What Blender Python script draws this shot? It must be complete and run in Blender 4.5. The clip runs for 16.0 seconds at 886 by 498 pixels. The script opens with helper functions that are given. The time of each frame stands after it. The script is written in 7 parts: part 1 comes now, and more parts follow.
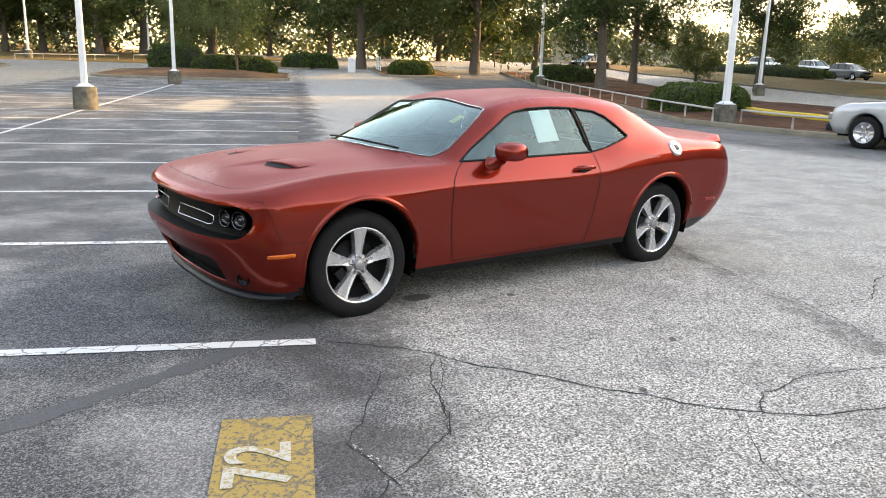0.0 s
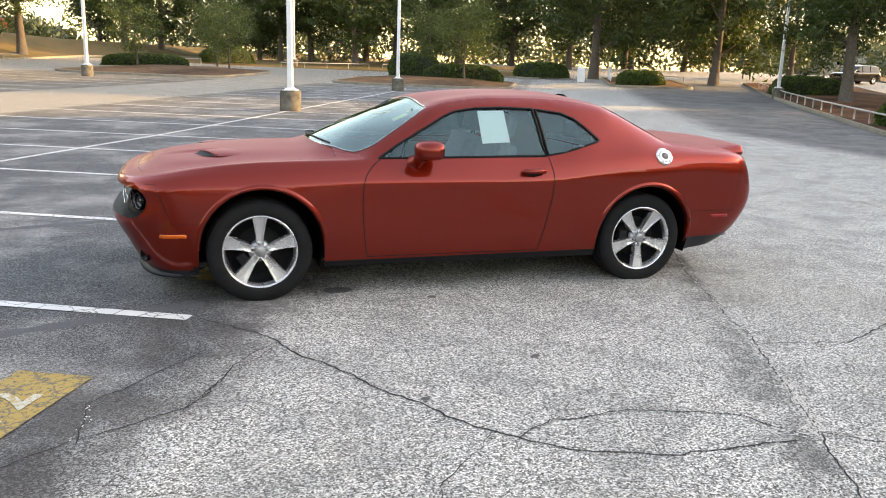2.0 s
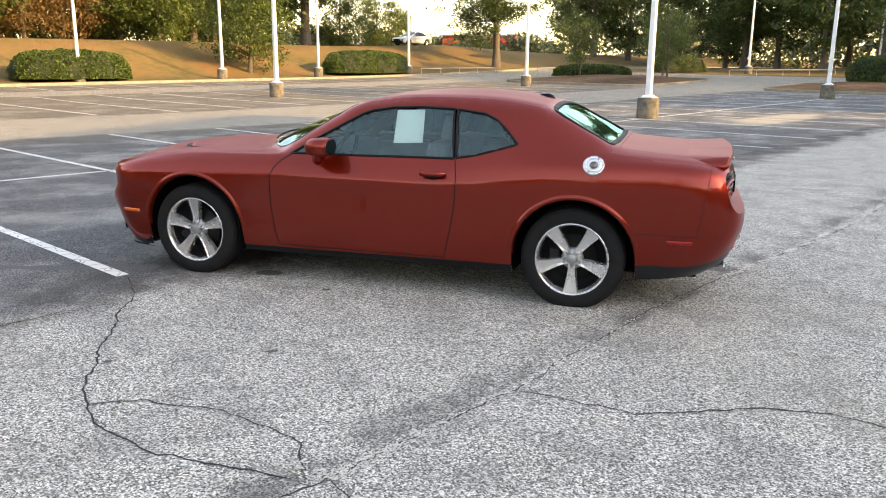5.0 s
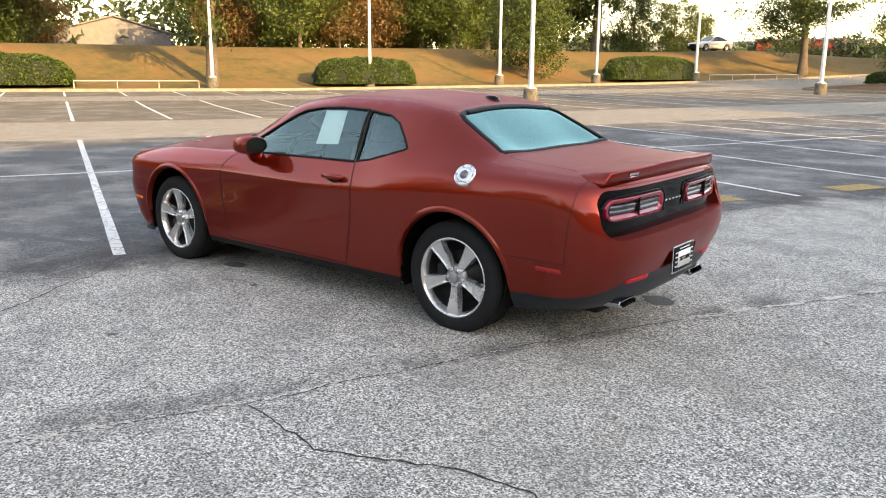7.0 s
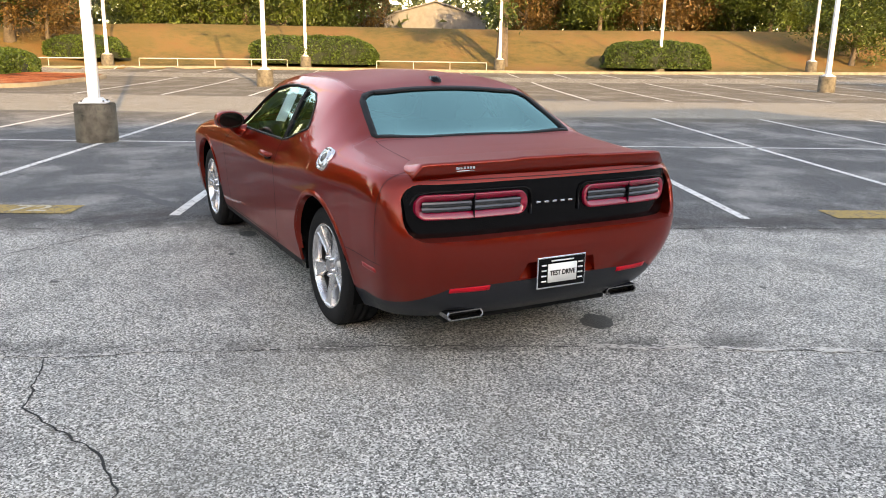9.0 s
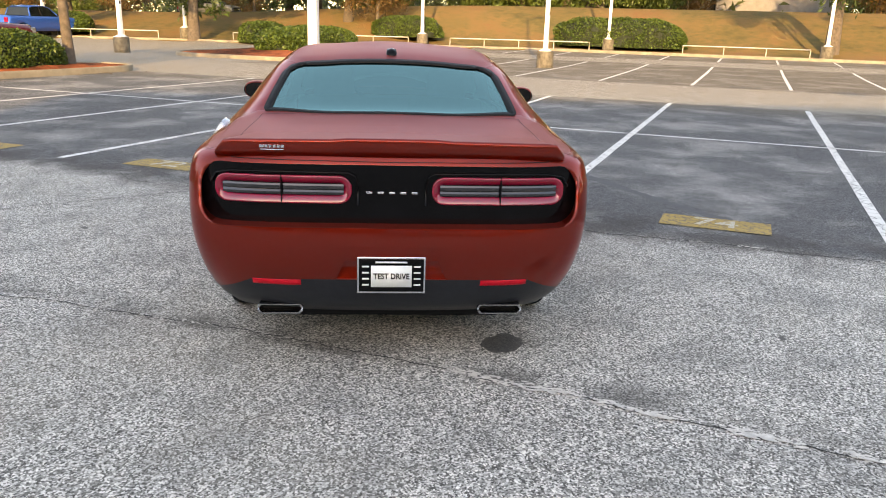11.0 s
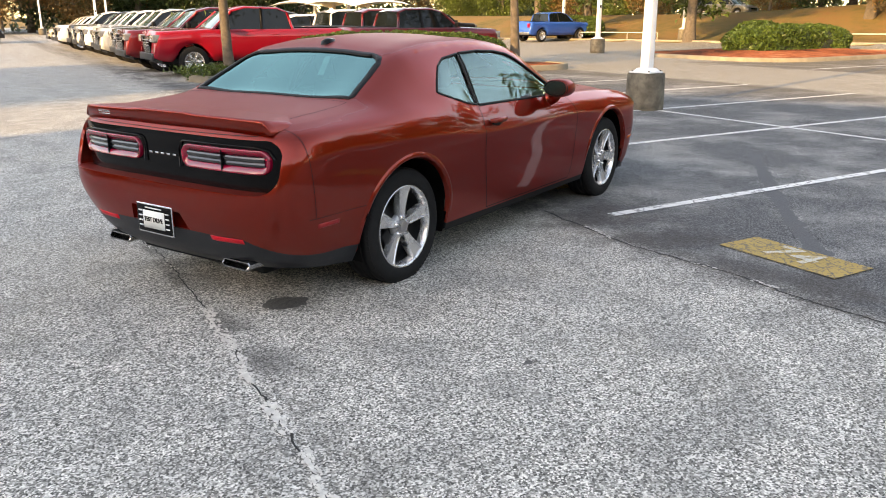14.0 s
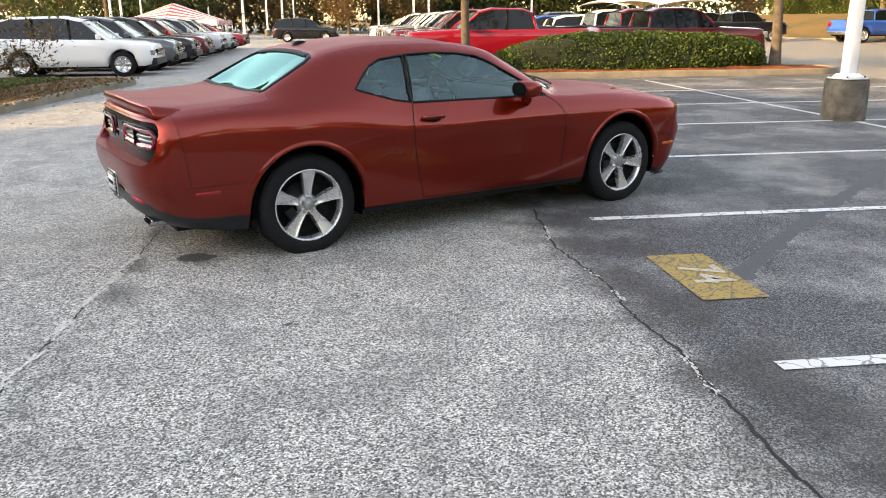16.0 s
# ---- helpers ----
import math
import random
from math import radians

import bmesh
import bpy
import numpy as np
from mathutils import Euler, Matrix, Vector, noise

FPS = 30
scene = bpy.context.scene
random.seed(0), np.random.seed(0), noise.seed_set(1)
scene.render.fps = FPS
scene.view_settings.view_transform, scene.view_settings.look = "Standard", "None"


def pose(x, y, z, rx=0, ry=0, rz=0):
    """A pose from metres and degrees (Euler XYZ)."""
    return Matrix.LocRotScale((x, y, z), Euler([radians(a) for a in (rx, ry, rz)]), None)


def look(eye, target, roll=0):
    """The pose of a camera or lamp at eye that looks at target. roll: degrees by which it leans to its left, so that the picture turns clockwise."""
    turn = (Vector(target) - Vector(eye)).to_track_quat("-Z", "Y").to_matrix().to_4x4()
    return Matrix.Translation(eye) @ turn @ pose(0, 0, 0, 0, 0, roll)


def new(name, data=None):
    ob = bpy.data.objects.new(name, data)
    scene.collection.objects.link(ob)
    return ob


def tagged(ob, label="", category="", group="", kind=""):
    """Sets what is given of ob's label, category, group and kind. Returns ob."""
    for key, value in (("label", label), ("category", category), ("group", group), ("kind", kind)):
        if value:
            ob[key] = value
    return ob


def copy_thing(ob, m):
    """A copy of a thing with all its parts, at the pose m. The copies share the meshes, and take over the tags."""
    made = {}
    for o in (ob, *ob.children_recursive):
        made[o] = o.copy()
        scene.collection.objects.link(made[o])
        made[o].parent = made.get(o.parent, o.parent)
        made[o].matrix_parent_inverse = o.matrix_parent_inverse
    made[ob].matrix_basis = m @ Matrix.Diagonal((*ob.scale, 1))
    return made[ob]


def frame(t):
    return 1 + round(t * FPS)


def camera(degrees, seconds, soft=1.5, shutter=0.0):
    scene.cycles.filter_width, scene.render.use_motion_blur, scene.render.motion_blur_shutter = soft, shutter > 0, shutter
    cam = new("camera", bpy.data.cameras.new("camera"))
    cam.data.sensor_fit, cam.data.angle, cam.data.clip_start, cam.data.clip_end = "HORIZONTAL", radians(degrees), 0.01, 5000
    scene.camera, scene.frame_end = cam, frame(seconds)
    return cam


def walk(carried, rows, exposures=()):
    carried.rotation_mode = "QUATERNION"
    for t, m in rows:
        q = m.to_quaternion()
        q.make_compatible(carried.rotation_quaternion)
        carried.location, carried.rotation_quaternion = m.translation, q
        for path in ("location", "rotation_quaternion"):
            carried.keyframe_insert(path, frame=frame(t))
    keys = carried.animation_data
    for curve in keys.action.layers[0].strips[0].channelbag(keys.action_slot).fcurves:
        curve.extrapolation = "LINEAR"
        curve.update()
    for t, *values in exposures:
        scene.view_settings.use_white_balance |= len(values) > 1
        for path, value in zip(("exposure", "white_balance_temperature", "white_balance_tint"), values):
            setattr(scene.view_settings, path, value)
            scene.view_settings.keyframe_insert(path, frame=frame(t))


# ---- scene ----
cam = camera(58.9, 16.0, soft=1.0)
PATH = [
    (0, (3.939, 5.209, 1.642), (2.796, 3.634, 1.18), 1.6),
    (0.5, (3.496, 5.502, 1.645), (2.475, 3.844, 1.186), 1.5),
    (1, (2.992, 5.773, 1.646), (2.105, 4.04, 1.188), 1.3),
    (1.5, (2.445, 5.992, 1.631), (1.701, 4.192, 1.175), 1.4),
    (2, (1.867, 6.211, 1.619), (1.275, 4.356, 1.164), 1.9),
    (2.5, (1.239, 6.376, 1.614), (0.813, 4.477, 1.154), 2.3),
    (3, (0.581, 6.457, 1.606), (0.334, 4.528, 1.139), 2.5),
    (3.5, (-0.087, 6.46, 1.625), (-0.15, 4.519, 1.148), 2.4),
    (4, (-0.776, 6.418, 1.619), (-0.636, 4.48, 1.145), 1.8),
    (4.5, (-1.471, 6.303, 1.62), (-1.119, 4.39, 1.154), 1.0),
    (4.7, (-1.739, 6.24, 1.625), (-1.302, 4.344, 1.162), 0.8),
    (6.8, (-4.211, 4.752, 1.584), (-3.033, 3.197, 1.145), 0.4),
    (7, (-4.385, 4.569, 1.596), (-3.159, 3.054, 1.149), 0.5),
    (7.5, (-4.828, 4.094, 1.602), (-3.47, 2.699, 1.145), 0.8),
    (8, (-5.2, 3.559, 1.599), (-3.716, 2.301, 1.133), 1.0),
    (8.5, (-5.517, 2.993, 1.594), (-3.913, 1.898, 1.115), 1.1),
    (8.7, (-5.62, 2.747, 1.59), (-3.971, 1.723, 1.106), 1.0),
    (10.8, (-5.933, 0.262, 1.589), (-4.025, 0.043, 1.033), 1.8),
    (11, (-5.897, 0.03, 1.562), (-3.98, -0.118, 1.012), 1.7),
    (11.5, (-5.816, -0.559, 1.545), (-3.897, -0.508, 0.986), 1.3),
    (12, (-5.752, -1.137, 1.55), (-3.853, -0.87, 0.983), 0.8),
    (12.5, (-5.663, -1.747, 1.556), (-3.81, -1.258, 0.984), 0.3),
    (13, (-5.54, -2.348, 1.541), (-3.753, -1.652, 0.974), 0.2),
    (13.5, (-5.368, -2.988, 1.537), (-3.671, -2.093, 0.972), 0.1),
    (14, (-5.152, -3.648, 1.543), (-3.564, -2.572, 0.98), -0.0),
    (14.5, (-4.834, -4.277, 1.549), (-3.371, -3.034, 0.987), -0.3),
    (15, (-4.446, -4.842, 1.552), (-3.121, -3.453, 0.99), -0.5),
    (15.5, (-4.013, -5.363, 1.551), (-2.834, -3.848, 0.989), -0.5),
    (16, (-3.545, -5.853, 1.568), (-2.515, -4.234, 1.006), -0.4),
]
walk(cam, [(t, look(eye, target, roll)) for t, eye, target, roll in PATH], [(0.0, 3.04, 10800, 20), (1.5, 3.01, 10800, 20), (3.5, 2.92, 10700, 20), (7.0, 2.82, 10400, 20), (8.5, 2.74, 10300, 20), (11.0, 2.72, 10300, 20), (16.0, 2.80, 10600, 20)])

# ---- sky, sun ----
from mathutils import bvhtree, kdtree

SUN_TURN, SUN_HIGH = 172.0, 17.0  # degrees: heading towards the sun from +x, and height
world = bpy.data.worlds.new("sky")
scene.world = world
world.use_nodes = True
wn = world.node_tree
sky = wn.nodes.new("ShaderNodeTexSky")
sky.sky_type = "NISHITA"
sky.sun_disc = False
sky.sun_elevation = radians(SUN_HIGH)
sky.sun_rotation = radians(90 - SUN_TURN)
sky.air_density, sky.dust_density, sky.ozone_density = 1.0, 0.7, 1.2
wn.links.new(sky.outputs[0], wn.nodes["Background"].inputs[0])
wn.nodes["Background"].inputs[1].default_value = 0.14
sun = new("sun", bpy.data.lights.new("sun", "SUN"))
sun.data.energy, sun.data.angle, sun.data.color = 1.6, radians(0.6), (1.0, 0.79, 0.45)
sun.matrix_world = look((math.cos(radians(SUN_TURN)) * 50, math.sin(radians(SUN_TURN)) * 50, 50 * math.tan(radians(SUN_HIGH))), (0, 0, 0))


# ---- materials ----
class Nodes:
    """A small writer for node materials."""

    def __init__(self, name):
        self.m = bpy.data.materials.new(name)
        self.m.use_nodes = True
        self.t = self.m.node_tree
        self.b = self.t.nodes["Principled BSDF"]

    def link(self, a, b):
        self.t.links.new(a, b)

    def coords(self):
        return self.t.nodes.new("ShaderNodeTexCoord").outputs["Object"]

    def place(self):
        return self.t.nodes.new("ShaderNodeNewGeometry").outputs["Position"]

    def noise(self, vec, scale, detail=4, rough=0.55):
        k = self.t.nodes.new("ShaderNodeTexNoise")
        k.inputs["Scale"].default_value, k.inputs["Detail"].default_value, k.inputs["Roughness"].default_value = scale, detail, rough
        self.link(vec, k.inputs["Vector"])
        return k.outputs["Fac"]

    def ramp(self, fac, *stops):
        k = self.t.nodes.new("ShaderNodeValToRGB")
        e = k.color_ramp.elements
        while len(e) < len(stops):
            e.new(0.5)
        for el, (p, c) in zip(e, stops):
            el.position, el.color = p, (*c, 1) if len(c) == 3 else c
        self.link(fac, k.inputs[0])
        return k.outputs[0]

    def mix(self, fac, a, b, blend="MIX"):
        k = self.t.nodes.new("ShaderNodeMix")
        k.data_type, k.blend_type = "RGBA", blend
        for v, s in ((fac, 0), (a, 6), (b, 7)):
            if hasattr(v, "default_value"):
                self.link(v, k.inputs[s])
            else:
                k.inputs[s].default_value = (*v, 1) if isinstance(v, tuple) else v
        return k.outputs[2]

    def math(self, op, a, b=0.0, clamp=False):
        k = self.t.nodes.new("ShaderNodeMath")
        k.operation, k.use_clamp = op, clamp
        for v, s in ((a, 0), (b, 1)):
            if hasattr(v, "default_value"):
                self.link(v, k.inputs[s])
            else:
                k.inputs[s].default_value = v
        return k.outputs[0]

    def step(self, x, a, b):
        k = self.t.nodes.new("ShaderNodeMapRange")
        k.interpolation_type = "SMOOTHSTEP"
        self.link(x, k.inputs[0])
        k.inputs[1].default_value, k.inputs[2].default_value = a, b
        return k.outputs[0]

    def bump(self, height, strength=0.3, dist=0.01):
        k = self.t.nodes.new("ShaderNodeBump")
        k.inputs["Strength"].default_value, k.inputs["Distance"].default_value = strength, dist
        self.link(height, k.inputs["Height"])
        self.link(k.outputs[0], self.b.inputs["Normal"])

    def set(self, **kw):
        names = {"color": "Base Color", "rough": "Roughness", "metal": "Metallic", "coat": "Coat Weight", "coat_rough": "Coat Roughness", "spec": "Specular IOR Level", "trans": "Transmission Weight", "ior": "IOR"}
        for k, v in kw.items():
            s = self.b.inputs[names[k]]
            if hasattr(v, "default_value"):
                self.link(v, s)
            else:
                s.default_value = (*v, 1) if isinstance(v, tuple) else v
        return self


def simple(name, color, rough=0.5, metal=0.0, coat=0.0, vary=0.25, scale=6.0, bump=0.0, spec=0.5, patchy=0.15):
    """A plain surface with slight variation at two scales."""
    w = Nodes(name)
    p = w.coords()
    a = w.noise(p, scale, 5)
    b = w.noise(p, scale * 14, 2)
    f = w.math("ADD", w.math("MULTIPLY", a, 0.7), w.math("MULTIPLY", b, 0.3))
    dark = tuple(c * (1 - vary) for c in color)
    light = tuple(min(1, c * (1 + vary)) for c in color)
    w.set(color=w.ramp(f, (0.3, dark), (0.7, light)), metal=metal, coat=coat, spec=spec)
    w.set(rough=w.math("ADD", w.math("MULTIPLY", a, patchy), max(0.0, rough - patchy / 2)))
    if bump:
        w.bump(f, bump, 0.01)
    return w.m


def car_paint(name, color, metal=0.3, rough=0.35, dew=False):
    w = Nodes(name)
    p = w.coords()
    flake = w.t.nodes.new("ShaderNodeTexVoronoi")
    flake.inputs["Scale"].default_value = 900
    w.link(p, flake.inputs["Vector"])
    dust = w.noise(p, 3.0, 4)
    c = w.mix(w.math("MULTIPLY", flake.outputs["Distance"], 0.5), color, tuple(min(1, k * 1.5) for k in color))
    w.set(color=c, metal=metal, coat=0.8 if dew else 1.0, coat_rough=0.02, spec=0.1)
    w.b.inputs["Specular Tint"].default_value = (1.0, 0.35, 0.25, 1) if dew else (1, 1, 1, 1)
    w.b.inputs["Coat IOR"].default_value = 1.45
    w.set(rough=w.math("ADD", w.math("MULTIPLY", dust, 0.1), rough - 0.05))
    if dew:
        # fine dew lies on what faces the sky and dulls its gloss
        up = w.t.nodes.new("ShaderNodeSeparateXYZ")
        w.link(w.t.nodes.new("ShaderNodeNewGeometry").outputs["Normal"], up.inputs[0])
        wet = w.step(w.math("ADD", up.outputs[2], w.math("MULTIPLY", w.math("SUBTRACT", w.noise(p, 9.0, 4), 0.5), 0.05)), 0.87, 0.965)
        drops = w.noise(p, 260, 3, 0.6)
        w.set(coat_rough=w.math("ADD", w.math("MULTIPLY", wet, 0.42), 0.02))
        w.set(rough=w.math("ADD", w.math("MULTIPLY", dust, 0.1), w.math("ADD", w.math("MULTIPLY", wet, 0.22), rough - 0.05)))
        w.bump(w.math("MULTIPLY", drops, wet), 0.10, 0.002)
    return w.m


def window_glass(name, tint, gloss=(0.85, 1.0, 1.0), ior=1.6):
    """A thin pane: it lets light through with a tint, and mirrors more at a slant."""
    w = Nodes(name)
    w.t.nodes.remove(w.b)
    clear = w.t.nodes.new("ShaderNodeBsdfTransparent")
    clear.inputs[0].default_value = (*tint, 1)
    gl = w.t.nodes.new("ShaderNodeBsdfGlossy")
    gl.inputs["Color"].default_value, gl.inputs["Roughness"].default_value = (*gloss, 1), 0.02
    fr = w.t.nodes.new("ShaderNodeFresnel")
    fr.inputs["IOR"].default_value = ior
    mx = w.t.nodes.new("ShaderNodeMixShader")
    w.link(fr.outputs[0], mx.inputs[0])
    w.link(clear.outputs[0], mx.inputs[1])
    w.link(gl.outputs[0], mx.inputs[2])
    w.link(mx.outputs[0], w.t.nodes["Material Output"].inputs["Surface"])
    return w.m


# lot frame: u runs along the row of stall ends, v along the stall lines
LOT = Vector((0.782, -1.289))
LU, LV = Vector((0.4242, 0.9056)), Vector((0.9056, -0.4242))
LOT_TURN = math.degrees(math.atan2(LV.y, LV.x))  # heading of v


def lot_v(w):
    """The lot's v at a shading point."""
    p = w.place()
    k = w.t.nodes.new("ShaderNodeVectorMath")
    k.operation = "DOT_PRODUCT"
    w.link(p, k.inputs[0])
    k.inputs[1].default_value = (LV.x, LV.y, 0)
    return p, w.math("SUBTRACT", k.outputs["Value"], LOT.x * LV.x + LOT.y * LV.y)


def lot_u(w, p):
    k = w.t.nodes.new("ShaderNodeVectorMath")
    k.operation = "DOT_PRODUCT"
    w.link(p, k.inputs[0])
    k.inputs[1].default_value = (LU.x, LU.y, 0)
    return w.math("SUBTRACT", k.outputs["Value"], LOT.x * LU.x + LOT.y * LU.y)


def asphalt():
    """Worn aggregate in the aisles, dark sealed tarmac in the bands of stalls."""
    w = Nodes("asphalt")
    p, v = lot_v(w)
    u = lot_u(w, p)
    wob = w.math("MULTIPLY", w.math("SUBTRACT", w.noise(p, 0.9, 5), 0.5), 0.7)
    vv = w.math("ADD", v, wob)
    band = None
    for a, b in ((-0.42, 12.0), (18.0, 30.6), (34.6, 39.8)):
        k = w.math("MULTIPLY", w.step(vv, a - 0.3, a + 0.25), w.step(vv, b + 0.3, b - 0.3))
        band = k if band is None else w.math("MAXIMUM", band, k)
    uu = w.math("ADD", u, wob)
    band = w.math("MULTIPLY", band, w.math("MULTIPLY", w.step(uu, 17.0, 15.0), w.step(uu, -41.0, -38.5)))
    # aggregate grains
    grain = w.t.nodes.new("ShaderNodeTexVoronoi")
    grain.inputs["Scale"].default_value = 132
    w.link(p, grain.inputs["Vector"])
    fine = w.noise(p, 340, 3, 0.75)
    mid = w.noise(p, 2.2, 6, 0.6)
    big = w.noise(p, 0.35, 4, 0.6)
    sep = w.t.nodes.new("ShaderNodeSeparateColor")
    w.link(grain.outputs["Color"], sep.inputs[0])
    speck = w.math("ADD", w.math("MULTIPLY", sep.outputs[0], 0.6), w.math("MULTIPLY", fine, 0.4))
    worn = w.ramp(speck, (0.18, (0.036, 0.035, 0.033)), (0.36, (0.168, 0.162, 0.150)), (0.55, (0.365, 0.352, 0.326)), (0.80, (0.82, 0.795, 0.74)))
    worn = w.mix(w.math("MULTIPLY", w.step(mid, 0.42, 0.66), 0.35), worn, (0.10, 0.10, 0.098))
    worn = w.mix(w.math("MULTIPLY", w.step(big, 0.5, 0.75), 0.4), worn, (0.27, 0.24, 0.19))
    seal = w.ramp(speck, (0.22, (0.034, 0.035, 0.036)), (0.55, (0.095, 0.097, 0.100)), (0.88, (0.27, 0.272, 0.275)))
    patch = w.noise(p, 0.75, 6, 0.62)
    seal = w.mix(w.math("MULTIPLY", w.step(patch, 0.44, 0.66), 0.72), seal, w.mix(0.5, worn, (0.22, 0.222, 0.225)))
    past = w.math("ADD", vv, w.math("MULTIPLY", w.math("MAXIMUM", w.math("ADD", u, 16.0), 0.0), 0.40))
    old = w.math("MULTIPLY", w.step(past, -6.2, -7.8), w.step(v, -20.0, -18.0))
    old = w.math("MULTIPLY", old, w.math("MULTIPLY", w.step(u, -3.0, -8.0), w.step(u, -64.0, -52.0)))
    worn = w.mix(w.math("MULTIPLY", old, w.math("ADD", w.math("MULTIPLY", w.step(mid, 0.62, 0.40), 0.45), 0.5)), worn, seal)
    worn = w.mix(w.math("MULTIPLY", old, 0.45), worn, (0.060, 0.060, 0.060))
    # a long sunlit streak, put as a pale warm oval into the sealed colour
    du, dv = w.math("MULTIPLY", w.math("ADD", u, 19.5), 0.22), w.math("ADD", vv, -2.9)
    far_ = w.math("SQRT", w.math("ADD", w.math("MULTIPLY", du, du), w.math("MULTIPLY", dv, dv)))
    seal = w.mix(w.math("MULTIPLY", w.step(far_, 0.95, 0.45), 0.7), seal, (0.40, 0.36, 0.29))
    rim_ = w.math("MULTIPLY", w.step(vv, -0.95, -0.35), w.step(vv, 0.55, 0.0))
    blot = w.math("MULTIPLY", rim_, w.step(mid, 0.36, 0.6))
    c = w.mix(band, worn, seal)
    # brownish grime along the edge of the sealed bay, and damp dirt beside the long joint
    c = w.mix(w.math("MULTIPLY", blot, 0.6), c, (0.055, 0.048, 0.044))
    dj = w.t.nodes.new("ShaderNodeVectorMath")
    dj.operation = "DOT_PRODUCT"
    w.link(p, dj.inputs[0])
    dj.inputs[1].default_value = (0.911, -0.412, 0)
    side_ = w.math("ADD", w.math("ADD", dj.outputs["Value"], 2.22), w.math("MULTIPLY", wob, 0.18))
    dirt = w.math("MULTIPLY", w.step(side_, -0.03, 0.03), w.step(side_, 0.34, 0.04))
    al = w.t.nodes.new("ShaderNodeVectorMath")
    al.operation = "DOT_PRODUCT"
    w.link(p, al.inputs[0])
    al.inputs[1].default_value = (-0.412, -0.911, 0)
    dirt = w.math("MULTIPLY", dirt, w.math("MULTIPLY", w.step(al.outputs["Value"], -4.4, -3.0), w.step(al.outputs["Value"], 9.5, 7.5)))
    # from v 9 outwards the tan of low sunlight is mixed into the tarmac colour
    c = w.mix(w.math("MULTIPLY", w.step(v, 9.0, 13.0), 0.75), c, w.mix(0.55, c, (0.17, 0.130, 0.078)))
    c = w.mix(w.math("MULTIPLY", dirt, w.math("MULTIPLY", w.step(mid, 0.34, 0.64), 0.55)), c, (0.05, 0.049, 0.047))
    w.set(color=c, spec=0.16)
    w.set(rough=w.math("ADD", w.math("MULTIPLY", patch, -0.25), 0.95))
    w.bump(w.math("ADD", speck, w.math("MULTIPLY", mid, 0.6)), 0.5, 0.008)
    return w.m


def ground_cover(name, stops, fine=22, bump=0.8):
    w = Nodes(name)
    p = w.place()
    a, b, c = w.noise(p, 0.25, 5), w.noise(p, 2.0, 5), w.noise(p, fine, 4, 0.7)
    f = w.math("ADD", w.math("MULTIPLY", a, 0.5), w.math("ADD", w.math("MULTIPLY", b, 0.25), w.math("MULTIPLY", c, 0.25)))
    w.set(color=w.ramp(f, *stops), rough=0.95, spec=0.15)
    w.bump(c, bump, 0.05)
    return w.m


def leaves(name, dark, light, shine=0.45):
    w = Nodes(name)
    r = w.t.nodes.new("ShaderNodeNewGeometry").outputs["Random Per Island"]
    n = w.noise(w.coords(), 0.8, 3)
    f = w.math("ADD", w.math("MULTIPLY", r, 0.6), w.math("MULTIPLY", n, 0.4))
    w.set(color=w.ramp(f, (0.2, dark), (0.8, light)), rough=shine, spec=0.3)
    w.b.inputs["Subsurface Weight"].default_value = 0.0
    tr = w.t.nodes.new("ShaderNodeBsdfTranslucent")
    tr.inputs[0].default_value = (light[0] * 1.6, light[1] * 1.5, light[2], 1)
    mx = w.t.nodes.new("ShaderNodeMixShader")
    mx.inputs[0].default_value = 0.16
    w.link(w.b.outputs[0], mx.inputs[1])
    w.link(tr.outputs[0], mx.inputs[2])
    w.link(mx.outputs[0], w.t.nodes["Material Output"].inputs["Surface"])
    return w.m


def worn_paint(name, color, under=(0.09, 0.09, 0.09), gone=0.42):
    """Road paint with cracks and rubbed-off grains."""
    w = Nodes(name)
    p = w.place()
    v = w.t.nodes.new("ShaderNodeTexVoronoi")
    v.feature = "DISTANCE_TO_EDGE"
    v.inputs["Scale"].default_value = 7
    w.link(w.mix(0.2, p, w.noise(p, 5, 4)), v.inputs["Vector"])
    crack = w.step(v.outputs["Distance"], 0.05, 0.015)
    rub = w.step(w.noise(p, 38, 6, 0.75), 1 - gone, 1 - gone + 0.12)
    fade = w.noise(p, 2.5, 4)
    base = w.mix(w.math("MULTIPLY", fade, 0.5), color, tuple(c * 0.55 for c in color))
    k = w.math("MAXIMUM", w.math("MULTIPLY", crack, 0.7), rub)
    w.set(color=w.mix(k, base, under), rough=0.8, spec=0.3)
    w.bump(w.noise(p, 120, 3), 0.4, 0.004)
    return w.m


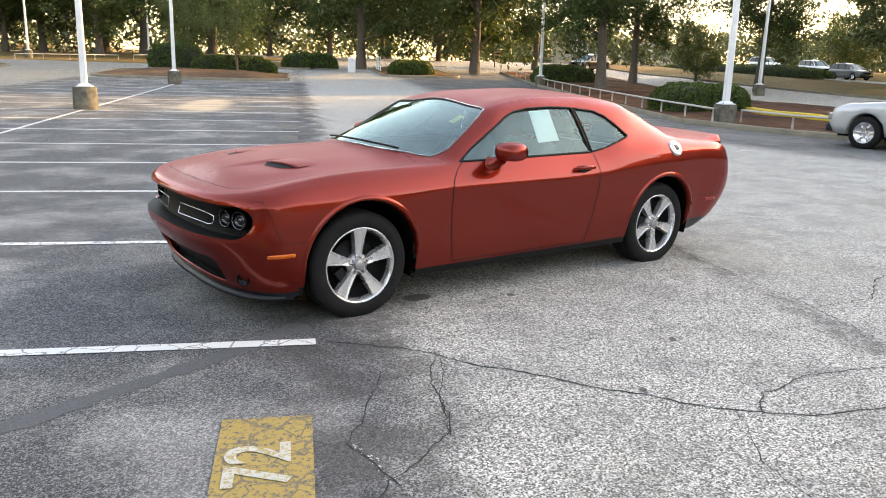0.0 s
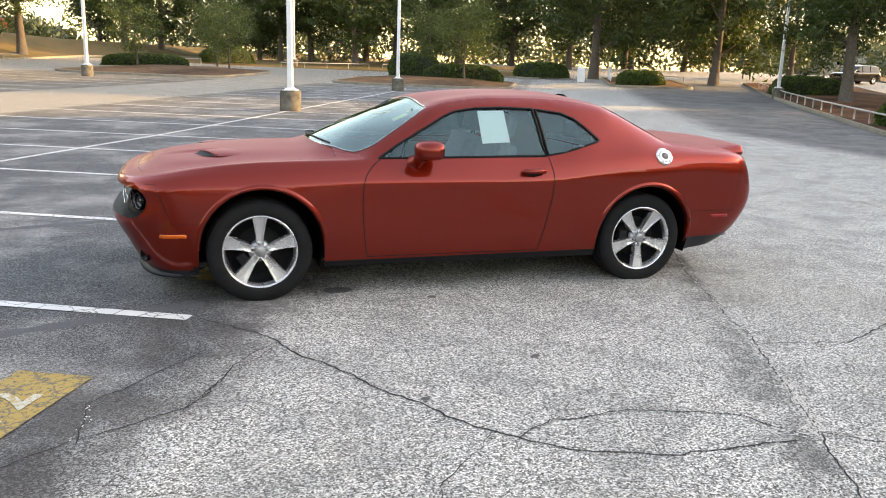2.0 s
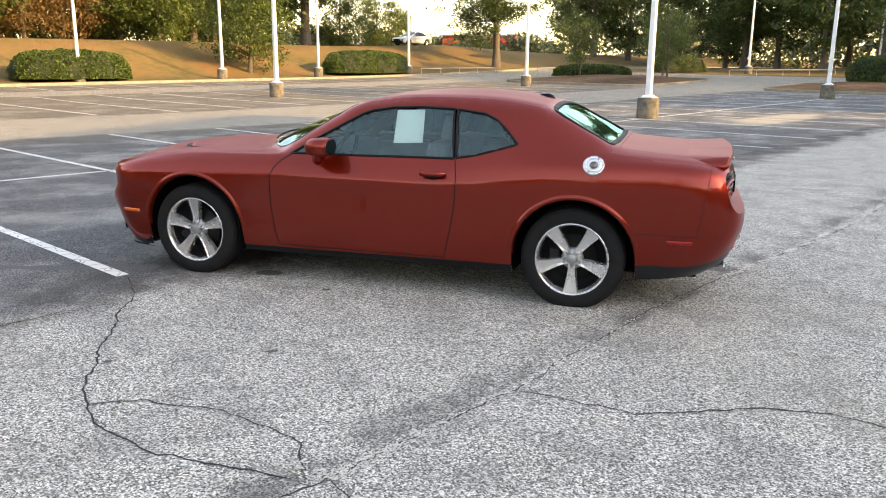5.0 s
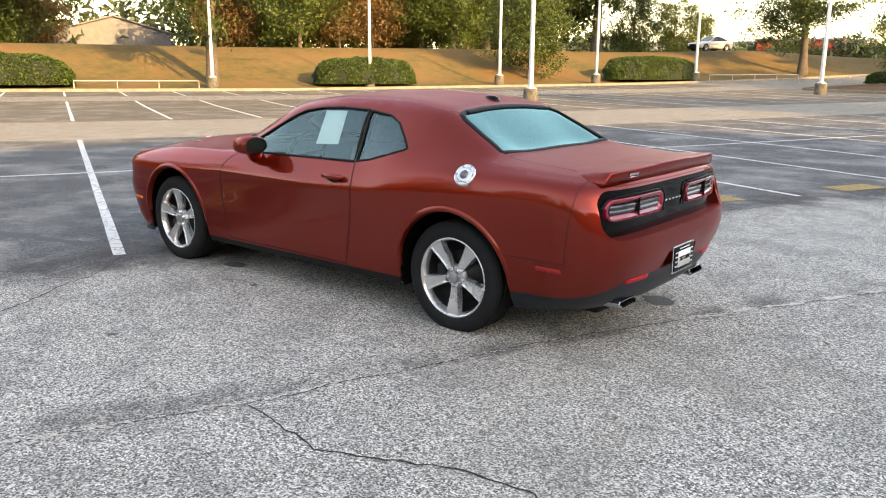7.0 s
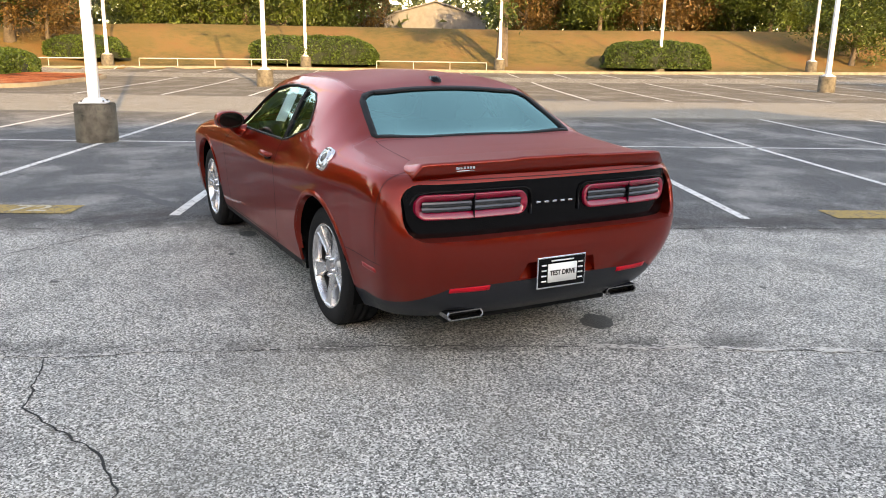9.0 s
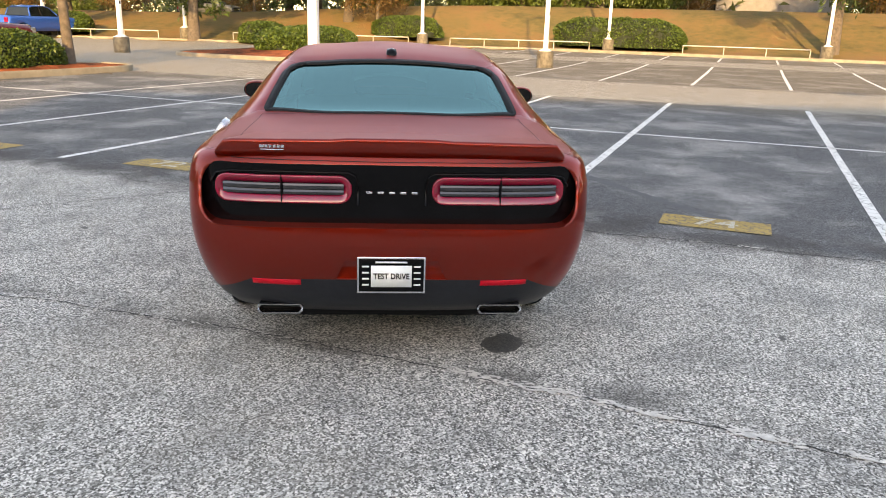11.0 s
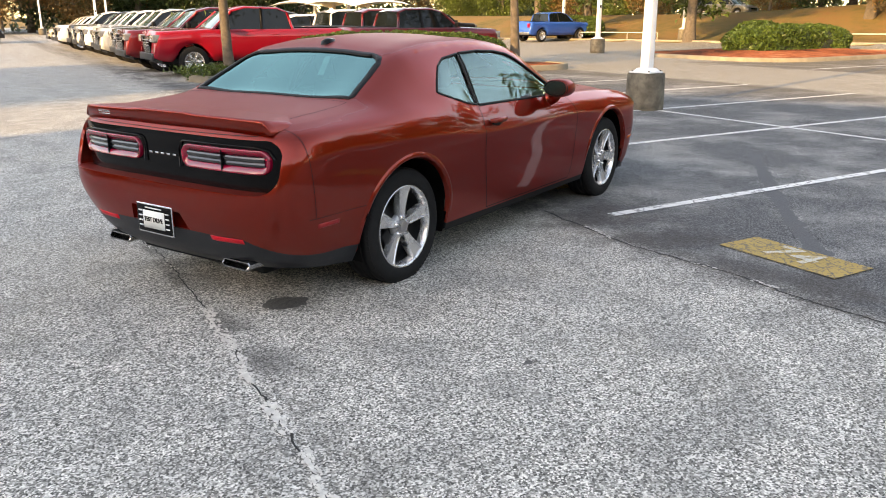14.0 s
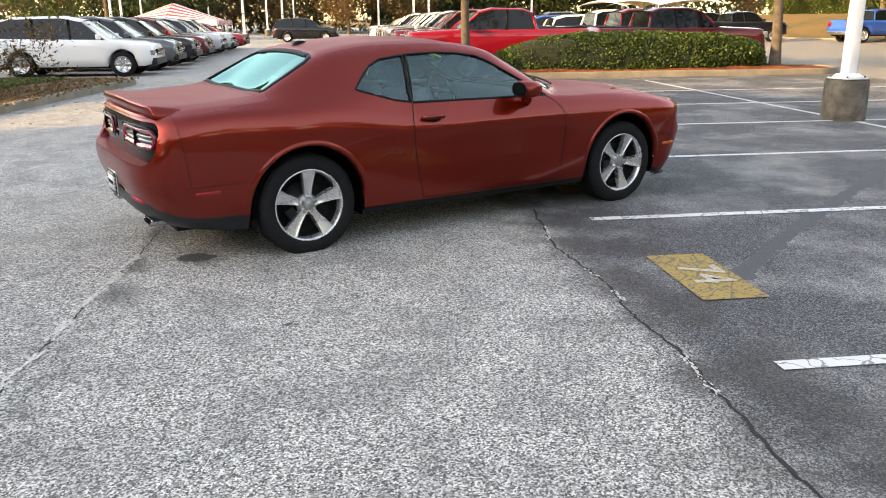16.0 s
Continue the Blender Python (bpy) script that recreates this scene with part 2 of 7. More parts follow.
M = dict(
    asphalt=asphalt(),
    paint=car_paint("copper_red_paint", (0.205, 0.0140, 0.0060), 0.80, 0.31, True),
    rubber=simple("tyre_rubber", (0.013, 0.013, 0.0135), 0.8, bump=0.2, scale=20, spec=0.13),
    trim=simple("black_trim", (0.006, 0.006, 0.0065), 0.55, scale=12, spec=0.18),
    gloss_black=simple("gloss_black", (0.003, 0.003, 0.0035), 0.03, spec=0.14, patchy=0.03),
    well=simple("wheel_well_felt", (0.004, 0.004, 0.004), 0.95, spec=0.05),
    hub=simple("hub_silver", (0.34, 0.34, 0.35), 0.35, metal=0.8, vary=0.1, scale=40),
    lamp_well=simple("lamp_well", (0.05, 0.003, 0.006), 0.2, spec=0.4),
    valance=simple("charcoal_plastic", (0.013, 0.015, 0.019), 0.38, spec=0.3, bump=0.08, scale=30),
    alloy=simple("bright_alloy", (0.64, 0.64, 0.65), 0.26, metal=0.82, vary=0.08),
    alloy_dark=simple("dark_alloy", (0.010, 0.010, 0.011), 0.6, spec=0.2),
    chrome=simple("chrome", (0.80, 0.81, 0.83), 0.10, metal=1.0, vary=0.04),
    disc=simple("brake_disc_iron", (0.016, 0.015, 0.0145), 0.5, metal=0.4),
    dim_mirror=simple("dimmed_mirror", (0.035, 0.037, 0.036), 0.25, metal=1.0, vary=0.02),
    steel_dull=simple("dull_exhaust_chrome", (0.36, 0.36, 0.37), 0.2, metal=1.0),
    frit=simple("black_glass_edge", (0.004, 0.004, 0.005), 0.05, coat=1.0),
    steel=simple("brake_steel", (0.16, 0.15, 0.145), 0.45, metal=0.9),
    red_lens=simple("red_lens", (0.24, 0.003, 0.024), 0.10, coat=1.0, vary=0.1),
    lamp_rim=simple("dull_lamp_rim", (0.20, 0.20, 0.21), 0.25, metal=0.7),
    marker=simple("dark_red_marker", (0.30, 0.006, 0.008), 0.3, vary=0.1, scale=60),
    reflex=simple("red_reflex", (0.50, 0.004, 0.016), 0.35, vary=0.15, scale=60, spec=0.3),
    smoked=simple("smoked_lens", (0.055, 0.055, 0.06), 0.14, metal=0.8, coat=0.6),
    amber=simple("amber_lens", (0.62, 0.095, 0.004), 0.25, coat=0.4, vary=0.08),
    pane=window_glass("car_pane", (0.90, 1.0, 0.99), (0.70, 1.0, 0.98), 1.85),
    rear_pane=window_glass("rear_pane", (0.12, 0.26, 0.25), (0.48, 0.98, 0.94), 3.8),
    windscreen=window_glass("windscreen_pane", (0.58, 0.70, 0.70), (0.75, 1.0, 0.98), 2.6),
    lime=simple("lime_paper", (0.52, 0.60, 0.08), 0.7),
    cloth=simple("dark_cloth", (0.13, 0.135, 0.14), 0.9, bump=0.3, scale=40),
    liner=simple("grey_lining", (0.30, 0.30, 0.29), 0.9),
    paper=simple("white_paper", (0.80, 0.82, 0.80), 0.7, vary=0.03),
    white=simple("white_enamel", (0.74, 0.75, 0.76), 0.45, vary=0.08, scale=3),
    concrete=simple("cast_concrete", (0.11, 0.097, 0.076), 0.9, vary=0.85, scale=5.0, bump=0.5),
    kerb=simple("kerb_concrete", (0.21, 0.18, 0.135), 0.9, vary=0.35, scale=2.5, bump=0.4),
    bark=simple("bark", (0.095, 0.075, 0.058), 0.95, vary=0.5, scale=9, bump=0.9),
    old_mulch=ground_cover("weathered_red_mulch", ((0.40, (0.028, 0.014, 0.010)), (0.47, (0.075, 0.032, 0.019)), (0.53, (0.125, 0.052, 0.029)), (0.62, (0.17, 0.095, 0.058))), 26),
    mulch=ground_cover("red_mulch", ((0.40, (0.05, 0.018, 0.010)), (0.47, (0.20, 0.055, 0.024)), (0.53, (0.34, 0.095, 0.040)), (0.62, (0.42, 0.19, 0.10))), 26),
    straw=ground_cover("pine_straw", ((0.35, (0.05, 0.028, 0.018)), (0.5, (0.13, 0.075, 0.045)), (0.66, (0.22, 0.14, 0.08))), 30),
    turf=ground_cover("dry_turf", ((0.32, (0.07, 0.066, 0.026)), (0.45, (0.14, 0.105, 0.042)), (0.55, (0.19, 0.118, 0.05)), (0.68, (0.20, 0.095, 0.046)))),
    faded_line=worn_paint("faded_yellow_paint", (0.26, 0.22, 0.14), gone=0.62),
    white_line=worn_paint("worn_white_paint", (0.72, 0.72, 0.70), gone=0.36),
    rail_paint=simple("chalky_rail_paint", (0.42, 0.40, 0.36), 0.6, vary=0.2, scale=3),
    kerb_yellow=worn_paint("sun_toned_kerb_yellow", (0.62, 0.42, 0.04), (0.3, 0.2, 0.05), gone=0.35),
    worn_digit=worn_paint("worn_number_paint", (0.52, 0.51, 0.45), (0.36, 0.25, 0.09), gone=0.52),
    yellow_line=worn_paint("worn_yellow_paint", (0.42, 0.28, 0.085), gone=0.5),
    crack=simple("crack_fill", (0.022, 0.022, 0.022), 0.95),
    oil=simple("oil_stain", (0.06, 0.06, 0.058), 0.7, vary=0.95, scale=110, bump=0.5),
)


# ---- mesh helpers ----
def mesh_of(bm, name, mat=None, smooth=True):
    me = bpy.data.meshes.new(name)
    bm.normal_update()
    bm.to_mesh(me)
    bm.free()
    if smooth:
        me.polygons.foreach_set("use_smooth", [True] * len(me.polygons))
    for m in mat if isinstance(mat, (list, tuple)) else (mat,) if mat else ():
        me.materials.append(m)
    return me


def part(name, bm, mat, parent=None, label="", smooth=True):
    """One mesh object, under a thing or a part."""
    ob = new(name, mesh_of(bm, name, mat, smooth) if isinstance(bm, bmesh.types.BMesh) else bm)
    if parent is not None:
        ob.parent = parent
    return tagged(ob, label)


def thing(name, m, label, category, group="", kind=""):
    ob = new(name)
    ob.matrix_world = m
    ob.empty_display_size = 0.2
    return tagged(ob, label, category, group, kind)


def box(bm, size, at=(0, 0, 0), m=None, bevel=0.0, taper=1.0):
    """A box with its base at z = at.z; taper narrows its top."""
    sx, sy, sz = (s / 2 for s in size)
    vs = []
    for z, k in ((0, 1.0), (size[2], taper)):
        for x, y in ((-sx, -sy), (sx, -sy), (sx, sy), (-sx, sy)):
            p = Vector((x * k + at[0], y * k + at[1], z + at[2]))
            vs.append(bm.verts.new(m @ p if m else p))
    fs = [bm.faces.new([vs[i] for i in q]) for q in ((3, 2, 1, 0), (4, 5, 6, 7), (0, 1, 5, 4), (1, 2, 6, 5), (2, 3, 7, 6), (3, 0, 4, 7))]
    if bevel:
        bmesh.ops.bevel(bm, geom=list({e for f in fs for e in f.edges}), offset=bevel, segments=2, affect="EDGES", profile=0.7)
    return fs


def tube(bm, pts, radii, sides=10, caps=True):
    """A round bar along points, with a radius at each."""
    rings = []
    pts = [Vector(p) for p in pts]
    for i, p in enumerate(pts):
        ax = (pts[min(i + 1, len(pts) - 1)] - pts[max(i - 1, 0)]).normalized()
        ref = Vector((0, 0, 1)) if abs(ax.z) < 0.9 else Vector((1, 0, 0))
        a = ax.cross(ref).normalized()
        b = ax.cross(a)
        r = radii[i] if isinstance(radii, (list, tuple)) else radii
        rings.append([bm.verts.new(p + (a * math.cos(k) + b * math.sin(k)) * r) for k in (2 * math.pi * j / sides for j in range(sides))])
    for r0, r1 in zip(rings, rings[1:]):
        for j in range(sides):
            bm.faces.new((r0[j], r0[(j + 1) % sides], r1[(j + 1) % sides], r1[j]))
    if caps:
        bm.faces.new(rings[0])
        bm.faces.new(rings[-1][::-1])


def lathe(bm, prof, sides=48, axis="y"):
    """Turns a profile of (radius, along) round an axis through the origin."""
    rings = []
    for r, h in prof:
        ring = []
        for j in range(sides):
            c, s = math.cos(2 * math.pi * j / sides) * r, math.sin(2 * math.pi * j / sides) * r
            ring.append(bm.verts.new((c, h, s) if axis == "y" else (c, s, h) if axis == "z" else (h, c, s)))
        rings.append(ring)
    for r0, r1 in zip(rings, rings[1:]):
        for j in range(sides):
            bm.faces.new((r0[j], r1[j], r1[(j + 1) % sides], r0[(j + 1) % sides]))
    return rings


def B():
    return bmesh.new()


# ---- ground ----
def smooth(a, b, x):
    k = min(1.0, max(0.0, (x - a) / (b - a)))
    return k * k * (3 - 2 * k)


def clip(x, a, b):
    return min(b, max(a, x))


def kerb_v(u):
    """Where the far kerb runs."""
    return 40.0 - 7.0 * smooth(8, 32, u) - 0.25 * max(0, u - 32)


def rise(u, v):
    """Height of the tarmac."""
    zv = 0.003 * clip(v - 10, 0, 16) + 0.014 * clip(v - 26, 0, 14)
    a = max(0, -u - 9)
    zu = min(a, 70) * (0.0085 + 0.00009 * clip(v, 0, 40)) + 0.0005 * max(0, min(-u, 60) - 30) ** 2
    return zv * smooth(60, 30, u) + zu


def land(u, v):
    """Height of the ground, with the banks round the lot."""
    w = v - kerb_v(u)
    z = rise(u, min(v, kerb_v(u)))
    k = 2.65 - 1.0 * smooth(15, 40, u) - 0.35 * smooth(-25, -50, u) - 0.8 * smooth(-55, -80, u)
    return z + 0.14 * smooth(0, 0.3, w) + k * smooth(0.8, 13, w) - 1.1 * smooth(14, 24, w) + 0.9 * smooth(-62, -95, u) * smooth(45, 5, v)


def at(u, v, dz=0.0):
    p = LOT + LU * u + LV * v
    return Vector((p.x, p.y, land(u, v) + dz))


def lot_pose(u, v, turn=0.0, dz=0.0):
    """A pose on the ground; turn: degrees from v."""
    p = at(u, v, dz)
    return pose(p.x, p.y, p.z, 0, 0, LOT_TURN + turn)


def spread(lo, hi, near, step, grow):
    """Grid lines that grow wider away from a stretch."""
    out = list(np.arange(near[0], near[1] + 1e-6, step))
    s, x = step, near[1]
    while x < hi:
        s *= grow
        x += s
        out.append(min(x, hi))
    s, x = step, near[0]
    while x > lo:
        s *= grow
        x -= s
        out.insert(0, max(x, lo))
    return out


def build_ground():
    us, vs = spread(-1500, 1500, (-66, 50), 1.0, 1.25), spread(-1500, 1500, (-16, 58), 0.8, 1.25)
    bm = B()
    grid = []
    for v in vs:
        row = []
        for u in us:
            p = LOT + LU * u + LV * v
            row.append(bm.verts.new((p.x, p.y, land(clip(u, -150, 120), clip(v, -150, 90)))))
        grid.append(row)
    for j in range(len(vs) - 1):
        for i in range(len(us) - 1):
            f = bm.faces.new((grid[j][i], grid[j + 1][i], grid[j + 1][i + 1], grid[j][i + 1]))
            u, v = (us[i] + us[i + 1]) / 2, (vs[j] + vs[j + 1]) / 2
            grass = v > kerb_v(u) or (u < -60 and v > 8) or u < -100 or v < -60
            f.material_index = 1 if grass else 0
    return tagged(part("ground", bm, (M["asphalt"], M["turf"])), "worn grey tarmac car park with grassy banks", "ground", kind="structure")


build_ground()


def outline_island(name, pts, label, top, height=0.15, wide=0.2, mound=0.25):
    """A raised bed with a concrete kerb round it; pts in the lot frame."""
    ob = thing(name, Matrix(), label, "planting bed", kind="structure")
    n = len(pts)
    mid = (sum(p[0] for p in pts) / n, sum(p[1] for p in pts) / n)
    size = max(math.hypot(p[0] - mid[0], p[1] - mid[1]) for p in pts)

    def ring(bm, k, dz, shrink=0.0):
        out = []
        for u, v in pts:
            d = math.hypot(u - mid[0], v - mid[1])
            f = (1 - k / d) * (1 - shrink)
            q = at(mid[0] + (u - mid[0]) * f, mid[1] + (v - mid[1]) * f, dz)
            out.append(bm.verts.new(q))
        return out

    bm = B()
    rings = [ring(bm, 0, -0.05), ring(bm, 0.0, height - 0.03), ring(bm, 0.03, height), ring(bm, wide - 0.02, height), ring(bm, wide, height - 0.02), ring(bm, wide, -0.05)]
    for a, b in zip(rings, rings[1:]):
        for i in range(n):
            bm.faces.new((a[i], a[(i + 1) % n], b[(i + 1) % n], b[i]))
    part("kerb", bm, M["kerb"], ob, "weathered concrete kerb")
    bm = B()
    steps = [ring(bm, wide, height - 0.03)]
    for s in (0.25, 0.5, 0.75, 0.93):
        steps.append(ring(bm, wide, height - 0.03 + mound * smooth(0, 1, s), s * 0.6))
    for r in steps[1:]:
        for vtx in r:
            vtx.co.z += random.uniform(-0.02, 0.02)
    for a, b in zip(steps, steps[1:]):
        for i in range(n):
            bm.faces.new((a[i], a[(i + 1) % n], b[(i + 1) % n], b[i]))
    bm.faces.new(steps[-1])
    part("soil", bm, top, ob, "loose bark mulch")
    return ob


def rounded(u0, u1, v0, v1, r=1.2, n=6):
    """A rounded oblong in the lot frame."""
    out = []
    for cu, cv, a in ((u1 - r, v1 - r, 0), (u0 + r, v1 - r, 90), (u0 + r, v0 + r, 180), (u1 - r, v0 + r, 270)):
        for i in range(n + 1):
            k = radians(a + 90 * i / n)
            out.append((cu + r * math.cos(k), cv + r * math.sin(k)))
    pts = []
    for (a, b), (c, d) in zip(out, out[1:] + out[:1]):
        pts.append((a, b))
        gap = math.hypot(c - a, d - b)
        for i in range(1, int(gap / 1.5)):
            f = i / int(gap / 1.5)
            pts.append((a + (c - a) * f, b + (d - b) * f))
    return pts


# ---- painted lines ----
def line(u0, v0, u1, v1, wide=0.10, mat="white_line", dz=0.006):
    """A painted stripe that lies on the tarmac."""
    bm = B()
    n = max(1, int(math.hypot(u1 - u0, v1 - v0) / 0.8))
    du, dv = (u1 - u0), (v1 - v0)
    L = math.hypot(du, dv)
    nu, nv = -dv / L * wide / 2, du / L * wide / 2
    rows = []
    for i in range(n + 1):
        u, v = u0 + du * i / n, v0 + dv * i / n
        e = [random.uniform(-0.006, 0.006) for _ in range(2)]
        rows.append([bm.verts.new(at(u + s * nu * (1 + k / wide), v + s * nv * (1 + k / wide), dz)) for s, k in ((-1, e[0]), (1, e[1]))])
    for a, b in zip(rows, rows[1:]):
        bm.faces.new((a[0], b[0], b[1], a[1]))
    return part("painted_line", bm, M[mat])


STALL = 2.745
for i in range(-13, 5):
    u = i * STALL - (0.09 if i < 0 else 0.0)
    tagged(line(u, 0, u, 11.9), "worn white stall line on dark tarmac", "painted line", "stall lines", "structure")
tagged(line(-37.0, 5.95, 14.0, 5.95), "long white divider line between stall rows", "painted line", kind="structure")
for i in range(-13, 5):
    tagged(line(i * STALL, 18.3, i * STALL, 30.3), "faded white stall line on dark tarmac", "painted line", "far stall lines", "structure")
for i in range(-13, 7):
    tagged(line(i * STALL, 34.8, i * STALL, 39.4), "faded white stall line beside the kerb", "painted line", "kerb stall lines", "structure")


# ---- far kerb ----
def far_kerb():
    bm = B()
    rows = []
    for i in range(-62, 40):
        u = i * 2.0
        v = kerb_v(u)
        rows.append([bm.verts.new((*at(u, v + dv).xy, rise(u, kerb_v(u)) + dz)) for dv, dz in ((-0.02, -0.05), (-0.02, 0.13), (0.02, 0.16), (0.2, 0.16), (0.2, 0.0))])
    for a, b in zip(rows, rows[1:]):
        for j in range(4):
            bm.faces.new((a[j], a[j + 1], b[j + 1], b[j]))
    return tagged(part("far_kerb", bm, M["kerb"]), "sunlit concrete kerb along the grassy bank", "kerb", kind="structure")


far_kerb()


# ---- lamp posts ----
def lamp_post(tall=9.0, base=(0.66, 0.63), square=False):
    """A white post on a concrete footing."""
    ob = thing("lamp_post", Matrix(), "white painted steel lamp post on a concrete footing", "lamp post", "lamp posts round the car park")
    bm = B()
    r = base[0] / 2
    if square:
        box(bm, (base[0], base[0], base[1] + 0.2), (0, 0, -0.2), bevel=0.03)
    else:
        prof = [(r * 1.02, -0.2), (r, base[1] * 0.5), (r * 0.99, base[1] - 0.03), (r * 0.94, base[1])]
        rings = lathe(bm, prof, 20, "z")
        bm.faces.new(rings[-1])
    part("footing", bm, M["concrete"], ob, "stained concrete footing")
    bm = B()
    box(bm, (0.42, 0.42, 0.025), (0, 0, base[1]), bevel=0.006)
    box(bm, (0.34, 0.34, 0.06), (0, 0, base[1] + 0.025), bevel=0.012, taper=0.7)
    part("base_plate", bm, M["white"], ob)
    bm = B()
    box(bm, (0.17, 0.17, tall), (0, 0, base[1] + 0.02), bevel=0.02, taper=0.62)
    part("post", bm, M["white"], ob)
    bm = B()
    box(bm, (0.09, 0.012, 0.12), (0, -0.079, base[1] + 1.35), bevel=0.004)
    part("hatch_cover", bm, M["trim"], ob)
    for s in (-1, 1):
        bm = B()
        tube(bm, [(0, 0, base[1] + tall - 0.1), (0, s * 0.5, base[1] + tall + 0.02)], 0.03, 8)
        arm = part("arm", bm, M["white"], ob)
        bm = B()
        box(bm, (0.36, 0.6, 0.12), (0, s * 0.8, base[1] + tall - 0.02), bevel=0.03, taper=0.85)
        part("lamp_head", bm, M["white"], ob)
    for k in range(4):
        bm = B()
        a = radians(45 + 90 * k)
        tube(bm, [(0.24 * math.cos(a), 0.24 * math.sin(a), base[1]), (0.24 * math.cos(a), 0.24 * math.sin(a), base[1] + 0.05)], 0.015, 6)
        part("bolt", bm, M["steel"], ob)
    return ob


post = lamp_post()
post.matrix_world = lot_pose(5.65, 5.93, 10)
for u, v, s in ((-17.0, 5.95, 1.0), (-34.6, 5.95, 1.0), (6.0, 24.3, 1.0), (-16.6, 24.3, 1.0), (-36.2, 24.6, 1.0), (23.5, 20.6, 1.0),
                (6.4, 40.9, 1.0), (-5.2, 41.0, 1.0), (-15.0, 41.0, 1.0), (-24.5, 41.0, 1.0), (-32.5, 40.8, 1.0), (-42.0, 40.8, 1.0), (31.2, 34.4, 1.0), (17.0, 38.2, 1.0), (40.0, 32.0, 1.0),
                (-14.35, -12.4, 1.0), (-41.5, -15.2, 1.0), (-36.0, -27.0, 1.0), (-66.0, 22.0, 1.0), (-76.0, 14.0, 1.0)):
    copy_thing(post, lot_pose(u, v, random.uniform(-4, 4)))


# ---- the coupe ----
def pchip(xs, ys, x):
    """Smooth curve through (xs, ys) with no overshoot; xs rising."""
    xs, ys, x = np.array(xs, float), np.array(ys, float), np.array(x, float)
    h, d = np.diff(xs), np.diff(ys) / np.diff(xs)
    m = np.zeros(len(xs))
    for i in range(1, len(xs) - 1):
        if d[i - 1] * d[i] > 0:
            w1, w2 = 2 * h[i] + h[i - 1], h[i] + 2 * h[i - 1]
            m[i] = (w1 + w2) / (w1 / d[i - 1] + w2 / d[i])
    m[0], m[-1] = d[0], d[-1]
    i = np.clip(np.searchsorted(xs, x) - 1, 0, len(h) - 1)
    t = (x - xs[i]) / h[i]
    return (2 * t**3 - 3 * t**2 + 1) * ys[i] + (t**3 - 2 * t**2 + t) * h[i] * m[i] + (-2 * t**3 + 3 * t**2) * ys[i + 1] + (t**3 - t**2) * h[i] * m[i + 1]


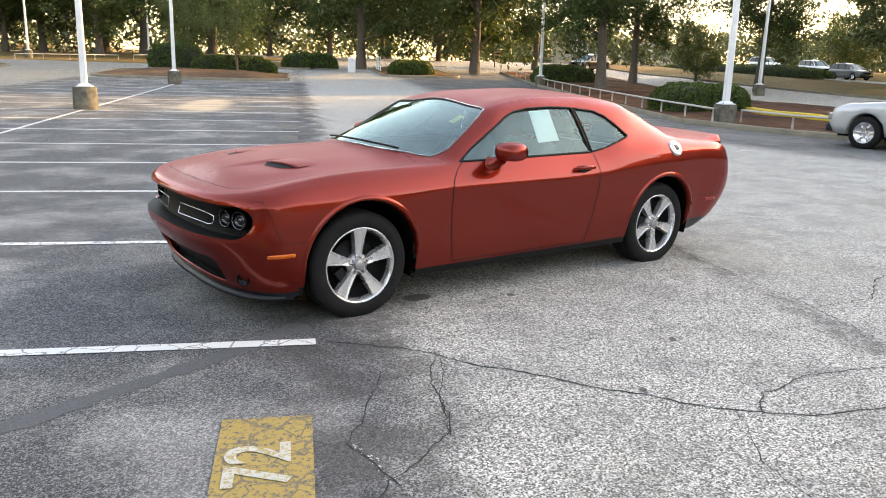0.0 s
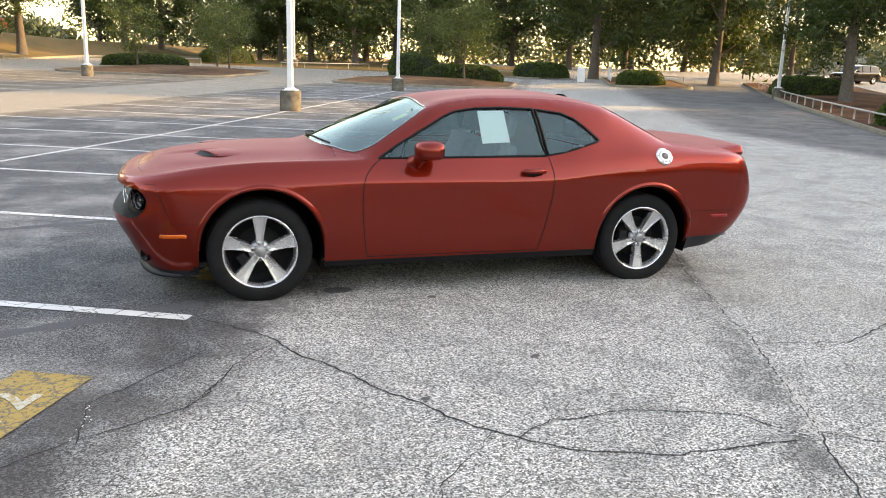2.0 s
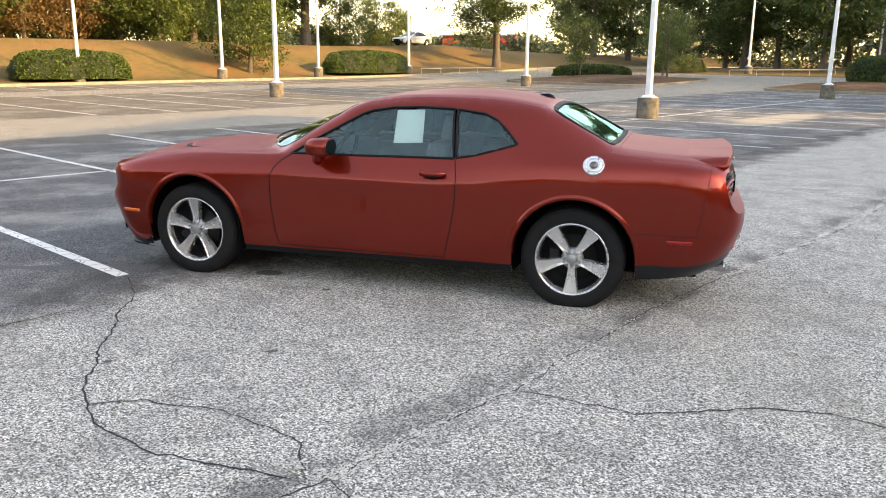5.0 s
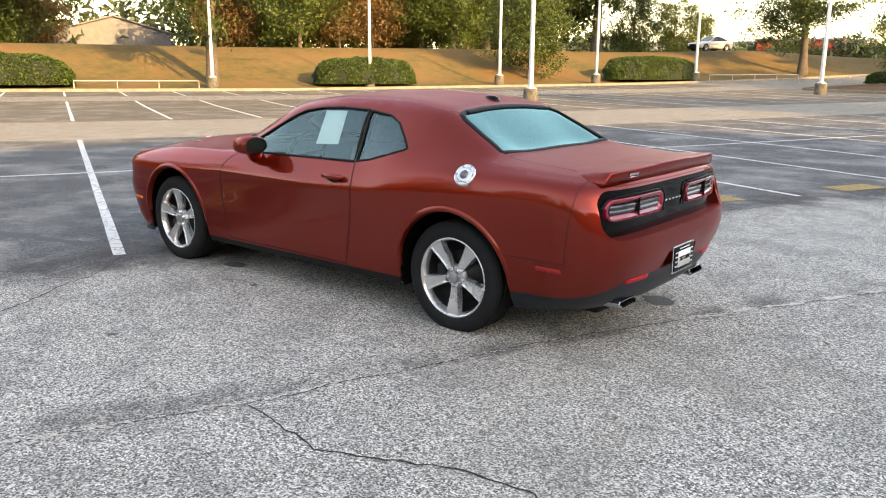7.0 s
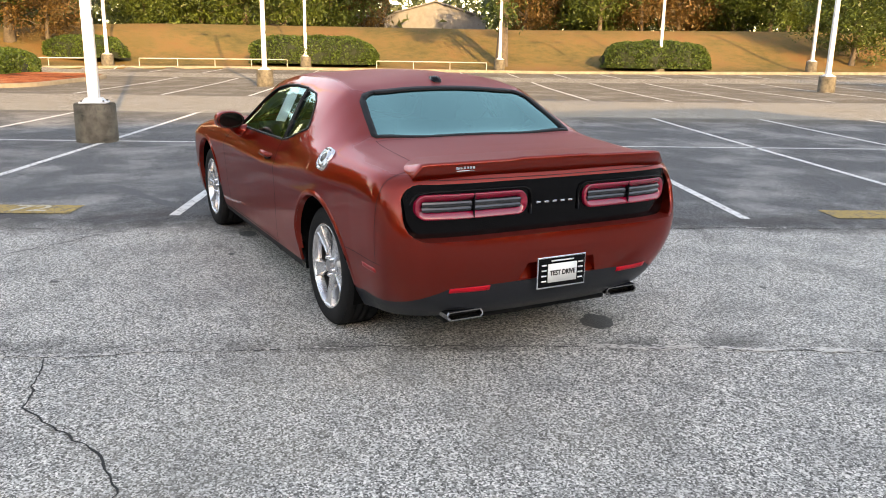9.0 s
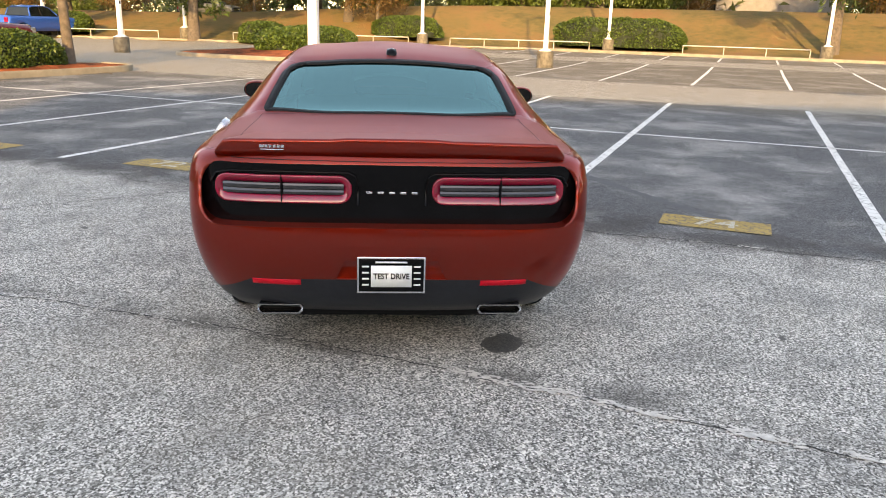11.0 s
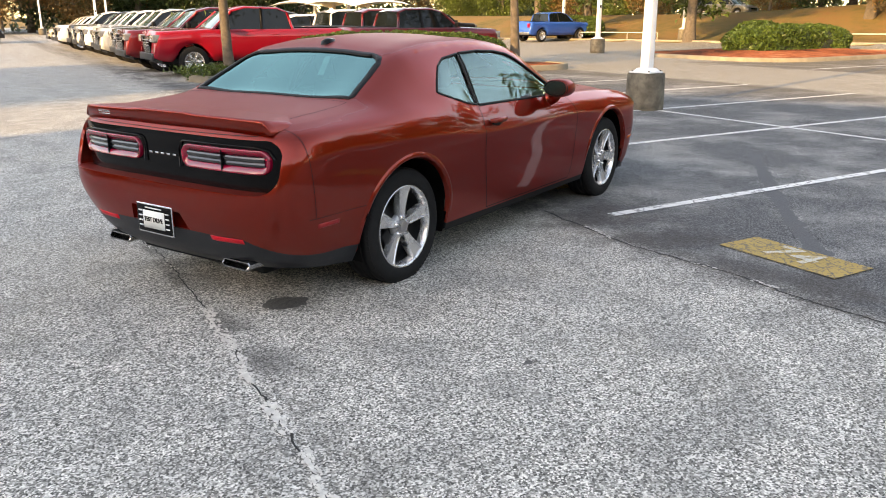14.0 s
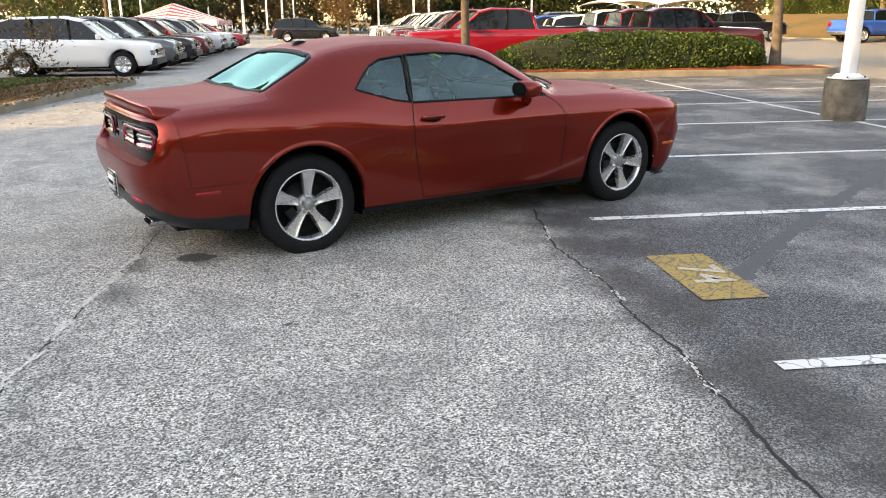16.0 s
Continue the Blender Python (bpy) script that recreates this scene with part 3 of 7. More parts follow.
# section lines of the left half, from the sill (0) up to the middle of the roof (10):
# for each, stations x with half width y and height z
LINES = [
    [(1.9, .880, .20), (.9, .885, .22), (-1.0, .885, .22), (-1.7, .865, .21), (-2.0, .785, .22)],
    [(1.9, .915, .30), (.9, .912, .32), (-1.0, .912, .32), (-1.7, .898, .32), (-2.0, .850, .32)],
    [(1.9, .936, .45), (1.4, .945, .47), (.6, .930, .48), (-.7, .932, .48), (-1.4, .948, .47), (-2.0, .892, .45)],
    [(1.9, .946, .62), (1.4, .956, .64), (.6, .940, .64), (-.7, .944, .64), (-1.4, .957, .65), (-2.0, .920, .62)],
    [(1.9, .950, .73), (1.4, .958, .75), (.6, .950, .75), (-.7, .952, .75), (-1.4, .960, .78), (-2.0, .930, .77)],
    [(1.9, .945, .792), (1.4, .953, .803), (.6, .953, .818), (-.3, .955, .815), (-.7, .955, .822), (-1.0, .957, .855), (-1.4, .960, .886), (-2.0, .932, .897)],
    [(1.9, .900, .858), (1.4, .902, .886), (.6, .908, .903), (-.3, .912, .903), (-.7, .918, .918), (-1.0, .925, .952), (-1.4, .928, .982), (-2.0, .905, .985)],
    [(1.9, .820, .903), (1.65, .825, .932), (1.4, .830, .948), (.95, .842, .957), (.6, .858, .962), (.1, .868, .972), (-.3, .872, .976), (-.6, .872, .984), (-1.06, .858, 1.075), (-1.4, .845, 1.075), (-1.7, .815, 1.058), (-2.0, .80, 1.040)],
    [(1.9, .70, .898), (1.65, .70, .928), (1.4, .70, .942), (1.0, .725, .958), (.78, .765, .980), (.66, .765, 1.030), (.5, .728, 1.130), (.337, .684, 1.232), (.22, .648, 1.305), (.05, .618, 1.353), (-.3, .602, 1.386), (-.75, .602, 1.382), (-1.15, .622, 1.338), (-1.3, .632, 1.288), (-1.5, .656, 1.195), (-1.6, .675, 1.146), (-1.68, .688, 1.104), (-1.78, .69, 1.078), (-2.0, .69, 1.060)],
    [(1.9, .39, .955), (1.65, .40, .975), (1.4, .41, .984), (1.15, .42, .990), (.98, .43, 1.026), (.84, .43, 1.088), (.7, .43, 1.148), (.5, .41, 1.228), (.337, .39, 1.292), (.22, .37, 1.338), (.05, .35, 1.382), (-.3, .34, 1.420), (-.6, .34, 1.426), (-.9, .34, 1.412), (-1.15, .34, 1.374), (-1.25, .345, 1.340), (-1.4, .35, 1.258), (-1.52, .355, 1.183), (-1.63, .36, 1.116), (-1.69, .37, 1.099), (-1.85, .37, 1.084), (-2.0, .37, 1.072)],
    [(1.9, 0, .972), (1.64, 0, .998), (1.4, 0, 1.012), (1.2, 0, 1.020), (1.06, 0, 1.030), (.97, 0, 1.072), (.84, 0, 1.130), (.7, 0, 1.190), (.5, 0, 1.268), (.337, 0, 1.325), (.2, 0, 1.372), (0, 0, 1.411), (-.3, 0, 1.438), (-.6, 0, 1.446), (-.9, 0, 1.430), (-1.1, 0, 1.400), (-1.22, 0, 1.364), (-1.4, 0, 1.268), (-1.52, 0, 1.192), (-1.63, 0, 1.122), (-1.69, 0, 1.103), (-1.85, 0, 1.089), (-2.0, 0, 1.076)],
]
# where each line meets the middle of the nose and of the tail, and how square its corner is
NOSE = [(2.22, .165, 2.6), (2.31, .27, 2.7), (2.39, .42, 2.8), (2.45, .565, 2.8), (2.405, .67, 2.75), (2.405, .765, 2.85), (2.405, .792, 3.0), (2.385, .818, 3.2), (2.29, .852, 3.2), (2.12, .925, 2.8), (2.02, .955, 2)]
TAIL = [(-2.44, .27, 2.8), (-2.50, .325, 3.2), (-2.545, .45, 4.2), (-2.585, .595, 4.8), (-2.580, .70, 5.0), (-2.535, .86, 5.0), (-2.492, .965, 4.6), (-2.460, 1.012, 4.0), (-2.39, 1.038, 3.4), (-2.25, 1.058, 3.0), (-2.10, 1.070, 2)]
SHARP = {5: 0.12, 7: 0.22, 8: 0.75}
SEG = 5


def across(keys):
    """A section through its keys, rounded, with firmer turns at some of them."""
    k = [Vector(p) for p in keys]
    n = len(k)
    out = []
    for i in range(n - 1):
        a, b = k[i], k[i + 1]
        L = (b - a).length

        def tangent(j):
            if j == 0:
                return (k[1] - k[0]).normalized()
            if j == n - 1:
                return Vector((0, -1, 0)) if abs(k[-1].y) < 1e-6 else (k[-1] - k[-2]).normalized()
            d0, d1 = (k[j] - k[j - 1]).normalized(), (k[j + 1] - k[j]).normalized()
            mid = (d0 + d1).normalized()
            own = (b - a).normalized()
            firm = 1 - SHARP[j] if j in SHARP else 0.0
            if j in (7, 8, 9):  # creases of the hood and the wing tops
                firm = max(firm, {7: 0.92, 8: 0.25, 9: 0.8}[j] * smooth(0.85, 1.2, k[j].x) * smooth(2.2, 2.0, k[j].x))
            return mid.lerp(own, firm).normalized()

        ta, tb = tangent(i) * L, tangent(i + 1) * (L if i < n - 2 else min(L, abs(a.y)))
        for s in range(SEG):
            t = s / SEG
            out.append((2 * t**3 - 3 * t**2 + 1) * a + (t**3 - 2 * t**2 + t) * ta + (-2 * t**3 + 3 * t**2) * b + (t**3 - t**2) * tb)
    out.append(k[-1].copy())
    for p in out:
        p.y = max(p.y, 0.0)
    return out


def body_sections():
    secs = []
    for th in np.linspace(90, 4, 18):
        keys = []
        for ln, (xc, zc, p) in zip(LINES, NOSE):
            x0, y0, z0 = ln[0]
            s, c = math.sin(radians(th)) ** (2 / p), math.cos(radians(th)) ** (2 / p)
            keys.append((x0 + (xc - x0) * s, y0 * c if th < 89.9 else 0.0, z0 + (zc - z0) * s))
        secs.append(across(keys))
    for x in np.linspace(1.9, -2.0, 96):
        keys = []
        for ln in LINES:
            q = ln[::-1]
            keys.append((x, float(pchip([a[0] for a in q], [a[1] for a in q], x)), float(pchip([a[0] for a in q], [a[2] for a in q], x))))
        secs.append(across(keys))
    for th in np.linspace(4, 90, 18):
        keys = []
        for ln, (xc, zc, p) in zip(LINES, TAIL):
            x0, y0, z0 = ln[-1]
            s, c = math.sin(radians(th)) ** (2 / p), math.cos(radians(th)) ** (2 / p)
            keys.append((x0 + (xc - x0) * s, y0 * c if th < 89.9 else 0.0, z0 + (zc - z0) * s))
        secs.append(across(keys))
    return secs


def skin(secs):
    bm = B()
    grid = [[bm.verts.new(p) for p in s] for s in secs]
    for a, b in zip(grid, grid[1:]):
        for j in range(len(a) - 1):
            bm.faces.new((a[j], b[j], b[j + 1], a[j + 1]))
    bmesh.ops.remove_doubles(bm, verts=bm.verts[:], dist=0.0006)
    bmesh.ops.dissolve_degenerate(bm, edges=bm.edges[:], dist=0.0008)
    for x in (1.95, -2.05):
        zone = [v for v in bm.verts if abs(v.co.x - x) < .22 and v.co.y < .16 and v.co.z > .8]
        for k in range(3):
            move = {}
            for v in zone:
                near = [e.other_vert(v).co.z for e in v.link_edges]
                move[v] = sum(near) / len(near)
            for v, z in move.items():
                v.co.z += (z - v.co.z) * .4
    bmesh.ops.recalc_face_normals(bm, faces=bm.faces[:])
    f = max(bm.faces, key=lambda q: q.calc_center_median().z)
    if f.normal.z < 0:
        bmesh.ops.reverse_faces(bm, faces=bm.faces[:])
    return bm


def inside(poly, a, b):
    """Whether (a, b) lies in a convex polygon."""
    sign = 0
    for (x0, y0), (x1, y1) in zip(poly, poly[1:] + poly[:1]):
        c = (x1 - x0) * (b - y0) - (y1 - y0) * (a - x0)
        if abs(c) < 1e-9:
            continue
        if sign == 0:
            sign = 1 if c > 0 else -1
        elif (c > 0) != (sign > 0):
            return False
    return True


def cut_out(bm, poly, plane, where):
    """Cuts a convex outline, seen along an axis, into the skin; takes its faces out into a bmesh of their own."""
    i, j = "xyz".index(plane[0]), "xyz".index(plane[1])
    lo = [min(p[k] for p in poly) - 0.06 for k in (0, 1)]
    hi = [max(p[k] for p in poly) + 0.06 for k in (0, 1)]

    def near():
        fs = []
        for f in bm.faces:
            c = f.calc_center_median()
            if where(c, f.normal) and lo[0] <= c[i] <= hi[0] and lo[1] <= c[j] <= hi[1]:
                fs.append(f)
        return fs

    for (a0, b0), (a1, b1) in zip(poly, poly[1:] + poly[:1]):
        bm.normal_update()
        fs = near()
        geom = fs + list({e for f in fs for e in f.edges}) + list({v for f in fs for v in f.verts})
        co, no = Vector((0, 0, 0)), Vector((0, 0, 0))
        co[i], co[j] = a0, b0
        no[i], no[j] = b1 - b0, -(a1 - a0)
        bmesh.ops.bisect_plane(bm, geom=geom, dist=1e-5, plane_co=co, plane_no=no.normalized())
    bm.normal_update()
    take = []
    for f in near():
        c = f.calc_center_median()
        if inside(poly, c[i], c[j]):
            take.append(f)
    out = B()
    made = {}
    for f in take:
        for v in f.verts:
            if v not in made:
                made[v] = out.verts.new(v.co)
        out.faces.new([made[v] for v in f.verts])
    bmesh.ops.delete(bm, geom=take, context="FACES")
    out.normal_update()
    return out


def lip(bm, depth=0.015, gap=0.0, seam=True):
    """Turns the open edges inwards; gap draws them back first."""
    bm.normal_update()
    edges = [e for e in bm.edges if e.is_boundary and not (seam and all(abs(v.co.y) < 1e-4 for v in e.verts))]
    rim = {v for e in edges for v in e.verts}
    normals = {v: v.normal.copy() for v in rim}
    if gap:
        move = {}
        for v in rim:
            d = Vector((0, 0, 0))
            for f in v.link_faces:
                d += (f.calc_center_median() - v.co).normalized()
            if d.length > 1e-6:
                move[v] = d.normalized() * gap
        for v, d in move.items():
            if abs(v.co.y) < 1e-4 and seam:
                d.y = 0
            v.co += d
    res = bmesh.ops.extrude_edge_only(bm, edges=edges)["geom"]
    new_verts = [g for g in res if isinstance(g, bmesh.types.BMVert)]
    for nv in new_verts:
        src = min((e.other_vert(nv) for e in nv.link_edges if e.other_vert(nv) in normals), key=lambda o: (o.co - nv.co).length)
        nv.co -= normals[src] * depth


def gap_line(bm, wide=0.0036, proud=0.0012):
    """The dark shut line round a panel."""
    bm.normal_update()
    out = B()
    for e in bm.edges:
        if not e.is_boundary or all(abs(v.co.y) < 1e-4 for v in e.verts):
            continue
        a, b = e.verts
        d = (b.co - a.co).normalized()
        q = []
        for v, sg in ((a, 1), (a, -1), (b, -1), (b, 1)):
            n = skin_normal(v.co)
            q.append(out.verts.new(v.co + n * proud + d.cross(n).normalized() * wide * .5 * sg + d * (.001 if v is b else -.001)))
        out.faces.new(q)
    bmesh.ops.remove_doubles(out, verts=out.verts[:], dist=wide * .75)
    return out


def mirrored(bm):
    """The right-hand twin of a left-hand mesh."""
    out = bm.copy()
    for v in out.verts:
        v.co.y = -v.co.y
    bmesh.ops.reverse_faces(out, faces=out.faces[:])
    return out


def both(bm):
    """Joins a mesh with its mirror image along the middle."""
    twin = mirrored(bm)
    made = {v: bm.verts.new(v.co) for v in twin.verts}
    for f in twin.faces:
        bm.faces.new([made[v] for v in f.verts])
    twin.free()
    bmesh.ops.remove_doubles(bm, verts=[v for v in bm.verts if abs(v.co.y) < 1e-3], dist=0.0006)
    return bm


def join(bm, other):
    made = {v: bm.verts.new(v.co) for v in other.verts}
    for f in other.faces:
        bm.faces.new([made[v] for v in f.verts])
    other.free()
    bmesh.ops.remove_doubles(bm, verts=bm.verts[:], dist=0.0003)
    return bm


def sunk(bm, d):
    bm.normal_update()
    for v in bm.verts:
        v.co -= v.normal * d
    return bm


def ring_poly(cx, cz, r, n=26, lo=None):
    return [(cx + r * math.cos(2 * math.pi * k / n), cz + r * math.sin(2 * math.pi * k / n)) for k in range(n)]


def round_rect(x0, x1, z0, z1, r, n=4):
    out = []
    for cx, cz, a in ((x1 - r, z1 - r, 0), (x0 + r, z1 - r, 90), (x0 + r, z0 + r, 180), (x1 - r, z0 + r, 270)):
        out += [(cx + r * math.cos(radians(a + 90 * k / n)), cz + r * math.sin(radians(a + 90 * k / n))) for k in range(n + 1)]
    return out


def frame_strip(pane, wide, proud, mat_name, parent, name, twin=True, label=""):
    """A band round the open edge of a pane, drawn from its own rim."""
    src = pane.copy()
    src.normal_update()
    rim = [e for e in src.edges if e.is_boundary and not all(abs(v.co.y) < 1e-4 for v in e.verts)]
    bm = B()
    made = {}

    def pair(v):
        if v not in made:
            d = Vector((0, 0, 0))
            for f in v.link_faces:
                d += f.calc_center_median() - v.co
            for e in v.link_edges:
                if e.is_boundary and e in rim:
                    t = (e.other_vert(v).co - v.co)
                    d -= t * (d.dot(t) / max(t.length_squared, 1e-9)) * 0.5
            if abs(v.co.y) < 1e-4:
                d.y = 0
            d = d - v.normal * d.dot(v.normal)
            d.normalize()
            n = v.normal
            made[v] = [bm.verts.new(v.co + q) for q in (-d * 0.004 - n * 0.004, -d * 0.004 + n * proud, d * wide * 0.9 + n * proud, d * wide - n * 0.004)]
        return made[v]

    for e in rim:
        a, b = pair(e.verts[0]), pair(e.verts[1])
        for i in range(3):
            bm.faces.new((a[i], a[i + 1], b[i + 1], b[i]))
    bmesh.ops.recalc_face_normals(bm, faces=bm.faces[:])
    src.free()
    return bm


HUB_X, HUB_Y, HUB_Z = 1.473, 0.80, 0.345
SIDE_GLASS = [(.672, .972), (.50, 1.066), (.335, 1.168), (.17, 1.252), (.05, 1.298), (-.11, 1.322), (-.32, 1.331), (-.56, 1.324), (-.80, 1.296), (-.905, 1.252), (-1.0, 1.172), (-1.07, 1.104), (-1.045, 1.090), (-.77, 1.012), (-.62, .988), (-.3, .984)]


def wheel_proto():
    """A tyre on a five-spoke alloy rim, facing +y, hub at the origin."""
    w = thing("wheel", Matrix(), "", "")
    R = 0.356
    bm = B()
    prof = [(.246, -.115), (.26, -.122), (.29, -.126), (.325, -.120), (.342, -.105), (R, -.085), (R, -.05), (R - .008, -.048), (R - .008, -.040), (R, -.038), (R, -.004), (R - .008, -.002), (R - .008, .006), (R, .008), (R, .042), (R - .008, .044), (R - .008, .052), (R, .054), (R, .085), (.342, .104), (.325, .117), (.30, .122), (.28, .121), (.262, .117), (.252, .108), (.246, .095)]
    lathe(bm, prof, 128)
    part("tyre", bm, M["rubber"], w, "black road tyre")
    for s in (-1, 1):
        bm = B()
        for k in range(72):
            a = 2 * math.pi * k / 72
            m = Matrix.Rotation(-a, 4, "Y") @ Matrix.Translation((R - 0.0135, s * 0.094, 0)) @ Matrix.Rotation(radians(25 * s), 4, "Z")
            box(bm, (0.016, 0.016, 0.018), (0, 0, -0.009), m)
        tagged(part("tread", bm, M["rubber"], w, smooth=False), kind="stuff")
    bm = B()
    lathe(bm, [(.250, .100), (.255, .106), (.253, .113), (.245, .113), (.239, .104), (.231, .085), (.228, .06)], 64)
    part("rim", bm, M["alloy"], w, "bright machined alloy rim")
    bm = B()
    lathe(bm, [(.229, .062), (.224, .03), (.216, -.03), (.10, -.02), (.03, -.01), (.001, -.01)], 40)
    part("barrel_back", bm, M["alloy_dark"], w)
    bm = B()
    rings = lathe(bm, [(.160, .000), (.160, .010), (.075, .010), (.075, .03), (.02, .03), (.001, .03)], 40)
    part("brake_disc", bm, M["disc"], w, "steel brake disc")
    bm = B()
    box(bm, (0.07, 0.05, 0.12), (0.125, 0.035, -0.06), bevel=0.012)
    part("brake_caliper", bm, M["alloy_dark"], w)
    for k in range(5):
        rot = Matrix.Rotation(radians(72 * k + 90), 4, "Y")
        bm = B()
        rows = []
        for r, half, top, deep in ((.030, .026, .082, .04), (.060, .025, .086, .045), (.085, .026, .088, .045), (.12, .030, .090, .045), (.16, .036, .095, .045), (.20, .043, .101, .04), (.232, .050, .107, .035), (.247, .054, .109, .03)):
            e = .0065 + .02 * max(0, r - .06)
            g = .006 * clip((r - .05) / .05, 0, 1)
            sec = [(-half - .004, top - deep), (-half - .001, top - .010), (-half + .002, top), (-half + e, top - .0008), (-half + e + .004, top - g), (0, top - g - .003), (half - e - .004, top - g), (half - e, top - .0008), (half - .002, top), (half + .001, top - .010), (half + .004, top - deep)]
            rows.append([bm.verts.new(rot @ Vector((r, y, x))) for x, y in sec])
        for a, b in zip(rows, rows[1:]):
            for i in range(10):
                bm.faces.new((a[i], a[i + 1], b[i + 1], b[i]))
        bmesh.ops.recalc_face_normals(bm, faces=bm.faces[:])
        part("spoke", bm, M["alloy"], w).data.set_sharp_from_angle(angle=radians(35))
        a = radians(72 * k + 54)
        bm = B()
        c = Vector((.054 * math.cos(a), 0, .054 * math.sin(a)))
        tube(bm, [c + Vector((0, .07, 0)), c + Vector((0, .100, 0)), c + Vector((0, .107, 0))], [.0135, .0135, .008], 6)
        part("lug_nut", bm, M["chrome"], w)
    bm = B()
    lathe(bm, [(.078, .05), (.072, .068), (.062, .076), (.036, .082), (.035, .098), (.034, .103), (.026, .106), (.012, .108), (.001, .109)], 40)
    part("hub_cap", bm, M["hub"], w, "dull silver hub cap").data.set_sharp_from_angle(angle=radians(35))
    return w


def skin_tree():
    """Places and normals of the uncut skin."""
    bm = skin(body_sections())
    bm.normal_update()
    tree_ = kdtree.KDTree(len(bm.verts))
    ns = []
    for i, v in enumerate(bm.verts):
        tree_.insert(v.co, i)
        n = v.normal.copy()
        if abs(v.co.y) < 1e-3:
            n.y = 0
            n.normalize()
        ns.append(n)
    tree_.balance()
    bm.free()
    return tree_, ns


def skin_bvh():
    bm = skin(body_sections())
    both(bm)
    tree_ = bvhtree.BVHTree.FromBMesh(bm)
    bm.free()
    return tree_


def on_skin(eye, way):
    """Where a line from outside first meets the skin."""
    hit = SKIN_BVH.ray_cast(Vector(eye), Vector(way).normalized())
    return hit[0] if hit[0] is not None else SKIN_BVH.find_nearest(Vector(eye))[0]


def skin_patch(a0, a1, z0, z1, face, s, proud, n=8, thick=0.01):
    """A slab that hugs the skin; face "x-" or "x+" runs over y, face "y" runs over x on side s."""
    bm = B()
    rows = []
    for k in range(n + 1):
        a = a0 + (a1 - a0) * k / n
        row = []
        for z, out in ((z0, -thick), (z0, proud - .003), (z0 + .003, proud), (z1 - .003, proud), (z1, proud - .003), (z1, -thick)):
            if k in (0, n) and out > 0:
                out -= .003
            if face == "y":
                p = on_skin((a, s * 2, z), (0, -s, 0)) + Vector((0, s * out, 0))
            elif face == "x-":
                p = on_skin((-4, s * a, z), (1, 0, 0)) + Vector((-out, 0, 0))
            else:
                p = on_skin((4, s * a, z), (-1, 0, 0)) + Vector((out, 0, 0))
            row.append(bm.verts.new(p))
        rows.append(row)
    for a, b in zip(rows, rows[1:]):
        for i in range(5):
            bm.faces.new((a[i], b[i], b[i + 1], a[i + 1]))
    bm.faces.new(rows[0]), bm.faces.new(rows[-1][::-1])
    bmesh.ops.recalc_face_normals(bm, faces=bm.faces[:])
    return bm


def skin_normal(p):
    tree_, ns = SKIN
    n, side_ = Vector((0, 0, 0)), -1 if p.y < 0 else 1
    for co, i, d in tree_.find_n((p.x, abs(p.y), p.z), 4):
        n += ns[i] / (d + 0.002)
    n.normalize()
    n.y *= side_
    return n


def follow_skin(ob, deep=0.012):
    """Shades a cut panel as the whole skin would be shaded."""
    me = ob.data
    out = []
    for v in me.vertices:
        far = SKIN_BVH.find_nearest(v.co)[3]
        out.append(skin_normal(v.co) if far < 0.003 else v.normal.copy())
    me.normals_split_custom_set_from_vertices(out)
    return ob


def nose_x(y, z):
    """Where the front skin stands at a width and height."""
    zs = [k[1] for k in NOSE]
    xc = float(np.interp(z, zs, [k[0] for k in NOSE]))
    p = float(np.interp(z, zs, [k[2] for k in NOSE]))
    return 1.9 + (xc - 1.9) * max(0.0, 1 - (abs(y) / .948) ** p) ** (1 / p)


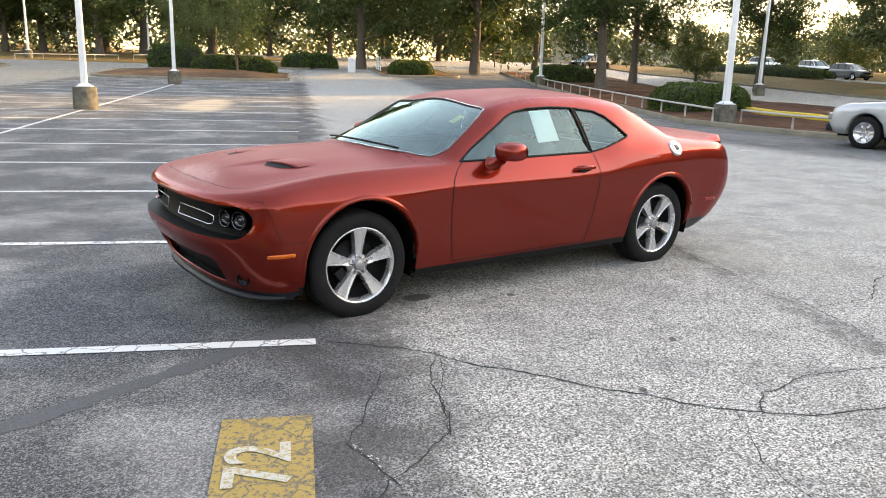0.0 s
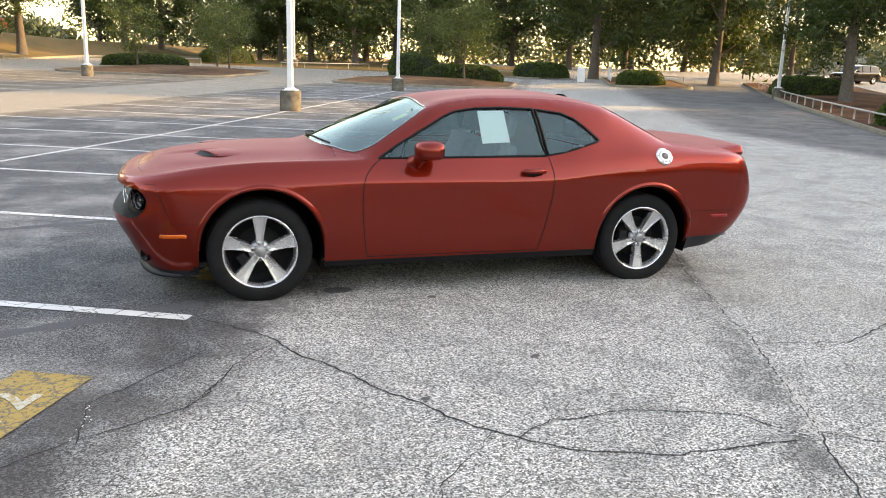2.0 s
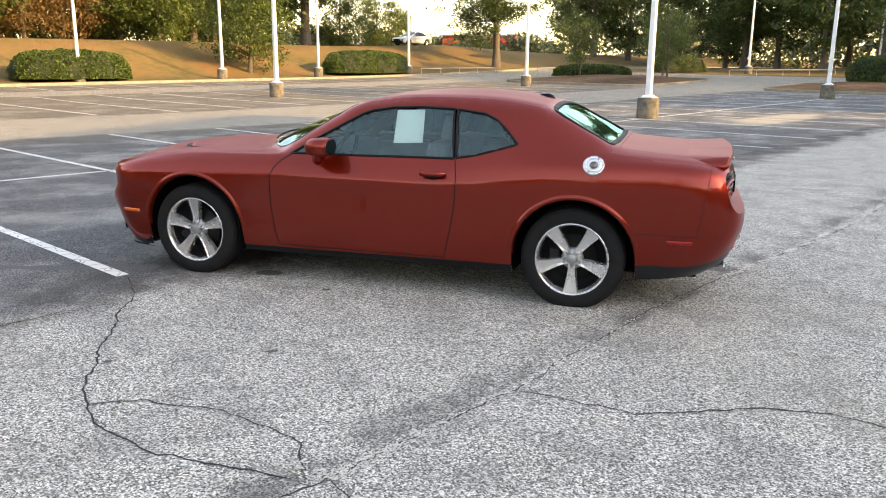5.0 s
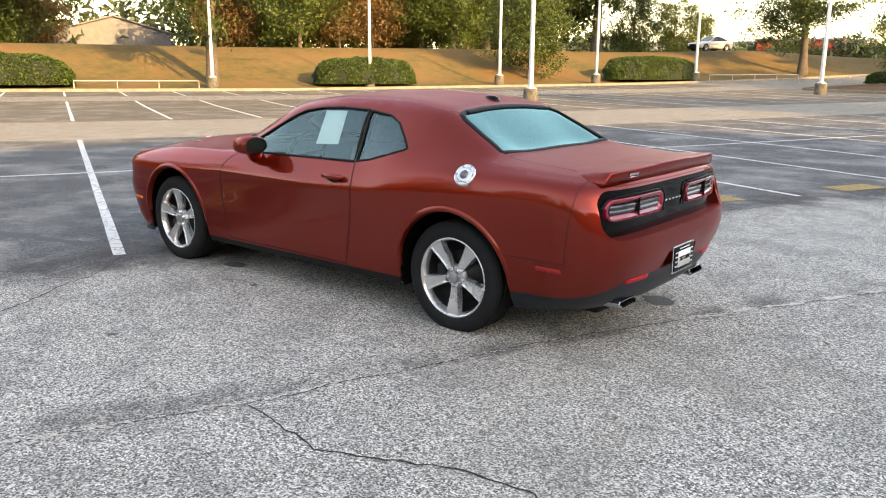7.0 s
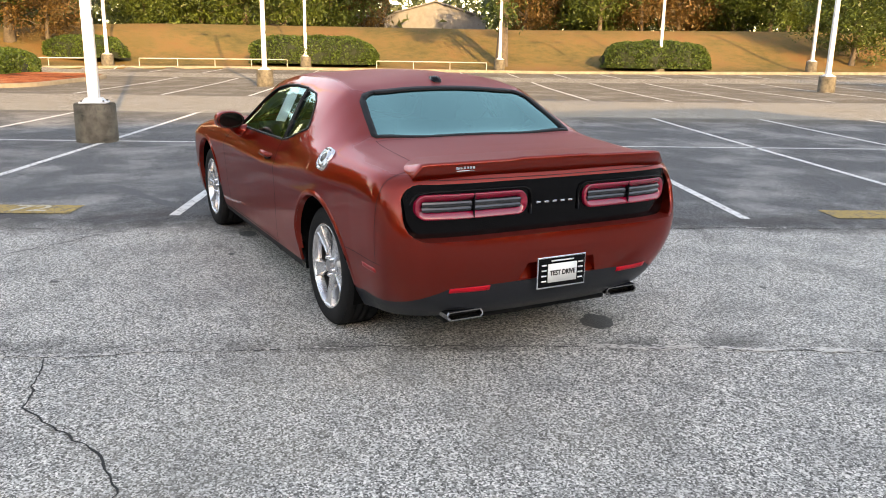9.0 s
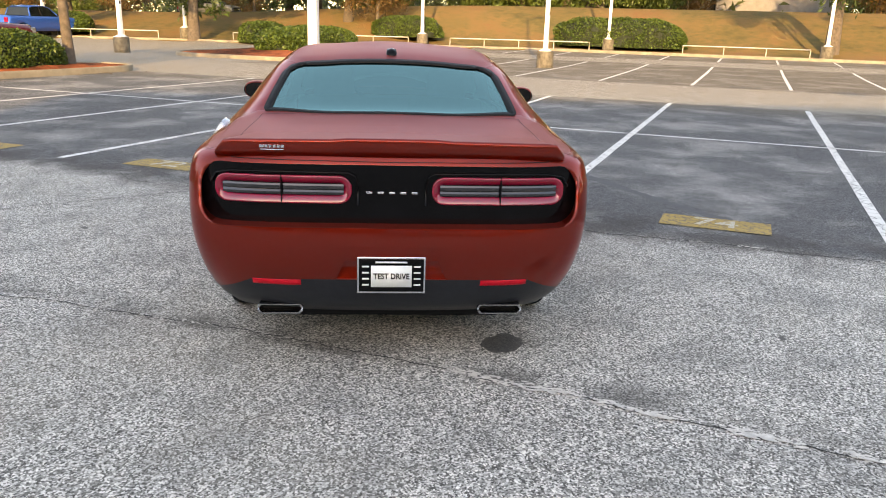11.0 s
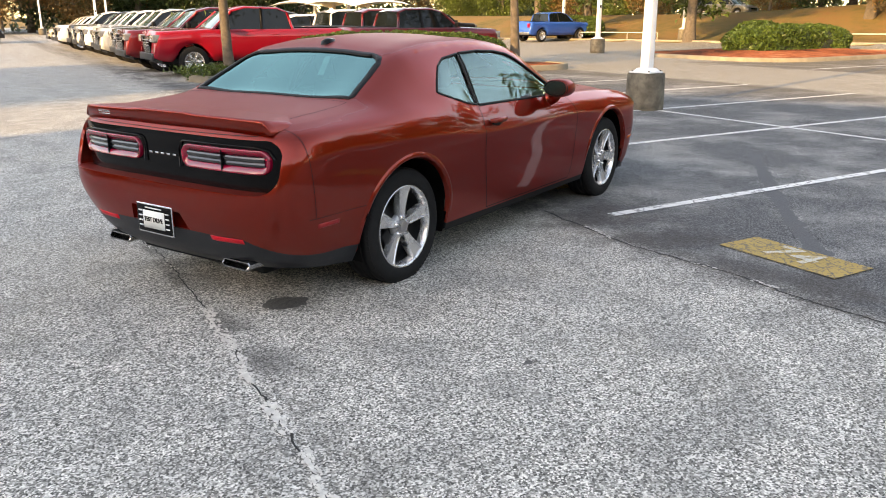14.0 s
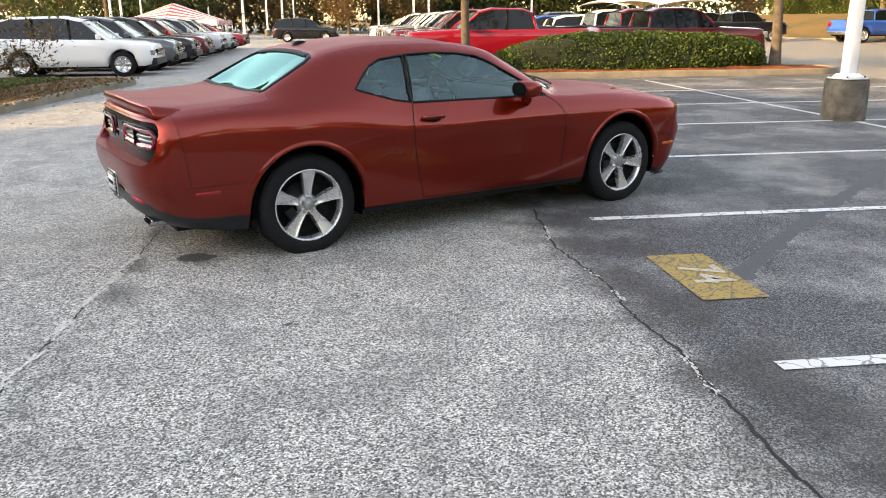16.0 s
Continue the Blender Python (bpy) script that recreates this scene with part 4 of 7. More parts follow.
def build_coupe():
    car = thing("coupe", Matrix(), "copper-red two-door coupe parked across worn tarmac", "car")
    bm = skin(body_sections())
    side = lambda c, n: c.y > 0.42 and n.y > 0.12
    top = lambda c, n: n.z > 0.10 and c.z > 0.8
    # wheel openings
    for x, z, r in ((1.455, .365, .418), (-1.478, .345, .418)):
        poly = ring_poly(x, z, r, 30)
        cut_out(bm, poly, "xz", side).free()
        low = [(x - r, z), (x + r, z), (x + r * 1.02, .0), (x - r * 1.02, .0)]
        cut_out(bm, low, "xz", side).free()
    # panes
    glass = cut_out(bm, SIDE_GLASS, "xz", lambda c, n: c.y > 0.45 and c.z > 0.93)
    screen = cut_out(bm, [(1.035, 0), (1.02, .25), (.97, .45), (.86, .64), (.80, .70), (.66, .722), (.45, .668), (.33, .625), (.245, .588), (.235, .40), (.228, .2), (.225, 0)][::-1], "xy", lambda c, n: c.z > 0.93 and n.z > 0.05 and c.x > 0.1)
    back = cut_out(bm, [(-1.235, 0), (-1.237, .3), (-1.248, .48), (-1.275, .565), (-1.34, .606), (-1.50, .640), (-1.66, .668), (-1.695, .655), (-1.710, .3), (-1.712, 0)], "xy", lambda c, n: c.z > 0.9 and n.z > 0.05 and c.x < -1.0)
    # panels
    door = cut_out(bm, [(.625, .975), (.700, .925), (.752, .865), (.772, .80), (.777, .66), (.770, .53), (.752, .37), (.735, .285), (-.566, .285), (-.584, .342), (-.627, .53), (-.656, .70), (-.662, .86), (-.636, .985), (-.3, .981)][::-1], "xz", lambda c, n: c.y > 0.7 and c.z < 1.02)
    hood = cut_out(bm, [(2.265, 0), (2.262, .25), (2.245, .45), (2.215, .60), (2.14, .70), (.93, .72), (.93, 0)][::-1], "xy", lambda c, n: n.z > 0.05 and c.z > 0.79 and c.x > 0.8)
    lid = cut_out(bm, [(-1.738, 0), (-1.738, .672), (-2.0, .690), (-2.3, .700), (-2.44, .700), (-2.52, .68), (-2.52, 0)], "xy", lambda c, n: n.z > 0.25 and c.z > 0.98 and c.x < -1.66)
    fascia = lambda c, n: c.x > 2.0 and n.x > 0.15
    grille = cut_out(bm, round_rect(-.872, .872, .582, .780, .080, 5), "yz", fascia)
    intake = cut_out(bm, round_rect(-.62, .62, .262, .440, .06, 3), "yz", fascia)
    tailf = lambda c, n: c.x < -2.1 and n.x < -0.1
    tail = cut_out(bm, round_rect(-.850, .850, .700, .964, .096, 5), "yz", tailf)
    lower_rear = cut_out(bm, [(-1.0, .05), (1.0, .05), (1.0, .26), (.90, .31), (.83, .37), (.76, .43), (.68, .455), (-.68, .455), (-.76, .43), (-.83, .37), (-.90, .31), (-1.0, .26)], "yz", lambda c, n: c.x < -1.9 and c.z < .55)
    rocker = cut_out(bm, [(-2.05, .05), (1.95, .05), (1.95, .258), (-2.05, .276)], "xz", lambda c, n: c.y > .5 and -2.02 < c.x < 1.92 and c.z < .32)
    chin = cut_out(bm, [(-1, .05), (1, .05), (1, .235), (-1, .235)], "yz", lambda c, n: c.x > 1.9 and c.z < .3)
    recess = cut_out(bm, [(-.25, .430), (.25, .430), (.25, .444), (.205, .552), (-.205, .552), (-.25, .444)], "yz", lambda c, n: c.x < -2.3 and n.x < -.3)
    bumper_r = cut_out(bm, [(-1.85, .2), (-1.85, .552), (-3, .552), (-3, .2)], "xz", lambda c, n: c.x < -1.8)
    join(bumper_r, cut_out(bm, [(-2.27, .552), (-2.36, 1.2), (-3, 1.2), (-3, .552)], "xz", lambda c, n: c.x < -2.0))
    bumper_f = cut_out(bm, [(1.80, .2), (1.80, .555), (3, .555), (3, .2)], "xz", lambda c, n: c.x > 1.75)
    join(bumper_f, cut_out(bm, [(2.03, .555), (2.13, .812), (3, .812), (3, .555)], "xz", lambda c, n: c.x > 1.85))
    lip(bm, 0.018, 0.0)
    follow_skin(part("body_shell", both(bm), M["paint"], car, "copper-red metallic paint"))
    # lining under the roof
    roof = skin(body_sections())
    bad = [f for f in roof.faces if (c := f.calc_center_median()).z < 1.0 or c.x > .25 or c.x < -1.25 or c.y > .60]
    bmesh.ops.delete(roof, geom=bad, context="FACES")
    part("headliner", both(sunk(roof, .035)), M["liner"], car)
    # panes with black bands
    for b_, mat, nm, band, lab in ((screen, "windscreen", "windscreen", .007, "sloping windscreen"), (back, "rear_pane", "rear_window", .038, "teal-tinted rear window with a black border")):
        strip = frame_strip(b_, band, .004, "gloss_black", car, "seal")
        sunk(b_, .006)
        ob = part(nm, both(b_), M[mat], car, lab)
        ob.visible_shadow = False
        part("border", both(strip), M["frit" if nm == "windscreen" else "trim"], ob)
    glass.normal_update()
    halves = glass.copy()
    front = cut_out(halves, [(.8, .90), (-.632, .90), (-.562, 1.40), (.8, 1.40)], "xz", lambda c, n: True)
    rear = cut_out(glass, [(-.652, .90), (-1.3, .90), (-1.3, 1.40), (-.582, 1.40)], "xz", lambda c, n: True)
    glass.free(), halves.free()
    for nm, b_ in (("door_window", front), ("quarter_window", rear)):
        strip = frame_strip(b_, .011, .004, "trim", car, "seal")
        sunk(b_, .008)
        for twin in (0, 1):
            ob = part(nm, mirrored(b_) if twin else b_.copy(), M["pane"], car, "dark tinted side glass")
            ob.visible_shadow = False
            part("window_seal", mirrored(strip) if twin else strip.copy(), M["trim"], ob)
        b_.free(), strip.free()
    # centre post between the panes
    for s in (1, -1):
        bm = B()
        rows = []
        for z in np.linspace(.985, 1.325, 8):
            f = (z - .985) / .34
            y = .868 - .245 * f - .02 * math.sin(f * 3.1)
            x = -.642 + .07 * f
            rows.append([bm.verts.new((x + dx, s * (y + dy), z)) for dx, dy in ((.020, -.012), (.014, .004), (-.014, .004), (-.020, -.012))])
        for a, b in zip(rows, rows[1:]):
            for i in range(3):
                bm.faces.new((a[i], a[i + 1], b[i + 1], b[i]))
        bmesh.ops.recalc_face_normals(bm, faces=bm.faces[:])
        part("centre_post", bm, M["gloss_black"], car)
    # doors
    gaps = gap_line(door, .006, .0016)
    lip(door, .014, 0, seam=False)
    for s in (1, -1):
        d = follow_skin(part("door", door.copy() if s > 0 else mirrored(door), M["paint"], car, "copper-red door"))
        part("shut_line", gaps.copy() if s > 0 else mirrored(gaps), M["trim"], d)
        bm = B()
        m = Matrix.Diagonal((1, s, 1, 1))
        pts = [(-.415, .937, .884), (-.42, .962, .886), (-.45, .972, .888), (-.54, .972, .888), (-.57, .962, .886), (-.577, .935, .884)]
        tube(bm, [m @ Vector(p) for p in pts], [.012, .018, .019, .019, .018, .012], 10)
        part("door_handle", bm, M["paint"], d, "body-coloured pull handle")
        bm = B()
        tube(bm, [m @ Vector(p) for p in ((-.44, .944, .868), (-.49, .947, .862), (-.555, .944, .868))], [.010, .017, .010], 12)
        part("handle_recess", bm, M["trim"], d)
        # mirror
        bm = B()
        rings = []
        for dx, ry, rz in ((.115, .012, .01), (.105, .065, .042), (.075, .098, .058), (.02, .110, .066), (-.03, .108, .066), (-.062, .100, .062), (-.072, .092, .055)):
            ring = []
            for k in range(20):
                a = 2 * math.pi * k / 20
                cy, cz = math.cos(a), math.sin(a)
                ring.append(bm.verts.new(m @ Vector((.315 + dx, 1.005 + .105 * abs(cy) ** .7 * (1 if cy > 0 else -1) * ry / .11, 1.045 + rz * abs(cz) ** .8 * (1 if cz > 0 else -1)))))
            rings.append(ring)
        for a, b in zip(rings, rings[1:]):
            for k in range(20):
                bm.faces.new((a[k], a[(k + 1) % 20], b[(k + 1) % 20], b[k]))
        bm.faces.new(rings[0])
        bmesh.ops.recalc_face_normals(bm, faces=bm.faces[:])
        mir = part("door_mirror", bm, M["paint"], d, "copper-red mirror housing")
        bm = B()
        bm.faces.new([bm.verts.new(v) for v in [m @ Vector((.246, 1.005 + .088 * math.cos(a), 1.045 + .050 * math.sin(a))) for a in [2 * math.pi * k / 20 for k in range(20)]]])
        part("mirror_glass", bm, M["dim_mirror"], mir)
        bm = B()
        bm.faces.new([bm.verts.new(v) for v in [m @ Vector((.2478, 1.005 + .102 * math.cos(a), 1.045 + .062 * math.sin(a))) for a in [2 * math.pi * k / 24 for k in range(24)]]])
        part("mirror_bezel", bm, M["trim"], mir)
        bm = B()
        tube(bm, [m @ Vector(p) for p in ((.40, .872, .945), (.385, .93, .962), (.36, .975, .998))], [.055, .042, .034], 12)
        part("mirror_arm", bm, M["paint"], mir)
    # hood with two vents
    gaps = gap_line(hood)
    lip(hood, .014, 0)
    bmesh.ops.subdivide_edges(hood, edges=hood.edges[:], cuts=1, use_grid_fill=True)

    def hollow(x, y):
        y = abs(y)
        yc = .30 - .10 * clip((x - 1.75) / .45, 0, 1)
        run = smooth(2.20, 1.86, x) * smooth(1.70, 1.80, x + .46 * (y - .28))
        return -.013 * run * smooth(yc - .07, yc + .01, y) * smooth(yc + .30, yc + .10, y)

    h = follow_skin(part("hood", both(hood), M["paint"], car, "copper-red hood with two vents"))
    tilt = []
    for v in h.data.vertices:
        n_ = skin_normal(v.co)
        gx = (hollow(v.co.x + .01, v.co.y) - hollow(v.co.x - .01, v.co.y)) / .02
        gy = (hollow(v.co.x, v.co.y + .01) - hollow(v.co.x, v.co.y - .01)) / .02
        tilt.append((n_ - Vector((gx, gy, 0))).normalized())
    for v in h.data.vertices:
        v.co.z += hollow(v.co.x, v.co.y)
    h.data.normals_split_custom_set_from_vertices(tilt)
    part("shut_line", both(gaps), M["trim"], h)
    for s in (1, -1):
        hz = lambda x, y: on_skin((x, y, 3), (0, 0, -1)).z
        bm = B()
        rows = []
        for k in range(11):
            f = k / 10
            y = .275 + .235 * f
            xm = 1.835 - .11 * f
            rise_ = .008 * min(1, k / 2, (10 - k) / 2)
            rows.append([bm.verts.new((x, s * y, hz(x, y) + dz)) for x, dz in ((xm - .26, -.003), (xm - .14, .45 * rise_), (xm - .03, .95 * rise_), (xm, rise_), (xm + .006, rise_ - .003), (xm - .004, -.006))])
        for a, b in zip(rows, rows[1:]):
            for i in range(5):
                bm.faces.new((a[i], b[i], b[i + 1], a[i + 1]))
        bmesh.ops.recalc_face_normals(bm, faces=bm.faces[:])
        part("hood_vent", bm, M["paint"], h)
        bm = B()
        rows = []
        for k in range(11):
            f = k / 10
            y = .285 + .215 * f
            xm = 1.835 - .11 * f
            rows.append([bm.verts.new((x, s * y, hz(x, y) + .0025 + (hollow(x, y) if x > xm else 0))) for x in (xm - .002, xm + .034 * min(1, k, 10 - k), xm + .066 * min(1, k / 2, (10 - k) / 2))])
        for a, b in zip(rows, rows[1:]):
            for i in range(2):
                bm.faces.new((a[i], b[i], b[i + 1], a[i + 1]))
        part("vent_mouth", bm, M["trim"], h)
    # boot lid
    gaps = gap_line(lid)
    lip(lid, .014, 0)
    boot = follow_skin(part("boot_lid", both(lid), M["paint"], car, "copper-red boot lid"))
    part("shut_line", both(gaps), M["trim"], boot)
    bm = B()
    rows = []
    for k in range(41):
        y = -.775 + 1.55 * k / 40
        f = abs(y) / .775
        end = smooth(1.0, .94, f)
        hgt = .012 + .050 * end + .005 * smooth(.34, .26, f)
        x1 = -2.488 + .030 * f**2 + .03 * f**8
        low = .998 - .012 * f**2
        top_ = low + .012 + hgt
        front_x = x1 + .34 - .16 * smooth(.8, 1.0, f)
        deck = on_skin((front_x, y, 2), (0, 0, -1)).z
        mid_x = (front_x + x1) / 2
        rows.append([bm.verts.new(q) for q in ((front_x, y, deck - .004), (mid_x + .05, y, max(deck + .35 * (top_ - deck), deck * .6 + top_ * .4) - .004), (x1 + .05, y, top_ - .003), (x1 + .012, y, top_), (x1 + .003, y, top_ - .004), (x1, y, top_ - .012), (x1 + .010, y, low), (x1 + .05, y, low - .006))])
    for a, b in zip(rows, rows[1:]):
        for i in range(7):
            bm.faces.new((a[i], b[i], b[i + 1], a[i + 1]))
    bm.faces.new(rows[0]), bm.faces.new(rows[-1][::-1])
    bmesh.ops.recalc_face_normals(bm, faces=bm.faces[:])
    spoiler = part("spoiler", bm, M["paint"], car, "copper-red lip spoiler")
    bm = B()
    for x_, wdt in ((.565, .02), (.545, .012), (.528, .012), (.51, .012), (.493, .012), (.476, .014)):
        box(bm, (.004, wdt, .012), (-2.474, x_, 1.030), bevel=.001)
    box(bm, (.004, .10, .004), (-2.474, .52, 1.020))
    part("dealer_script", bm, M["chrome"], spoiler)
    # bumpers
    for b_, nm in ((bumper_r, "rear_bumper"), (bumper_f, "front_bumper")):
        gaps = gap_line(b_, .003)
        for f in [f for f in gaps.faces if (c := f.calc_center_median()).x > 2.2 or c.x < -2.42 or c.z < .45 or abs(c.y) < .6]:
            gaps.faces.remove(f)
        lip(b_, .018, 0)
        bp = follow_skin(part(nm, both(b_), M["paint"], car, "copper-red bumper"))
        part("shut_line", both(gaps), M["trim"], bp)
    follow_skin(part("valance", both(lower_rear), M["valance"], car, "charcoal lower valance"))
    for s in (1, -1):
        part("sill", rocker.copy() if s > 0 else mirrored(rocker), M["trim"], car, "black sill")
    part("chin", both(chin), M["valance"], car)
    # grille
    collar = B()
    for e in grille.edges:
        if e.is_boundary and not all(abs(v.co.y) < 1e-4 for v in e.verts):
            p0, p1 = e.verts[0].co, e.verts[1].co
            collar.faces.new([collar.verts.new(q) for q in (p0, p1, (p1.x - .13, p1.y * .97, p1.z), (p0.x - .13, p0.y * .97, p0.z))])
    bmesh.ops.recalc_face_normals(collar, faces=collar.faces[:])
    part("grille_collar", both(collar), M["trim"], car)
    sunk(grille, .10)
    part("grille", both(grille), M["trim"], car, "black recessed grille")
    sunk(intake, .06)
    part("lower_intake", both(intake), M["trim"], car)
    bm = B()
    for z in (.598, .612, .626, .640, .654, .668, .682, .696, .710, .724, .738, .752):
        pts = [(nose_x(y, z) - .085, y, z) for y in np.linspace(-.82, .82, 15)]
        tube(bm, pts, .0025, 5)
    part("grille_mesh", bm, M["trim"], car)
    bm = B()
    for s in (1, -1):
        for a, b, z0, z1 in ((.10, .585, .640, .708),):
            pts = [(nose_x(y, z) - .035, s * y, z) for y, z in ((a, z0), (a + .02, z1), (b - .05, z1 - .004), (b, z1 - .014), (b, z0 + .01), (b - .04, z0), (a, z0))]
            tube(bm, pts, .0034, 8)
    part("grille_surround", bm, M["chrome"], car, "chrome grille outline")
    for s in (1, -1):
        for y in (.660, .776):
            bm = B()
            c = Vector((nose_x(y, .690) - (.066 if y < .7 else .050), s * y, .690))
            m = Matrix.Translation(c) @ Matrix.Rotation(s * radians(18 if y < .7 else 30), 4, "Z")
            rings = lathe(bm, [(.058, -.04), (.058, .022), (.054, .026), (.048, .020), (.046, -.002), (.02, -.014), (.001, -.016)], 24, "x")
            bmesh.ops.transform(bm, matrix=m, verts=bm.verts[:])
            hl = part("headlight", bm, M["gloss_black"], car, "round headlight in the grille")
            bm = B()
            tube(bm, [(.02, .050 * math.cos(q), .050 * math.sin(q)) for q in np.linspace(radians(130), radians(350), 18)], .0032, 6)
            bmesh.ops.transform(bm, matrix=m, verts=bm.verts[:])
            part("halo_ring", bm, M["lamp_rim"], hl)
            bm = B()
            lathe(bm, [(.040, .010), (.034, .000), (.024, -.004), (.020, .006), (.012, .013), (.001, .015)], 24, "x")
            bmesh.ops.transform(bm, matrix=m, verts=bm.verts[:])
            part("bulb_lens", bm, M["smoked"], hl, "dark projector lens")
        bm = B()
        c = Vector((nose_x(.775, .325) - .004, s * .775, .325))
        lathe(bm, [(.042, -.03), (.042, .003), (.036, .004), (.032, -.008), (.001, -.012)], 20, "x")
        bmesh.ops.transform(bm, matrix=Matrix.Translation(c) @ Matrix.Rotation(s * radians(42), 4, "Z"), verts=bm.verts[:])
        part("fog_lamp", bm, M["gloss_black"], car)
        # side markers
        for x0, x1, z, mat, nm in ((1.945, 2.115, .476, "amber", "front_side_marker"), (-2.25, -2.085, .506, "marker", "rear_side_marker")):
            part(nm, skin_patch(x0, x1, z - .013, z + .013, "y", s, .004), M[mat], car)
    # chin splitter
    bm = B()
    rows = []
    for k in range(29):
        a = radians(-90 + 180 * k / 28)
        x, y = 1.90 + .36 * abs(math.cos(a)) ** .72, .875 * abs(math.sin(a)) ** .72 * (1 if a > 0 else -1)
        rows.append([bm.verts.new((x, y, z)) for x, y, z in ((x - .06, y * .95, .235), (x + .025, y, .205), (x + .03, y, .185), (x - .05, y * .96, .165))])
    for a, b in zip(rows, rows[1:]):
        for i in range(3):
            bm.faces.new((a[i], b[i], b[i + 1], a[i + 1]))
    bmesh.ops.recalc_face_normals(bm, faces=bm.faces[:])
    part("chin_spoiler", bm, M["valance"], car)
    # tail panel with two long lamps
    px = lambda y: on_skin((-4, y, .945), (1, 0, 0)).x + .014
    rim = B()
    for e in tail.edges:
        if e.is_boundary and not all(abs(v.co.y) < 1e-4 for v in e.verts):
            p0, p1 = e.verts[0].co, e.verts[1].co
            rim.faces.new([rim.verts.new(q) for q in (p0, p1, (px(p1.y), p1.y, p1.z), (px(p0.y), p0.y, p0.z))])
    bmesh.ops.remove_doubles(rim, verts=rim.verts[:], dist=.0004)
    bmesh.ops.recalc_face_normals(rim, faces=rim.faces[:])
    part("panel_rim", both(rim), M["paint"], car)
    for v in tail.verts:
        v.co.x = px(v.co.y)
    part("tail_panel", both(tail), M["gloss_black"], car, "gloss black tail panel")
    for y in (-.10, -.05, 0, .05, .10):
        bm = B()
        box(bm, (.006, .026, .010), (px(y) - .003, y, .835), bevel=.002)
        part("badge_bar", bm, M["chrome"], car)
    for s in (1, -1):
        # each lamp: a red ring with a shaped lip, a dark well, two clear bars and a divider
        def loop(inset):
            ring = round_rect(.176 + inset, .778 - inset, .790 + inset, .914 - inset, max(.010, .056 - inset), 6)
            out = []
            for p, q in zip(ring, ring[1:] + ring[:1]):
                n = 12 if abs(q[0] - p[0]) > .2 else 1
                out += [(p[0] + (q[0] - p[0]) * k / n, p[1] + (q[1] - p[1]) * k / n) for k in range(n)]
            return out

        bm = B()
        rows = []
        for inset, out in ((.000, -.012), (.000, .016), (.003, .020), (.007, .020), (.034, .003), (.036, -.004)):
            rows.append([bm.verts.new((px(y) - out, s * y, z)) for y, z in loop(inset)])
        n_ = len(rows[0])
        for a, b in zip(rows, rows[1:]):
            for i in range(n_):
                bm.faces.new((a[i], a[(i + 1) % n_], b[(i + 1) % n_], b[i]))
        bmesh.ops.recalc_face_normals(bm, faces=bm.faces[:])
        tl = part("tail_lamp", bm, M["red_lens"], car, "long red racetrack tail lamp with clear bars")
        bm = B()
        rows = []
        for k in range(13):
            y = .208 + .538 * k / 12
            rows.append([bm.verts.new((px(y) + .002, s * y, z)) for z in (.823, .852, .881)])
        for a, b in zip(rows, rows[1:]):
            for i in range(2):
                bm.faces.new((a[i], b[i], b[i + 1], a[i + 1]))
        part("lamp_well", bm, M["lamp_well"], tl, "dark red lamp well")
        for y0, y1 in ((.212, .476), (.488, .742)):
            bm = B()
            rows = []
            for k in range(9):
                y = y0 + (y1 - y0) * k / 8
                rows.append([bm.verts.new((px(y) - out, s * y, z)) for out, z in ((-.002, .827), (.005, .829), (.008, .840), (.002, .850), (.008, .854), (.009, .868), (.005, .876), (-.002, .877))])
            for a, b in zip(rows, rows[1:]):
                for i in range(7):
                    bm.faces.new((a[i], b[i], b[i + 1], a[i + 1]))
            bm.faces.new(rows[0]), bm.faces.new(rows[-1][::-1])
            bmesh.ops.recalc_face_normals(bm, faces=bm.faces[:])
            part("reversing_lens", bm, M["smoked"], tl, "clear grey lens", smooth=False)
        bm = B()
        box(bm, (.024, .006, .126), (px(.482) - .008, s * .482, .789), bevel=.001)
        part("divider", bm, M["gloss_black"], tl)
        # lip over the lamp
        bm = B()
        pts = [(px(y) - .010, s * y, z) for y, z in ((.150, .785), (.150, .880), (.162, .912), (.190, .926), (.45, .928), (.70, .926), (.770, .912), (.798, .870))]
        tube(bm, pts, .005, 8)
        part("lamp_bezel", bm, M["gloss_black"], tl)
        # exhaust tips
        bm = B()
        rows = []
        xt = on_skin((-4, .505, .322), (1, 0, 0)).x - .004
        for x, grow in ((xt + .2, 0.0), (xt, 0.0), (xt - .005, -.002), (xt - .004, -.008), (xt + .10, -.009)):
            loop = [(.104, .010), (.094, .024), (-.094, .024), (-.104, .010), (-.102, -.011), (-.090, -.023), (.090, -.023), (.102, -.011)]
            rows.append([bm.verts.new((x - .010 * (z_ < 0), s * .505 + y_ + grow * (1 if y_ > 0 else -1), .290 + z_ + grow * (1 if z_ > 0 else -1))) for y_, z_ in loop])
        for a, b in zip(rows, rows[1:]):
            for i in range(8):
                bm.faces.new((a[i], a[(i + 1) % 8], b[(i + 1) % 8], b[i]))
        bmesh.ops.recalc_face_normals(bm, faces=bm.faces[:])
        tip = part("exhaust_tip", bm, M["steel_dull"], car, "dull chrome oblong exhaust tip", smooth=False)
        bm = B()
        bm.faces.new([bm.verts.new((xt + .045, s * .505 + y_, .290 + z_)) for y_, z_ in ((-.088, -.014), (.088, -.014), (.088, .014), (-.088, .014))])
        part("exhaust_mouth", bm, M["trim"], tip)
        # reflectors
        part("reflector", skin_patch(.402, .618, .424, .452, "x-", s, .006), M["reflex"], car)
    # number plate holder
    wall = recess.copy()
    deep = both(recess)
